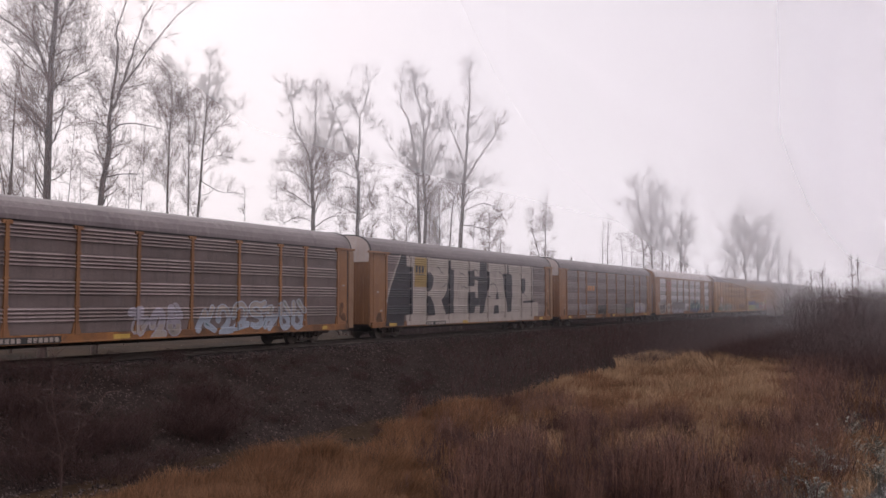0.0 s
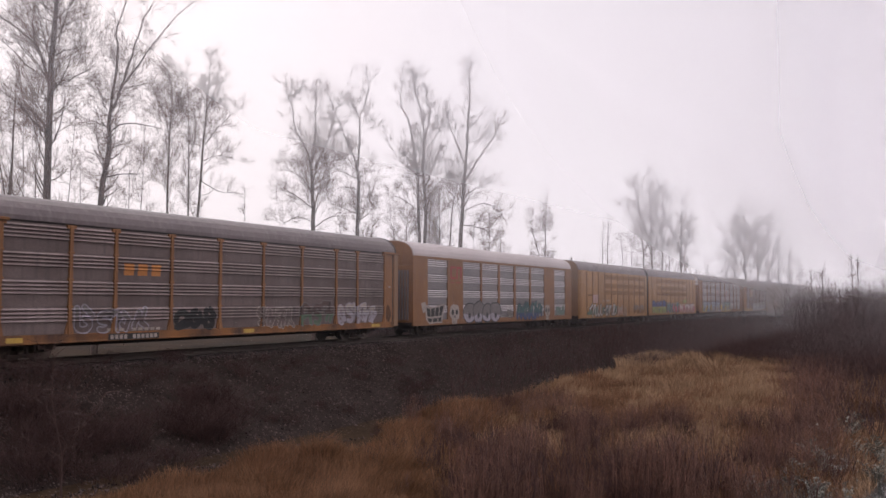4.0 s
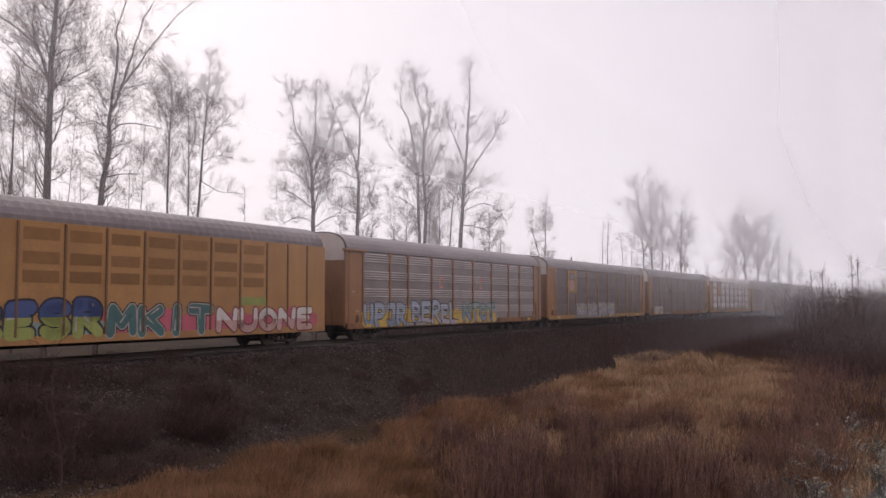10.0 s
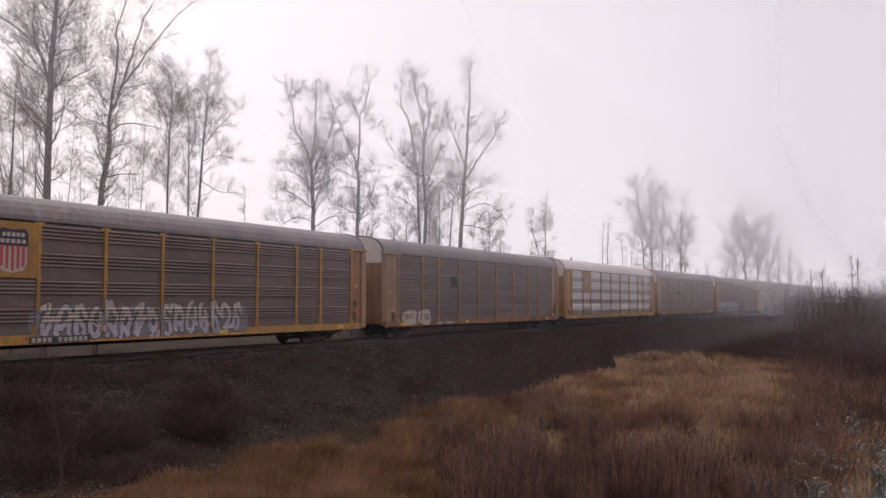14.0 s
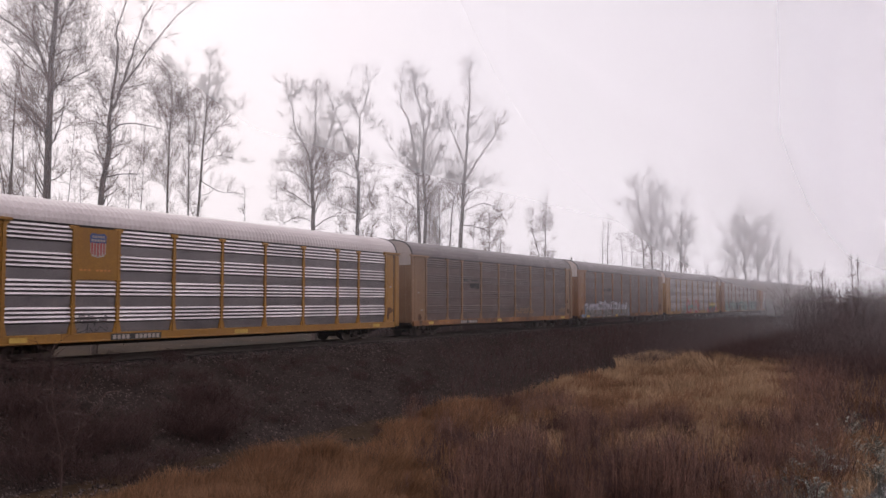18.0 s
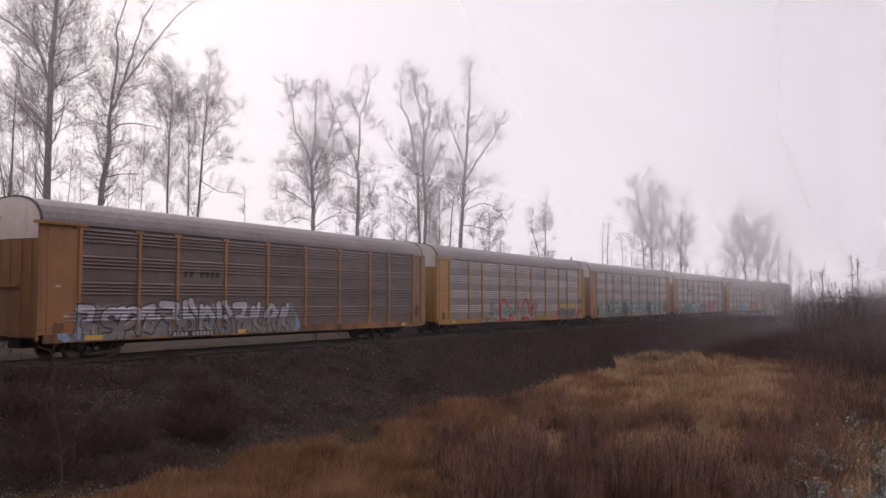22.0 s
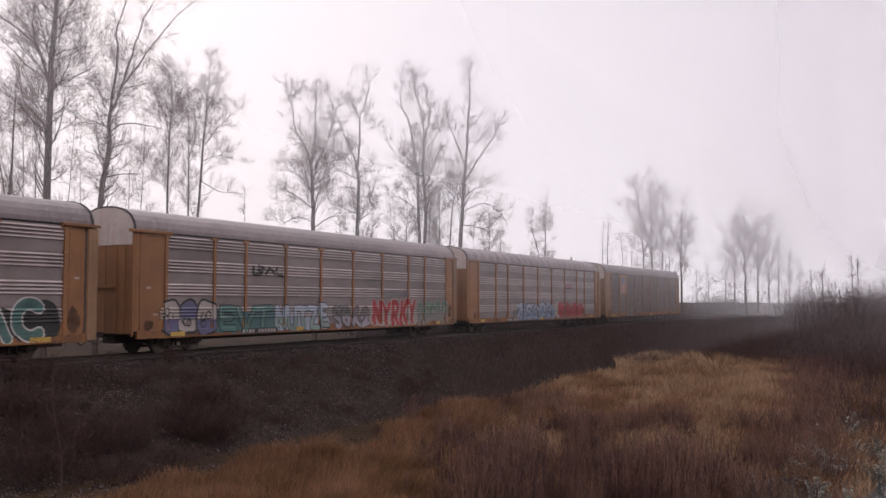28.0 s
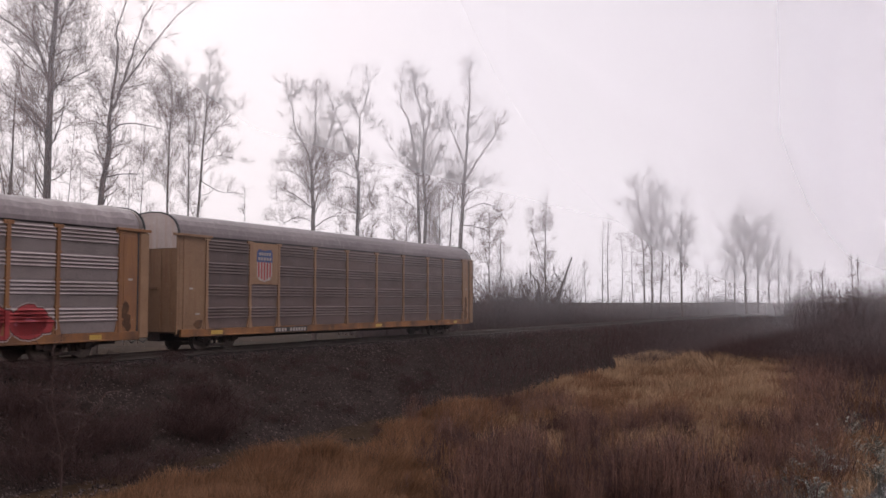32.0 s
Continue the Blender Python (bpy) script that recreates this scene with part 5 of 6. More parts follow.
def cloud(car, length, depth, x0, x1, z0, z1, mat, seed, lift=0.003):
    """A soft painted ground behind letters, of overlapping rounds."""
    rng = random.Random(seed)
    bm = bmesh.new()
    n = max(int((x1 - x0) / 0.7), 2)
    for i in range(n):
        h = (z1 - z0) * rng.uniform(0.75, 1.05)
        shape(bm, blob(rng, x0 + (x1 - x0) * (i + 0.5) / n, z0 + h / 2, 1.1, h, 16, 0.10, 2.4), 0.0003 * (i % 3))
    lay(bm, car, length, "graffiti", mat, depth, lift)


def tag(car, length, depth, x0, x1, z0, z1, fills, outline, n, seed, ink="paint_black", rim=0.07, backing=None, rough=0.16):
    """Painted forms side by side that spell nothing: tangled strokes, or plain bubbles where rough is small."""
    rng = random.Random(seed)
    if backing:
        cloud(car, length, depth, x0 - 0.2, x1 + 0.2, z0, z1, backing, seed)
    if rough > 0.15:
        word = "".join(rng.choice("123456789") for _ in range(n + (1 if rough > 0.25 else 0)))
        return lettering(car, length, depth, word, x0, x1, z0, z1, fills[0], fills[-1], outline, ink, 0.085 if rough > 0.25 else 0.11, rim * 0.75, seed, 0.16, rng.uniform(0.4, 0.6))
    w = (x1 - x0) / n
    out, fill, strokes = bmesh.new(), [bmesh.new() for _ in fills], bmesh.new()
    for i in range(n):
        up = 0.0035 * (i % 5 if i % 2 else i % 5 + 0.5)
        cx, cz = x0 + w * (i + 0.5), (z0 + z1) / 2 + rng.uniform(-0.04, 0.04)
        h = (z1 - z0) * rng.uniform(0.84, 1.0)
        pts = blob(rng, cx, cz, w * 1.02, h, 18, rough)
        shape(out, grown(pts, rim), up)
        shape(fill[i % len(fills)], pts, up + 0.001)
        if len(fills) > 1:
            shape(fill[(i + 1) % len(fills)], [(x, min(z, cz - 0.05 * h)) for x, z in pts], up + 0.0018)
        for _ in range(3):
            sx, sz = cx + rng.uniform(-0.25, 0.25) * w, cz + rng.uniform(-0.2, 0.2) * h
            stroke(strokes, arc(sx, sz, 0.16 * w, 0.14 * h, rng.uniform(0, 360), rng.uniform(400, 560), 6), 0.03, 0.02, up + 0.0026)
    lay(out, car, length, "graffiti", outline, depth, 0.006)
    for f, mat in zip(fill, fills):
        lay(f, car, length, "graffiti", mat, depth, 0.007)
    lay(strokes, car, length, "graffiti", ink, depth, 0.008)


def script(car, length, depth, lines, mat, outline, w=0.11, rim=0.07):
    """Brush-like joined writing: each line a few curve points."""
    a, b = bmesh.new(), bmesh.new()
    for line in lines:
        pts = [(p[0], p[1]) for p in spine([(x, 0, z) for x, z in line], 6 * len(line))[:, (0, 2)]]
        stroke(a, pts, w + rim, w * 0.7 + rim, 0.0)
        stroke(b, pts, w, w * 0.6, 0.0)
    lay(a, car, length, "graffiti_letters", outline, depth, 0.022)
    lay(b, car, length, "graffiti_letters", mat, depth, 0.026)


def letters(car, length, depth, body, x0, x1, z0, z1, mat, outline, bold=0.02, rim=0.035, slant=0.0, lift=0.0):
    """Letters fitted into a box on the car's side, over a wider outline of themselves."""
    for grow_, m, up in ((bold + rim, outline, 0.028), (bold, mat, 0.032)):
        if not m:
            continue
        cu = bpy.data.curves.new("letters", "FONT")
        cu.body, cu.offset, cu.shear, cu.resolution_u = body, grow_ * 0.5, slant, 3
        ob = bpy.data.objects.new("letters", cu)
        me = bpy.data.meshes.new_from_object(ob)
        co = np.empty(len(me.vertices) * 3, np.float32)
        me.vertices.foreach_get("co", co)
        co = co.reshape(-1, 3)
        if m is outline or outline is None:
            lo, hi = co.min(0), co.max(0)
        bm = bmesh.new()
        bm.from_mesh(me)
        for v in bm.verts:
            fx, fz = (v.co.x - lo[0]) / (hi[0] - lo[0]), (v.co.y - lo[1]) / (hi[1] - lo[1])
            v.co = Vector((x0 + fx * (x1 - x0), 0, z0 + fz * (z1 - z0)))
        bpy.data.objects.remove(ob)
        bpy.data.curves.remove(cu)
        bpy.data.meshes.remove(me)
        lay(bm, car, length, "graffiti_letters", m, depth, up + lift)


def bars(car, length, depth, x0, x1, z0, z1, n, mat, name="stencil", lift=0.004):
    """Lettering too small to read, as plain bars."""
    bm = bmesh.new()
    w = (x1 - x0) / n
    for i in range(n):
        if n > 5 and i == n // 2 - 1:
            continue
        shape(bm, [(x0 + i * w, z0), (x0 + (i + 0.7) * w, z0), (x0 + (i + 0.7) * w, z1), (x0 + i * w, z1)])
    ob = lay(bm, car, length, name, mat, depth, lift)
    if n > 2:
        tagged(ob, kind="stuff")


def field(car, length, depth, x0, x1, z0, z1, mat, name="paint_field", lift=0.002):
    bm = bmesh.new()
    shape(bm, [(x0, z0), (x1, z0), (x1, z1), (x0, z1)])
    return lay(bm, car, length, name, mat, depth, lift)


def shield(car, length, x0, x1, z0, z1, blue="paint_blue"):
    """A shield-shaped emblem with a dark head and red and white stripes, on its flat board."""
    w, h = x1 - x0, z1 - z0
    flat = lambda x, z: 0.065
    bm = bmesh.new()
    shape(bm, [(x0, z0 + 0.2 * h), (x0 + 0.12 * w, z0 + 0.06 * h), (x0 + 0.5 * w, z0), (x1 - 0.12 * w, z0 + 0.06 * h), (x1, z0 + 0.2 * h), (x1, z0 + 0.62 * h), (x0, z0 + 0.62 * h)])
    lay(bm, car, length, "emblem", "paint_white", flat, 0.004)
    bm = bmesh.new()
    for i in range(5):
        a = x0 + w * (0.06 + 0.19 * i)
        cut = 0.05 + 0.1 * abs(i - 2) / 2
        shape(bm, [(a, z0 + cut * h), (a + 0.1 * w, z0 + cut * h), (a + 0.1 * w, z0 + 0.62 * h), (a, z0 + 0.62 * h)])
    lay(bm, car, length, "emblem_stripes", "paint_red", flat, 0.007)
    bm = bmesh.new()
    shape(bm, [(x0 - 0.03 * w, z0 + 0.6 * h), (x1 + 0.03 * w, z0 + 0.6 * h), (x1 + 0.03 * w, z0 + 0.9 * h), (x1 - 0.1 * w, z1), (x0 + 0.5 * w, z1 - 0.04 * h), (x0 + 0.1 * w, z1), (x0 - 0.03 * w, z0 + 0.9 * h)])
    lay(bm, car, length, "emblem_head", blue, flat, 0.007)
    bars(car, length, flat, x0 + 0.12 * w, x1 - 0.05 * w, z0 + 0.81 * h, z0 + 0.9 * h, 5, "paint_white", "emblem_bars", 0.010)
    bars(car, length, flat, x0 + 0.06 * w, x1, z0 + 0.66 * h, z0 + 0.75 * h, 5, "paint_white", "emblem_bars", 0.010)


# ---- rail cars ----
def empty_car(label, category="rail car", name="autorack_car"):
    return tagged(new(name), label, category, "cars of the train")


def car_ends(car, length, upper, lower, half, louvre=False):
    for e, sx in ((0.1, 1), (length - 0.16, -1)):
        piece("end_cap", cached(("cap", upper, e), lambda: end_mesh(True, upper, 4.30, 5.82, e - half)), car)
        for k, (a, b) in enumerate(((-1.48, -0.02), (0.02, 1.48))):
            piece("end_door", cached(("door", lower, e, k), lambda: end_mesh(False, lower, 0.85, 4.29, e - half + 0.02, split=(a, b))), car)
        if sx > 0:
            for y in (-1.1, -0.6, 0.6, 1.1):
                bm = bmesh.new()
                box(bm, e - half - 0.02, e - half + 0.03, y - 0.03, y + 0.03, 0.9, 4.25, 0.004)
                part("door_bar", bm, M["hose" if louvre else lower], car)
            bm = bmesh.new()
            box(bm, e - half - 0.05, e - half + 0.03, -0.5, 0.5, 2.6, 2.72, 0.01)
            part("latch_bar", bm, M["hose" if louvre else lower], car)


def standard_car(label, panel, paint, ends, roof, roof_pitch=0.6, roof_deep=0.004, logo=None, sheet=None, over=None):
    car = empty_car(label)
    half = LONG / 2
    sheet = sheet or paint
    piece("roof", cached(("roof", LONG, roof, roof_pitch), lambda: roof_mesh(LONG, roof, roof_pitch, roof_deep)), car, (-half, 0, 0))
    for x in (0.12, LONG - 0.14):
        piece("roof_rim", cached("rim", rim_mesh), car, (x - half, 0, 0))
    car_ends(car, LONG, "white_end", ends, half)
    for i in range(9):
        a, b = POSTS[i], POSTS[i + 1]
        rows = range(4)
        if logo and i == 1:
            rows = range(2)
            bm = bmesh.new()
            box(bm, a - half + 0.02, b - half - 0.02, -HALF - 0.065, -HALF, LOW + 2 * ROW, HIGH - 0.03, 0.01)
            part("emblem_board", bm, M[logo], car)
        for r in rows:
            w = round(b - a, 2)
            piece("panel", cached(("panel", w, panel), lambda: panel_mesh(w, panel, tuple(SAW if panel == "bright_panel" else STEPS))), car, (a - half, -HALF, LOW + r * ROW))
    for i, p in enumerate(POSTS):
        coat = over[2] if over and over[0] < p < over[1] else paint
        piece("post", cached(("post", coat), lambda: post_mesh(coat)), car, (p - half, -HALF, 0))
    for a, b in ((0.06, 1.68), (25.67, 26.85)):
        bm = bmesh.new()
        box(bm, a - half, b - half, -HALF - 0.02, -HALF + 0.05, 0.95, HIGH, 0.01)
        box(bm, a - half + 0.1, b - half - 0.1, -HALF - 0.035, -HALF, 1.1, HIGH - 0.2, 0.008)
        end_sheet = part("end_sheet", bm, M[sheet], car)
        bm = bmesh.new()
        box(bm, (0.45 if a < 5 else 26.73) - half - 0.03, (0.45 if a < 5 else 26.73) - half + 0.03, -HALF - 0.05, -HALF, 0.95, HIGH, 0.01)
        part("corner_bar", bm, M[paint], car)
    bm = bmesh.new()
    box(bm, 26.44 - half, 26.52 - half, -HALF - 0.045, -HALF, 0.95, HIGH - 0.05)
    part("corner_slit", bm, M["joint"], car)
    bm = bmesh.new()
    box(bm, 26.54 - half, 26.98 - half, -HALF - 0.10, -HALF + 0.02, 0.70, HIGH - 0.06, 0.03)
    part("corner_guard", bm, M["buff" if paint != "orange_clean" else paint], car)
    rng = random.Random(len(label) * 3)
    for a, z in ((rng.uniform(0.8, 1.3), 1.15), (rng.uniform(25.8, 26.2), 1.3), (rng.uniform(25.8, 26.2), rng.uniform(1.5, 2.2))):  # rust round the feet of the end sheets
        bm = bmesh.new()
        shape(bm, blob(rng, a, z, rng.uniform(0.35, 0.6), rng.uniform(0.35, 0.8), 14, 0.25, 2))
        lay(bm, car, LONG, "rust_stain", "rust", lambda x, z: 0.036, 0.003)
    for a, b in ((-0.18, 2.0), (25.4, 27.05)):
        bm = bmesh.new()
        box(bm, a - half, b - half, -HALF - 0.13, -HALF - 0.005, HIGH - 0.01, HIGH + 0.1, 0.01)
        part("top_bracket", bm, M[paint], car)
    piece("ladder", cached(("ladder", paint), lambda: ladder_mesh(paint)), car, (-half, -HALF, 0))
    piece("ladder", cached(("ladder", paint), lambda: ladder_mesh(paint)), car, (half - 0.42, -HALF, 0))
    bm = bmesh.new()
    box(bm, 0.3 - half, 26.6 - half, -HALF - 0.06, -HALF + 0.06, 0.64, 0.96, 0.015)
    box(bm, 1.3 - half, 25.6 - half, -HALF - 0.09, -HALF + 0.06, 0.64, 0.70, 0.01)
    part("side_sill", bm, M["yellow" if paint == "yellow" else "orange_clean" if paint == "orange_clean" else "sill"], car)
    # added dark block: its colour stands in for the shaded hollow inside
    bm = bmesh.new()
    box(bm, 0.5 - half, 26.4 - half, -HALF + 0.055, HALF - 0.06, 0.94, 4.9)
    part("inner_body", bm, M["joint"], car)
    far = cached(("far", panel), lambda: panel_mesh(26.3, panel, tuple((r * ROW + a, b) for r in range(4) for a, b in STEPS)))
    ob = piece("far_side", far, car, (13.15, HALF, LOW))
    ob.rotation_euler = (0, 0, math.pi)
    bm = bmesh.new()
    box(bm, 0.3 - half, 26.6 - half, HALF - 0.06, HALF + 0.06, 0.64, 0.96, 0.015)
    part("side_sill", bm, M["yellow" if paint == "yellow" else "orange_clean" if paint == "orange_clean" else "sill"], car)
    running_gear(car, LONG, (3.1, 23.7))
    field(car, LONG, lambda x, z: 0.092, 6.2, 8.7, 0.665, 0.90, "hose", "number_board", 0.002)
    bars(car, LONG, lambda x, z: 0.092, 6.3, 8.65, 0.70, 0.86, 11, "paint_white", "number_bars", 0.005)
    rng = random.Random(len(label) * 7)
    for a in (2.0, rng.uniform(10, 16), 24.2):
        field(car, LONG, lambda x, z: 0.092, a, a + rng.uniform(0.4, 0.9), 0.71, 0.88, "paint_yellow", "paint_patch", 0.003)
    for a, b, z0, z1 in ((0.75, 1.05, 2.6, 2.68), (26.0, 26.3, 2.9, 2.98), (1.1, 1.45, 1.55, 1.62)):
        bars(car, LONG, lambda x, z: 0.036, a, b, z0, z1, 1, "paint_white", "stencil", 0.004)
    return car


def slatted_car():
    """The smooth-sided orange car with slatted windows."""
    car = empty_car("orange slab-sided autorack with silver slatted panels and white roof")
    half = LONG / 2
    wins = ((1.8, 4.37), (6.51, 9.11), (9.38, 11.96), (12.26, 14.69), (15.03, 17.65), (17.92, 20.6), (22.77, 25.25))
    piece("roof", roof_mesh(LONG, "roof_white", 0.24, 0.02), car, (-half, 0, 0))
    car_ends(car, LONG, "orange", "orange", half)
    bm = bmesh.new()
    for y in (-1.2, -1.0, -0.8, -0.6, -0.4, -0.2):
        box(bm, 0.03 - half, 0.1 - half, y - 0.06, y + 0.06, 1.0, 4.0, 0.02)
    part("door_slats", bm, M["silver_panel"], car)
    edges = [0.05] + [e for w in wins for e in w] + [26.7]
    for a, b in zip(edges[::2], edges[1::2]):
        bm = bmesh.new()
        box(bm, a - half, b - half, -HALF - 0.045, -HALF + 0.05, 0.90, 4.86, 0.012)
        part("side_wall", bm, M["orange"], car)
    bm = bmesh.new()
    box(bm, 0.05 - half, 26.7 - half, -HALF - 0.05, -HALF + 0.05, 0.64, 0.97, 0.012)
    part("side_sill", bm, M["orange"], car)
    bm = bmesh.new()
    box(bm, 0.05 - half, 26.7 - half, -HALF - 0.05, -HALF + 0.05, 4.72, 4.88, 0.012)
    part("top_rail", bm, M["orange"], car)
    steps = [(0.0, 0.0), (0.42, 0.0)]
    for i in range(4):
        a = 0.44 + 0.125 * i
        steps += [(a, 0.0), (a + 0.012, 0.05), (a + 0.035, 0.05), (a + 0.09, 0.0)]
    steps += [(ROW - 0.03, 0.0)]
    for a, b in wins:
        for r in range(4):
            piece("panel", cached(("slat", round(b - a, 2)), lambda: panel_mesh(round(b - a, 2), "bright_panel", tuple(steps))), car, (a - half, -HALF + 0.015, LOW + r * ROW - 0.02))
    # added dark block behind the slats, in place of the unlit interior
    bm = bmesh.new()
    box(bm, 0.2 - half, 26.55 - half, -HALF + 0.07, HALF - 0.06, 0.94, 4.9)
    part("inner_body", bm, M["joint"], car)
    bm = bmesh.new()
    box(bm, 0.1 - half, 26.7 - half, HALF - 0.05, HALF + 0.05, 0.64, 4.88, 0.012)
    part("far_side", bm, M["orange"], car)
    running_gear(car, LONG, (3.1, 23.7))
    # a red sign of two open forms
    bm = bmesh.new()
    for x, z, w, h in ((4.72, 3.6, 0.15, 0.75), (4.72, 4.24, 0.68, 0.13), (4.72, 3.55, 0.68, 0.13), (5.55, 3.55, 0.15, 0.82), (6.12, 3.55, 0.15, 0.82), (5.55, 4.24, 0.72, 0.13)):
        shape(bm, [(x, z), (x + w, z), (x + w, z + h), (x, z + h)])
    lay(bm, car, LONG, "emblem", "paint_red", depth_flat, 0.004)
    bars(car, LONG, depth_flat, 4.75, 6.25, 3.3, 3.38, 8, "paint_red", "stencil")
    return car


def vented_car(length, lines, label, dark_end):
    """Half of an articulated car: smooth tan sides, thin posts and rows of perforated vents."""
    car = empty_car(label)
    half = length / 2
    piece("roof", roof_mesh(length, "roof_grey", 0.5, 0.010), car, (-half, 0, 0))
    for e, mat in ((0.1, "joint" if dark_end == 0 else "buff"), (length - 0.16, "joint" if dark_end == 1 else "buff")):
        piece("end_cap", end_mesh(True, mat, 4.30, 5.82, e - half), car)
        for a, b in ((-1.48, -0.02), (0.02, 1.48)):
            piece("end_door", end_mesh(False, mat, 0.85, 4.29, e - half + 0.02, split=(a, b)), car)
    edges = [0.05] + list(lines) + [length - 0.05]
    for i, (a, b) in enumerate(zip(edges, edges[1:])):
        bm = bmesh.new()
        box(bm, a - half + 0.004, b - half - 0.004, -HALF - 0.045, -HALF + 0.05, 0.90, 4.86, 0.008)
        part("side_panel", bm, M["tan"], car)
        if 1.4 < b - a and 1 < i < len(edges) - 2 and (i > 3 or dark_end == 0) and (dark_end == 1 or i < len(edges) - 4):
            for z in (2.75, 3.4, 4.22):
                bm = bmesh.new()
                box(bm, a - half + 0.22, b - half - 0.22, -HALF - 0.052, -HALF - 0.03, z, z + 0.42, 0.004)
                part("vent", bm, M["tan_vent"], car)
    for p in lines:
        bm = bmesh.new()
        box(bm, p - half - 0.045, p - half + 0.045, -HALF - 0.09, -HALF, 0.9, 4.82, 0.01)
        part("post", bm, M["tan_post"], car)
    bm = bmesh.new()
    box(bm, 0.05 - half, length - 0.05 - half, -HALF - 0.06, -HALF + 0.05, 0.62, 0.92, 0.012)
    part("side_sill", bm, M["tan"], car)
    # added block, coloured dark like the unlit inside of the car
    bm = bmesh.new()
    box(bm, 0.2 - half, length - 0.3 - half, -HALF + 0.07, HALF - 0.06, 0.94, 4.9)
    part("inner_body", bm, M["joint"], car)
    bm = bmesh.new()
    box(bm, 0.1 - half, length - 0.1 - half, HALF - 0.05, HALF + 0.05, 0.62, 4.88, 0.012)
    part("far_side", bm, M["tan"], car)
    if dark_end == 1:
        piece("ladder", cached(("ladder", "tan"), lambda: ladder_mesh("tan")), car, (-half + 0.05, -HALF - 0.05, 0))
        bm = bmesh.new()
        box(bm, -0.1 - half, 2.0 - half, -HALF - 0.14, -HALF - 0.03, 4.78, 4.88, 0.01)
        part("top_bracket", bm, M["tan"], car)
    running_gear(car, length, (2.6, length - 1.6) if dark_end == 1 else (1.6, length - 2.6))
    return car


def build_train():
    """Seventeen cars: (car, place of its front end along the line at the start, length)."""
    std, flat, L = depth_std, depth_flat, LONG
    out = []

    c = standard_car("grey corrugated autorack with orange posts and white graffiti", "grey_panel", "orange", "orange", "roof_grey")
    tag(c, L, std, 11.9, 14.6, 0.68, 1.9, ("paint_lilac", "paint_white"), "paint_lilac", 3, 1, "paint_grey")
    tag(c, L, std, 15.5, 22.8, 0.78, 2.05, ("paint_white", "paint_ice"), "paint_ice", 6, 2, "paint_teal", rough=0.3)
    out.append((c, 29.27, L))

    c = standard_car("autorack painted over with huge white and navy graffiti letters", "grey_panel", "orange", "orange", "roof_grey", over=(4.0, 23.1, "paint_white"))
    field(c, L, std, 4.0, 23.1, 0.72, 4.80, "paint_white")
    field(c, L, std, 21.15, 24.15, 1.0, 2.05, "paint_white", lift=0.003)
    bm = bmesh.new()
    stroke(bm, [(1.75, 2.1), (2.2, 3.0), (3.3, 4.75)], 0.07, 0.09, 0.0)
    lay(bm, c, L, "graffiti", "paint_white", std, 0.003)
    bm = bmesh.new()
    for pts in (((3.36, 4.79), (3.94, 4.79), (3.98, 4.18), (4.68, 4.16), (4.69, 1.37), (3.82, 1.3), (3.57, 0.68), (1.65, 0.7), (1.76, 2.03), (2.56, 3.4)),
                ((6.39, 3.88), (6.93, 3.9), (7.24, 3.6), (7.21, 3.09), (6.85, 2.77), (6.4, 2.73)), ((6.41, 2.45), (6.85, 2.42), (7.27, 2.02), (7.49, 1.26), (6.31, 1.25)),
                ((9.15, 4.79), (9.39, 4.79), (9.41, 4.19), (10.0, 4.16), (9.91, 1.37), (8.88, 1.29), (8.31, 2.18), (8.8, 2.57), (9.09, 2.97), (9.18, 3.97)),
                ((13.76, 4.79), (14.88, 4.79), (14.83, 4.2), (15.38, 4.21), (15.11, 3.12), (14.69, 2.19), (14.31, 1.35), (13.76, 1.29), (13.69, 1.85), (13.01, 1.79), (12.91, 1.35), (11.9, 1.33),
                 (11.94, 2.72), (12.98, 2.78), (13.05, 2.34), (13.46, 2.37), (13.46, 3.53), (12.96, 3.6), (12.92, 3.13), (12.01, 3.15), (11.99, 4.12), (12.95, 4.24), (12.99, 3.8), (13.73, 3.83)),
                ((16.55, 3.01), (16.26, 2.27), (16.81, 2.29)), ((16.06, 1.84), (16.68, 1.86), (16.86, 1.28), (15.94, 1.25)),
                ((17.55, 4.1), (18.28, 4.16), (18.27, 4.79), (18.49, 4.79), (18.51, 4.17), (19.12, 4.07), (19.15, 2.46), (18.94, 1.39), (18.19, 1.33), (17.79, 2.69)),
                ((20.77, 3.85), (21.53, 3.87), (21.63, 3.02), (21.34, 2.74), (20.79, 2.68)),
                ((22.86, 4.79), (23.08, 4.79), (23.2, 2.91), (22.86, 2.02), (21.1, 2.02), (21.11, 1.36), (20.94, 1.36), (20.93, 2.13), (22.79, 2.21), (23.02, 3.04))):
        shape(bm, pts)
    lay(bm, c, L, "graffiti_letters", "paint_navy", std, 0.008, "huge navy block lettering reading REAP")
    field(c, L, std, 4.92, 6.38, 3.0, 4.76, "paint_ochre", "emblem_board", 0.012)
    bars(c, L, std, 5.05, 6.15, 3.85, 4.25, 3, "paint_navy", "emblem", 0.016)
    field(c, L, std, 5.05, 6.15, 3.72, 3.77, "paint_navy", "emblem", 0.016)
    rng = random.Random(4)
    bm = bmesh.new()
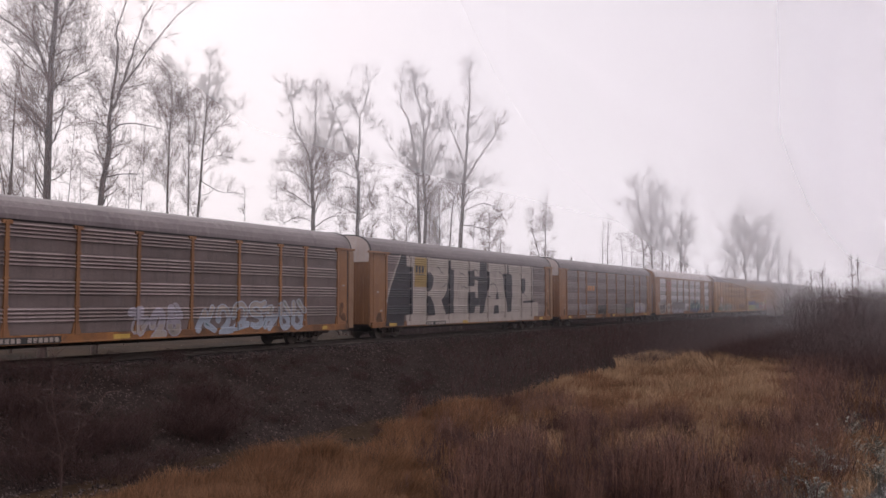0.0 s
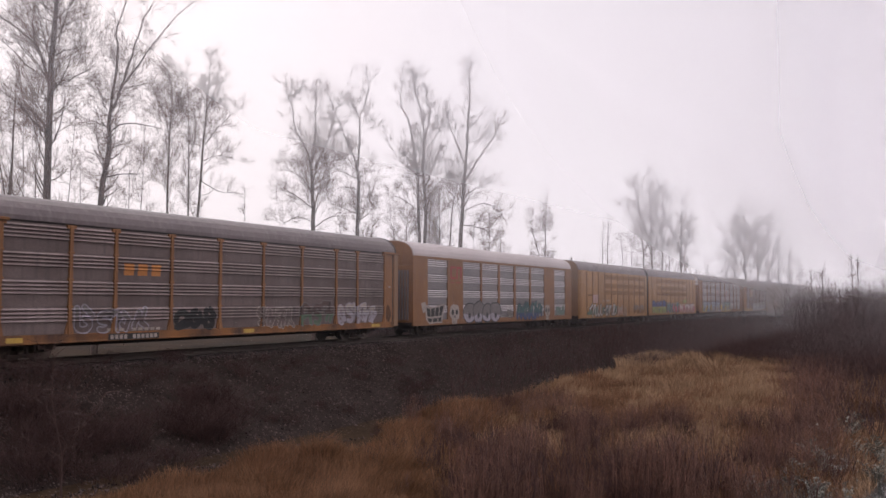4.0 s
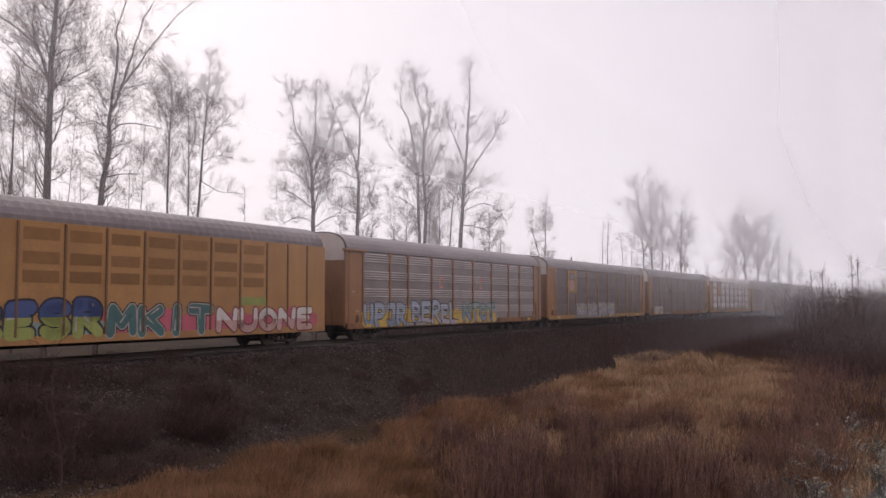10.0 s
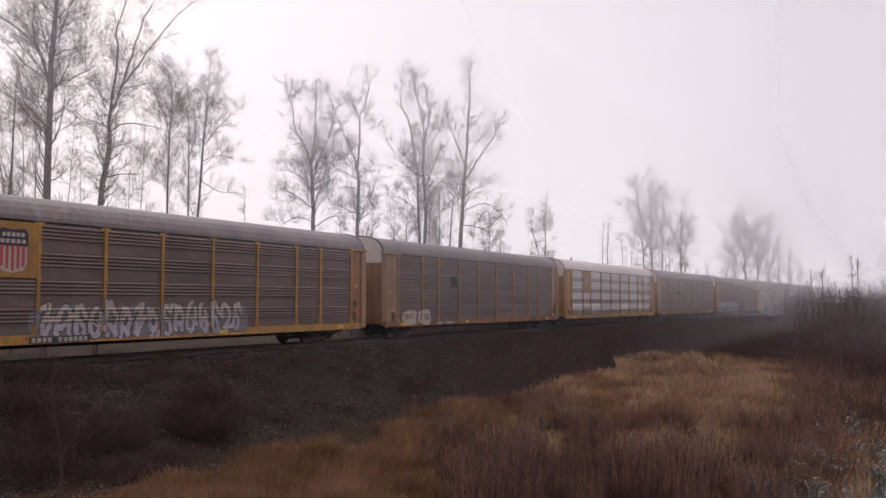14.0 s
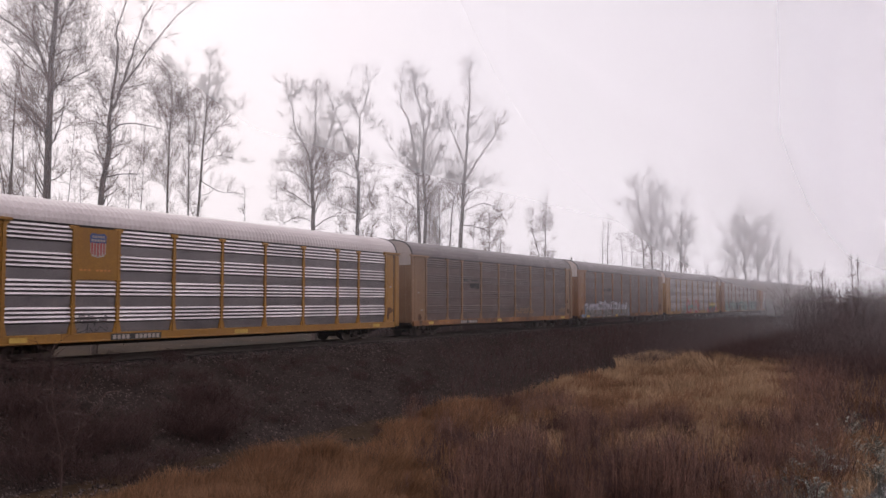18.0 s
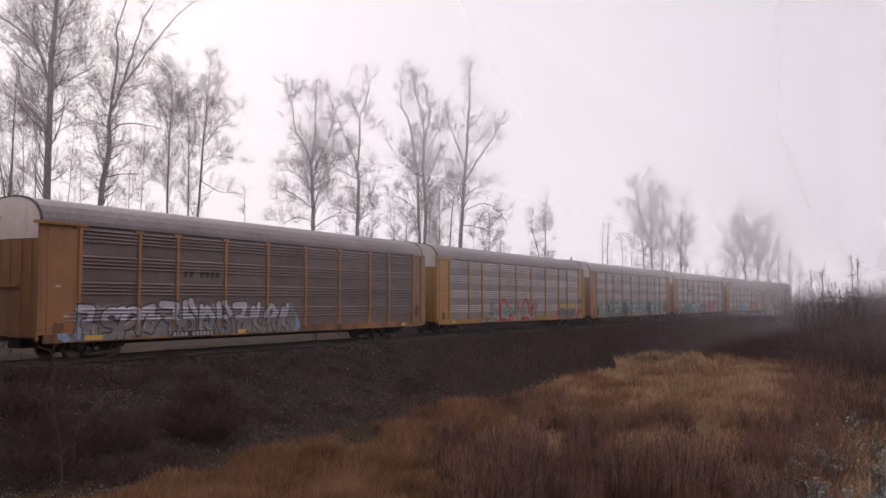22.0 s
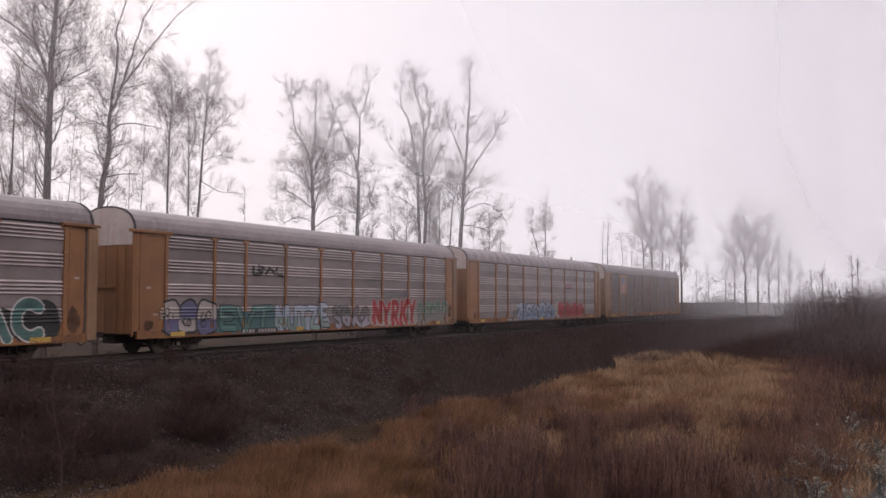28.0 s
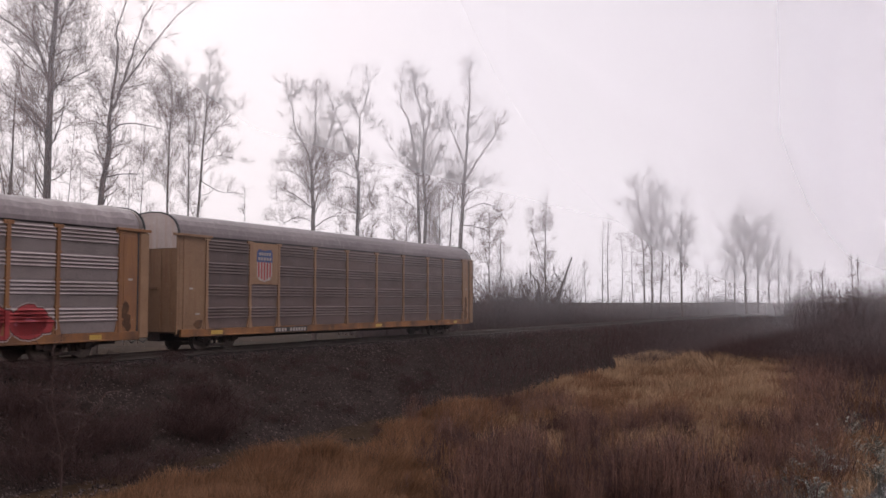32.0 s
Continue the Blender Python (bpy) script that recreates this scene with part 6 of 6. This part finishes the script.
    for x, z in ((10.6, 4.3), (11.0, 3.1), (12.9, 4.35), (15.4, 3.3), (16.9, 4.2), (7.6, 4.2), (8.3, 3.0), (19.9, 4.2), (21.0, 3.0), (8.2, 1.8), (14.9, 2.5)):  # crack lines in the white
        for _ in range(6):
            nx, nz = x + rng.uniform(0.05, 0.3), z + rng.uniform(-0.22, 0.14)
            shape(bm, [(x, z), (nx, nz), (nx, nz + 0.05), (x, z + 0.05)])
            x, z = nx, nz
    lay(bm, c, L, "graffiti", "paint_black", std, 0.012)
    out.append((c, 57.86, L))

    c = standard_car("grimy grey autorack with orange posts and faded graffiti", "grey_panel", "orange", "orange", "roof_grey")
    tag(c, L, std, 4.7, 8.3, 0.98, 1.85, ("paint_grey", "grey_panel"), "paint_lilac", 4, 5, "paint_grey")
    tag(c, L, std, 9.6, 12.0, 0.95, 1.8, ("paint_black", "joint"), "paint_black", 3, 6)
    tag(c, L, std, 14.6, 17.4, 0.9, 1.9, ("grey_panel",), "paint_white", 4, 7, "paint_white", 0.05)
    tag(c, L, std, 17.9, 20.6, 1.0, 2.1, ("brown_panel", "paint_green"), "paint_grey", 3, 8)
    tag(c, L, std, 21.0, 24.8, 0.98, 1.95, ("paint_white", "paint_lilac"), "paint_lilac", 4, 9, "grey_panel", rough=0.3)
    bars(c, L, std, 6.95, 9.0, 3.1, 3.55, 3, "paint_orange", "emblem", 0.006)
    bars(c, L, std, 6.2, 8.9, 0.99, 1.1, 9, "paint_white", "stencil", 0.02)
    out.append((c, 86.45, L))

    c = slatted_car()
    bm = bmesh.new()
    for pts in (((1.45, 1.95), (2.3, 1.75), (4.0, 2.0), (3.75, 1.2), (3.6, 0.75), (2.9, 0.78), (2.0, 0.7), (1.55, 1.0)), ((0.95, 2.0), (1.5, 2.1), (1.55, 1.5), (1.2, 1.4))):
        shape(bm, pts)
    lay(bm, c, L, "graffiti", "paint_white", flat, 0.006)
    bm = bmesh.new()
    for pts in (((1.6, 1.75), (2.1, 1.62), (2.1, 1.15), (1.75, 1.2)), ((2.2, 1.65), (2.65, 1.72), (2.6, 1.2), (2.2, 1.15)), ((2.75, 1.72), (3.2, 1.75), (3.1, 1.2), (2.7, 1.2)), ((3.3, 1.78), (3.8, 1.85), (3.55, 1.25), (3.2, 1.2)),
                ((1.75, 1.08), (2.3, 1.05), (2.25, 0.82), (1.9, 0.85)), ((2.4, 1.05), (3.0, 1.08), (2.95, 0.86), (2.4, 0.82)), ((3.1, 1.08), (3.5, 1.12), (3.45, 0.85), (3.1, 0.86))):
        shape(bm, pts)
    lay(bm, c, L, "graffiti", "paint_black", flat, 0.010)
    bm = bmesh.new()
    for cx in (5.3, 21.2):
        k = 1.0 if cx < 10 else 0.85
        shape(bm, blob(random.Random(12), cx, 1.42, 1.3 * k, 1.0 * k, 18, 0.08))
        shape(bm, [(cx - 0.4 * k, 1.1), (cx + 0.35 * k, 1.1), (cx + 0.3 * k, 0.62), (cx - 0.35 * k, 0.62)])
    lay(bm, c, L, "graffiti", "paint_white", flat, 0.006, "white cartoon skull shape")
    bm = bmesh.new()
    for cx in (5.3, 21.2):
        for dx, dz, w, h in ((-0.28, 0, 0.36, 0.36), (0.28, 0, 0.36, 0.36), (0.02, -0.28, 0.14, 0.2), (-0.15, -0.6, 0.05, 0.3), (0.12, -0.6, 0.05, 0.3)):
            shape(bm, blob(random.Random(3), cx + dx, 1.42 + dz, w, h, 10, 0.05, 2))
    lay(bm, c, L, "graffiti", "paint_black", flat, 0.010)
    for a, b, z0, z1, seed in ((6.6, 8.2, 0.7, 2.0, 1), (8.0, 9.5, 0.7, 2.1, 2), (9.4, 10.8, 0.7, 1.95, 3), (10.6, 12.3, 0.7, 2.05, 4)):
        rng = random.Random(seed)
        bm = bmesh.new()
        pts = blob(rng, (a + b) / 2, (z0 + z1) / 2, b - a, z1 - z0, 18, 0.10, 2.3)
        shape(bm, grown(pts, 0.08), 0.002 * seed)
        lay(bm, c, L, "graffiti", "paint_black", flat, 0.005)
        bm = bmesh.new()
        shape(bm, pts, 0.002 * seed)
        lay(bm, c, L, "graffiti", "paint_grey", flat, 0.006)
        bm = bmesh.new()
        shape(bm, [(x, min(z, 1.2 + 0.1 * math.sin(3 * x))) for x, z in pts], 0.002 * seed)
        lay(bm, c, L, "graffiti", "paint_lilac", flat, 0.007)
        bm = bmesh.new()
        shape(bm, blob(rng, (a + b) / 2, 1.15, 0.35, 0.4, 10, 0.1, 2), 0.002 * seed)
        lay(bm, c, L, "graffiti", "paint_black", flat, 0.008)
    bars(c, L, flat, 8.2, 11.6, 0.66, 0.76, 11, "paint_black", "stencil", 0.012)
    tag(c, L, flat, 13.5, 14.4, 0.95, 1.45, ("paint_white",), "paint_black", 2, 14)
    tag(c, L, flat, 15.2, 20.0, 0.72, 2.0, ("paint_teal", "paint_blue"), "paint_navy", 5, 15, "paint_pale_teal", rough=0.3)
    tag(c, L, flat, 23.0, 25.0, 1.0, 1.7, ("paint_pale_teal",), "paint_green", 3, 16, "paint_green", 0.04)
    out.append((c, 115.2, L))

    k = 20.84
    c = vented_car(k, (2.03, 3.56, 5.11, 6.97, 8.84, 10.66, 12.54, 14.33, 16.2, 18.04, 19.95), "tan smooth-sided articulated autorack with vents and white script graffiti", 1)
    for a, b, seed in ((2.3, 3.6, 1), (4.0, 4.9, 2), (6.3, 7.7, 3), (9.6, 10.7, 4)):  # green and rusty spray behind the writing
        cloud(c, k, flat, a, b, 0.7, 1.2 + 0.2 * seed, "paint_green", seed)
    script(c, k, flat, (((2.75, 1.42), (3.1, 1.58), (3.55, 1.8), (3.6, 1.3), (3.5, 0.74)), ((3.55, 1.1), (3.9, 1.6), (4.25, 1.75), (4.25, 1.2), (4.4, 0.84), (4.75, 0.95)),
                        ((5.05, 1.72), (4.9, 1.2), (5.1, 0.84), (5.45, 1.0), (5.75, 1.75)), ((5.75, 1.75), (5.65, 1.1), (5.95, 0.84), (6.3, 1.05)), ((6.72, 1.3), (6.8, 1.32)),
                        ((7.55, 1.75), (7.15, 1.3), (7.3, 0.86), (7.7, 1.0), (7.8, 1.5), (7.5, 1.78)), ((8.2, 1.7), (8.2, 1.2), (8.1, 0.8)), ((8.2, 1.2), (8.5, 1.62), (8.75, 1.6), (8.75, 1.1), (8.95, 0.86), (9.2, 1.0)),
                        ((9.3, 1.2), (9.75, 1.45), (9.75, 1.75), (9.4, 1.65), (9.25, 1.2), (9.5, 0.86), (10.0, 1.0), (10.35, 1.35))), "paint_chalk", "paint_black", 0.12, 0.08)
    tag(c, k, flat, 10.5, 12.4, 0.75, 1.7, ("paint_white", "paint_rose"), "tan", 3, 22, "tan_vent", 0.02)
    for x in (12.7, 13.3):
        script(c, k, flat, (((x, 1.5), (x - 0.16, 1.3), (x, 1.15), (x + 0.16, 1.32), (x, 1.5)), ((x, 1.15), (x - 0.2, 0.9), (x, 0.72), (x + 0.2, 0.92), (x, 1.15))), "paint_white", "tan_vent", 0.06, 0.03)
    tag(c, k, flat, 15.9, 19.6, 0.8, 1.8, ("paint_grey", "tan_vent"), "tan_vent", 4, 23, "paint_lilac", 0.05)
    field(c, k, flat, 3.65, 5.0, 2.0, 2.75, "paint_rose", "paint_patch", 0.004)
    bars(c, k, flat, 6.3, 8.4, 2.12, 2.25, 9, "paint_white", "number_bars", 0.004)
    field(c, k, flat, 2.4, 3.5, 2.6, 2.8, "tan_vent", "paint_patch", 0.004)
    out.append((c, 143.67, k))

    k = 20.67
    c = vented_car(k, (1.14, 3.1, 4.99, 6.82, 8.65, 10.48, 12.35, 14.21, 16.04, 17.58, 19.09), "tan smooth-sided articulated autorack with colourful graffiti", 0)
    cloud(c, k, flat, 1.2, 6.9, 0.64, 1.5, "paint_pale_teal", 24)
    lettering(c, k, flat, "RESR", 1.2, 6.7, 0.72, 2.15, "paint_blue", "paint_lime", "paint_navy", "paint_white", 0.17, 0.08, 25, 0.1, 0.58)
    cloud(c, k, flat, 6.4, 13.0, 0.66, 1.8, "paint_pink", 26)
    lettering(c, k, flat, "MKIT", 6.9, 12.5, 0.70, 2.0, "paint_teal", "paint_teal", "paint_black", "paint_white", 0.16, 0.1, 27, 0.06, 0.5, 0.0, "paint_white")
    cloud(c, k, flat, 12.4, 19.8, 0.68, 1.85, "paint_pink", 28)
    lettering(c, k, flat, "NUONE", 12.7, 19.6, 0.74, 1.85, "paint_chalk", "paint_rose", "paint_navy", None, 0.15, 0.06, 29, 0.05, 0.5, 0.003, "paint_red")
    field(c, k, flat, 14.3, 16.0, 1.95, 2.3, "paint_lime", "paint_patch", 0.003)
    out.append((c, 165.2, k))

    c = standard_car("silver corrugated autorack with pale blue graffiti letters", "silver_panel", "orange", "orange", "roof_mid")
    cloud(c, L, std, 1.7, 18.6, 0.68, 1.7, "paint_yellow", 30)
    lettering(c, L, std, "UPJR", 1.75, 6.3, 0.68, 2.05, "paint_ice", "paint_sky", "paint_navy", "paint_white", 0.13, 0.06, 31, 0.06, 0.35, 0.004)
    lettering(c, L, std, "BEREL", 6.9, 12.9, 0.72, 2.1, "paint_ice", "paint_lilac", "paint_black", "paint_white", 0.12, 0.07, 32, 0.12, 0.4, 0.004)
    lettering(c, L, std, "NTOT", 13.6, 18.5, 0.74, 2.0, "paint_pale_teal", "paint_sky", "paint_teal", "paint_white", 0.13, 0.07, 33, 0.08, 0.5, 0.004, "paint_navy")
    for x in (10.45, 16.15):
        bars(c, L, std, x, x + 0.6, 2.95, 3.65, 1, "paint_salmon", "paint_patch", 0.004)
        bars(c, L, std, x + 0.1, x + 0.5, 3.05, 3.5, 1, "silver_panel", "paint_patch", 0.007)
    out.append((c, 187.58, L))

    c = standard_car("weathered brown-grey autorack with yellow posts and shield emblem", "brown_panel", "yellow", "brown_paint", "roof_grey", logo="yellow", sheet="brown_paint")
    shield(c, L, 4.98, 6.05, 3.05, 4.55, "paint_navy")
    tag(c, L, std, 6.6, 17.0, 0.72, 2.05, ("paint_white", "paint_lilac"), "paint_black", 14, 33, "paint_black", 0.05, "paint_grey", rough=0.5)
    out.append((c, 215.96, L))

    c = standard_car("brown-grey autorack with buff posts and a small white tag", "brown_panel", "buff", "orange", "roof_grey")
    tag(c, L, std, 2.3, 3.9, 0.72, 1.6, ("paint_white",), "paint_rose", 1, 34, "brown_panel", 0.03, rough=0.08)
    tag(c, L, std, 4.1, 5.6, 0.72, 1.6, ("paint_white",), "paint_rose", 1, 35, "brown_panel", 0.03, rough=0.08)
    tag(c, L, std, 8.2, 9.2, 3.0, 3.6, ("joint",), "joint", 2, 36)
    out.append((c, 244.62, L))

    c = standard_car("clean silver autorack with bright yellow-orange posts and white roof", "bright_panel", "orange_clean", "orange_clean", "roof_white", 0.24, 0.016, logo="orange_clean")
    shield(c, L, 5.2, 5.9, 3.7, 4.6)
    bars(c, L, lambda x, z: 0.065, 4.75, 6.2, 3.2, 3.27, 8, "paint_orange", "stencil", 0.004)
    tag(c, L, std, 4.7, 6.1, 1.0, 1.6, ("bright_panel",), "paint_black", 3, 37, "paint_black", 0.03)
    out.append((c, 273.07, L))

    c = standard_car("dull brown-grey autorack with buff posts and few tags", "brown_panel", "buff", "buff", "roof_grey")
    bars(c, L, std, 6.8, 9.0, 3.45, 3.6, 6, "joint", "stencil")
    tag(c, L, std, 7.7, 9.1, 2.95, 3.3, ("joint",), "joint", 2, 38)
    tag(c, L, std, 15.2, 18.5, 0.92, 1.6, ("buff", "brown_panel"), "buff", 4, 39, "brown_panel", 0.03, rough=0.3)
    tag(c, L, std, 24.0, 25.5, 0.98, 1.6, ("buff", "brown_panel"), "buff", 2, 40, "brown_panel", 0.03, rough=0.3)
    out.append((c, 301.53, L))

    c = standard_car("brown-grey autorack with orange posts and long grey graffiti", "brown_panel", "orange", "orange", "roof_grey")
    cloud(c, L, std, 1.0, 2.4, 0.68, 1.5, "paint_sky", 40)
    cloud(c, L, std, 12.8, 14.6, 0.7, 1.6, "paint_sky", 41)
    tag(c, L, std, 1.6, 14.0, 0.68, 2.05, ("paint_lilac", "paint_grey"), "paint_black", 12, 41, "paint_white", 0.08, "paint_grey", 0.2)
    bars(c, L, std, 6.9, 9.1, 3.1, 3.35, 7, "joint", "stencil")
    out.append((c, 330.07, L))

    c = standard_car("bright silver autorack with yellow-orange posts and red graffiti", "silver_panel", "orange_clean", "orange_clean", "roof_grey")
    cloud(c, L, std, 8.4, 15.2, 0.7, 1.75, "paint_pale_teal", 41)
    tag(c, L, std, 8.2, 15.6, 0.68, 1.7, ("paint_jade", "paint_rose"), "paint_pale_teal", 7, 42, "paint_black", 0.03, rough=0.35)
    script(c, L, std, (arc(10.0, 1.45, 0.75, 0.8, 20, 300, 7), arc(14.0, 1.5, 0.6, 0.75, -10, 250, 7), [(12.3, 2.3), (12.6, 1.6), (12.2, 0.9)], [(10.9, 0.75), (11.3, 1.2), (11.7, 0.75)], [(9.2, 0.72), (9.9, 0.8), (10.6, 0.72)],
                       [(15.0, 1.6), (15.6, 1.85), (15.1, 1.2), (15.3, 0.8)], [(13.2, 0.75), (13.8, 0.9), (14.6, 0.75)]), "paint_red", "paint_rose", 0.17, 0.05)
    for x in (8.0, 15.9):
        script(c, L, std, (arc(x, 1.75, 0.22, 0.25, 0, 360, 6), [(x - 0.2, 1.3), (x + 0.2, 1.2), (x - 0.1, 0.9)]), "paint_black", "paint_pale_teal", 0.06, 0.03)
    cloud(c, L, std, 20.2, 25.4, 0.68, 1.45, "paint_pink", 43)
    lettering(c, L, std, "6251", 20.6, 25.0, 0.70, 1.45, "paint_teal", "paint_grey", "paint_navy", None, 0.14, 0.06, 44, 0.1)
    lettering(c, L, std, "4854", 21.2, 24.7, 1.35, 2.0, "paint_yellow", "paint_lime", "paint_black", None, 0.16, 0.05, 46, 0.1, 0.4)
    out.append((c, 358.52, L))

    c = standard_car("silver autorack with pale teal outlined graffiti letters", "silver_panel", "orange", "orange", "roof_mid")
    for a, b, seed in ((2.3, 3.2, 1), (5.0, 6.4, 2), (9.0, 11.2, 3), (14.4, 16.0, 4), (18.0, 19.6, 5), (22.0, 25.3, 6)):
        cloud(c, L, std, a, b, 0.8, 2.2, "paint_black", seed)
    lettering(c, L, std, "GLYPH YERBA GUAC", 2.5, 24.9, 0.70, 2.2, "paint_jade", "paint_jade", "paint_chalk", None, 0.13, 0.055, 45, 0.05, 0.5, 0.004)
    out.append((c, 387.08, L))

    c = standard_car("silver-grey autorack with orange posts and a row of graffiti", "silver_panel", "orange", "orange", "roof_mid")
    tag(c, L, std, 1.5, 4.6, 0.70, 2.15, ("paint_white", "paint_violet"), "paint_black", 3, 46, "paint_black", 0.10, rough=0.1)
    cloud(c, L, std, 4.5, 8.6, 0.72, 1.95, "paint_teal", 47)
    lettering(c, L, std, "EVT", 4.8, 8.4, 0.8, 1.95, "paint_jade", "paint_jade", "paint_black", "paint_pale_teal", 0.12, 0.05, 47, 0.12)
    cloud(c, L, std, 8.6, 12.8, 0.72, 1.5, "paint_ice", 48)
    lettering(c, L, std, "NUTZE", 8.6, 12.9, 0.76, 1.95, "paint_ice", "paint_pale_teal", "paint_navy", "paint_white", 0.12, 0.045, 48, 0.12)
    lettering(c, L, std, "6812", 13.2, 16.7, 0.75, 1.9, "paint_grey", "paint_lilac", "paint_black", "paint_white", 0.12, 0.05, 49, 0.12)
    cloud(c, L, std, 16.9, 21.8, 0.74, 1.7, "paint_white", 50)
    lettering(c, L, std, "NYRKY", 17.0, 21.8, 0.75, 2.25, "paint_red", "paint_red", "paint_white", None, 0.11, 0.06, 50, 0.12)
    tag(c, L, std, 22.0, 25.8, 0.78, 2.1, ("paint_green", "silver_panel"), "paint_pale_teal", 4, 51, "paint_green", rough=0.35)
    tag(c, L, std, 6.8, 9.1, 3.25, 3.75, ("joint",), "joint", 2, 52, "silver_panel", 0.03)
    field(c, L, std, 18.2, 20.8, 2.35, 2.75, "bright_panel", "paint_patch")
    out.append((c, 415.72, L))

    c = standard_car("silver autorack with ribbed roof and blue and red graffiti", "silver_panel", "orange", "orange", "roof_mid", 1.2, 0.03)
    cloud(c, L, std, 8.3, 15.6, 0.70, 1.95, "paint_sky", 53)
    lettering(c, L, std, "36828", 8.3, 15.3, 0.72, 2.05, "paint_ice", "paint_sky", "paint_navy", "paint_white", 0.12, 0.06, 53, 0.12)
    tag(c, L, std, 7.5, 8.5, 0.8, 1.5, ("paint_grey",), "paint_black", 2, 55, "paint_white", 0.03, rough=0.3)
    cloud(c, L, std, 16.0, 17.4, 0.74, 2.05, "paint_white", 56)
    lettering(c, L, std, "5848", 16.4, 22.6, 0.75, 2.05, "paint_red", "paint_red", "paint_white", "paint_pink", 0.24, 0.07, 54, 0.08, 0.5, 0.004, "paint_maroon")
    bars(c, L, std, 18.1, 20.5, 3.4, 3.5, 1, "paint_red", "stencil")
    bars(c, L, std, 18.1, 20.5, 3.2, 3.28, 1, "paint_black", "stencil")
    out.append((c, 444.23, L))

    c = standard_car("last autorack, brown-grey with buff posts and shield emblem", "brown_panel", "buff", "buff", "roof_grey", logo="buff")
    shield(c, L, 4.95, 6.0, 3.0, 4.5)
    out.append((c, 472.72, L))
    return out


TRAIN = build_train()


def motions():
    """The train runs past at an even speed; its wheels roll."""
    for car, front, length in TRAIN:
        rows = []
        for i in range(17):
            t = 2.0 * i
            p, a = track_at(front + length / 2 - run(t))
            rows.append((t, pose(p.x, p.y, 0, 0, 0, a)))
        walk(car, rows)
    first, turn = WHEELS[0], []
    for i in range(961):
        t = i / FPS
        turn.append((t, pose(0, 0, 0, 0, -math.degrees((run(t) - run(0)) / 0.457), 0)))
    walk(first, turn)
    for w in WHEELS[1:]:
        w.rotation_mode = "QUATERNION"
        w.animation_data_create().action = first.animation_data.action
        w.animation_data.action_slot = first.animation_data.action_slot


motions()
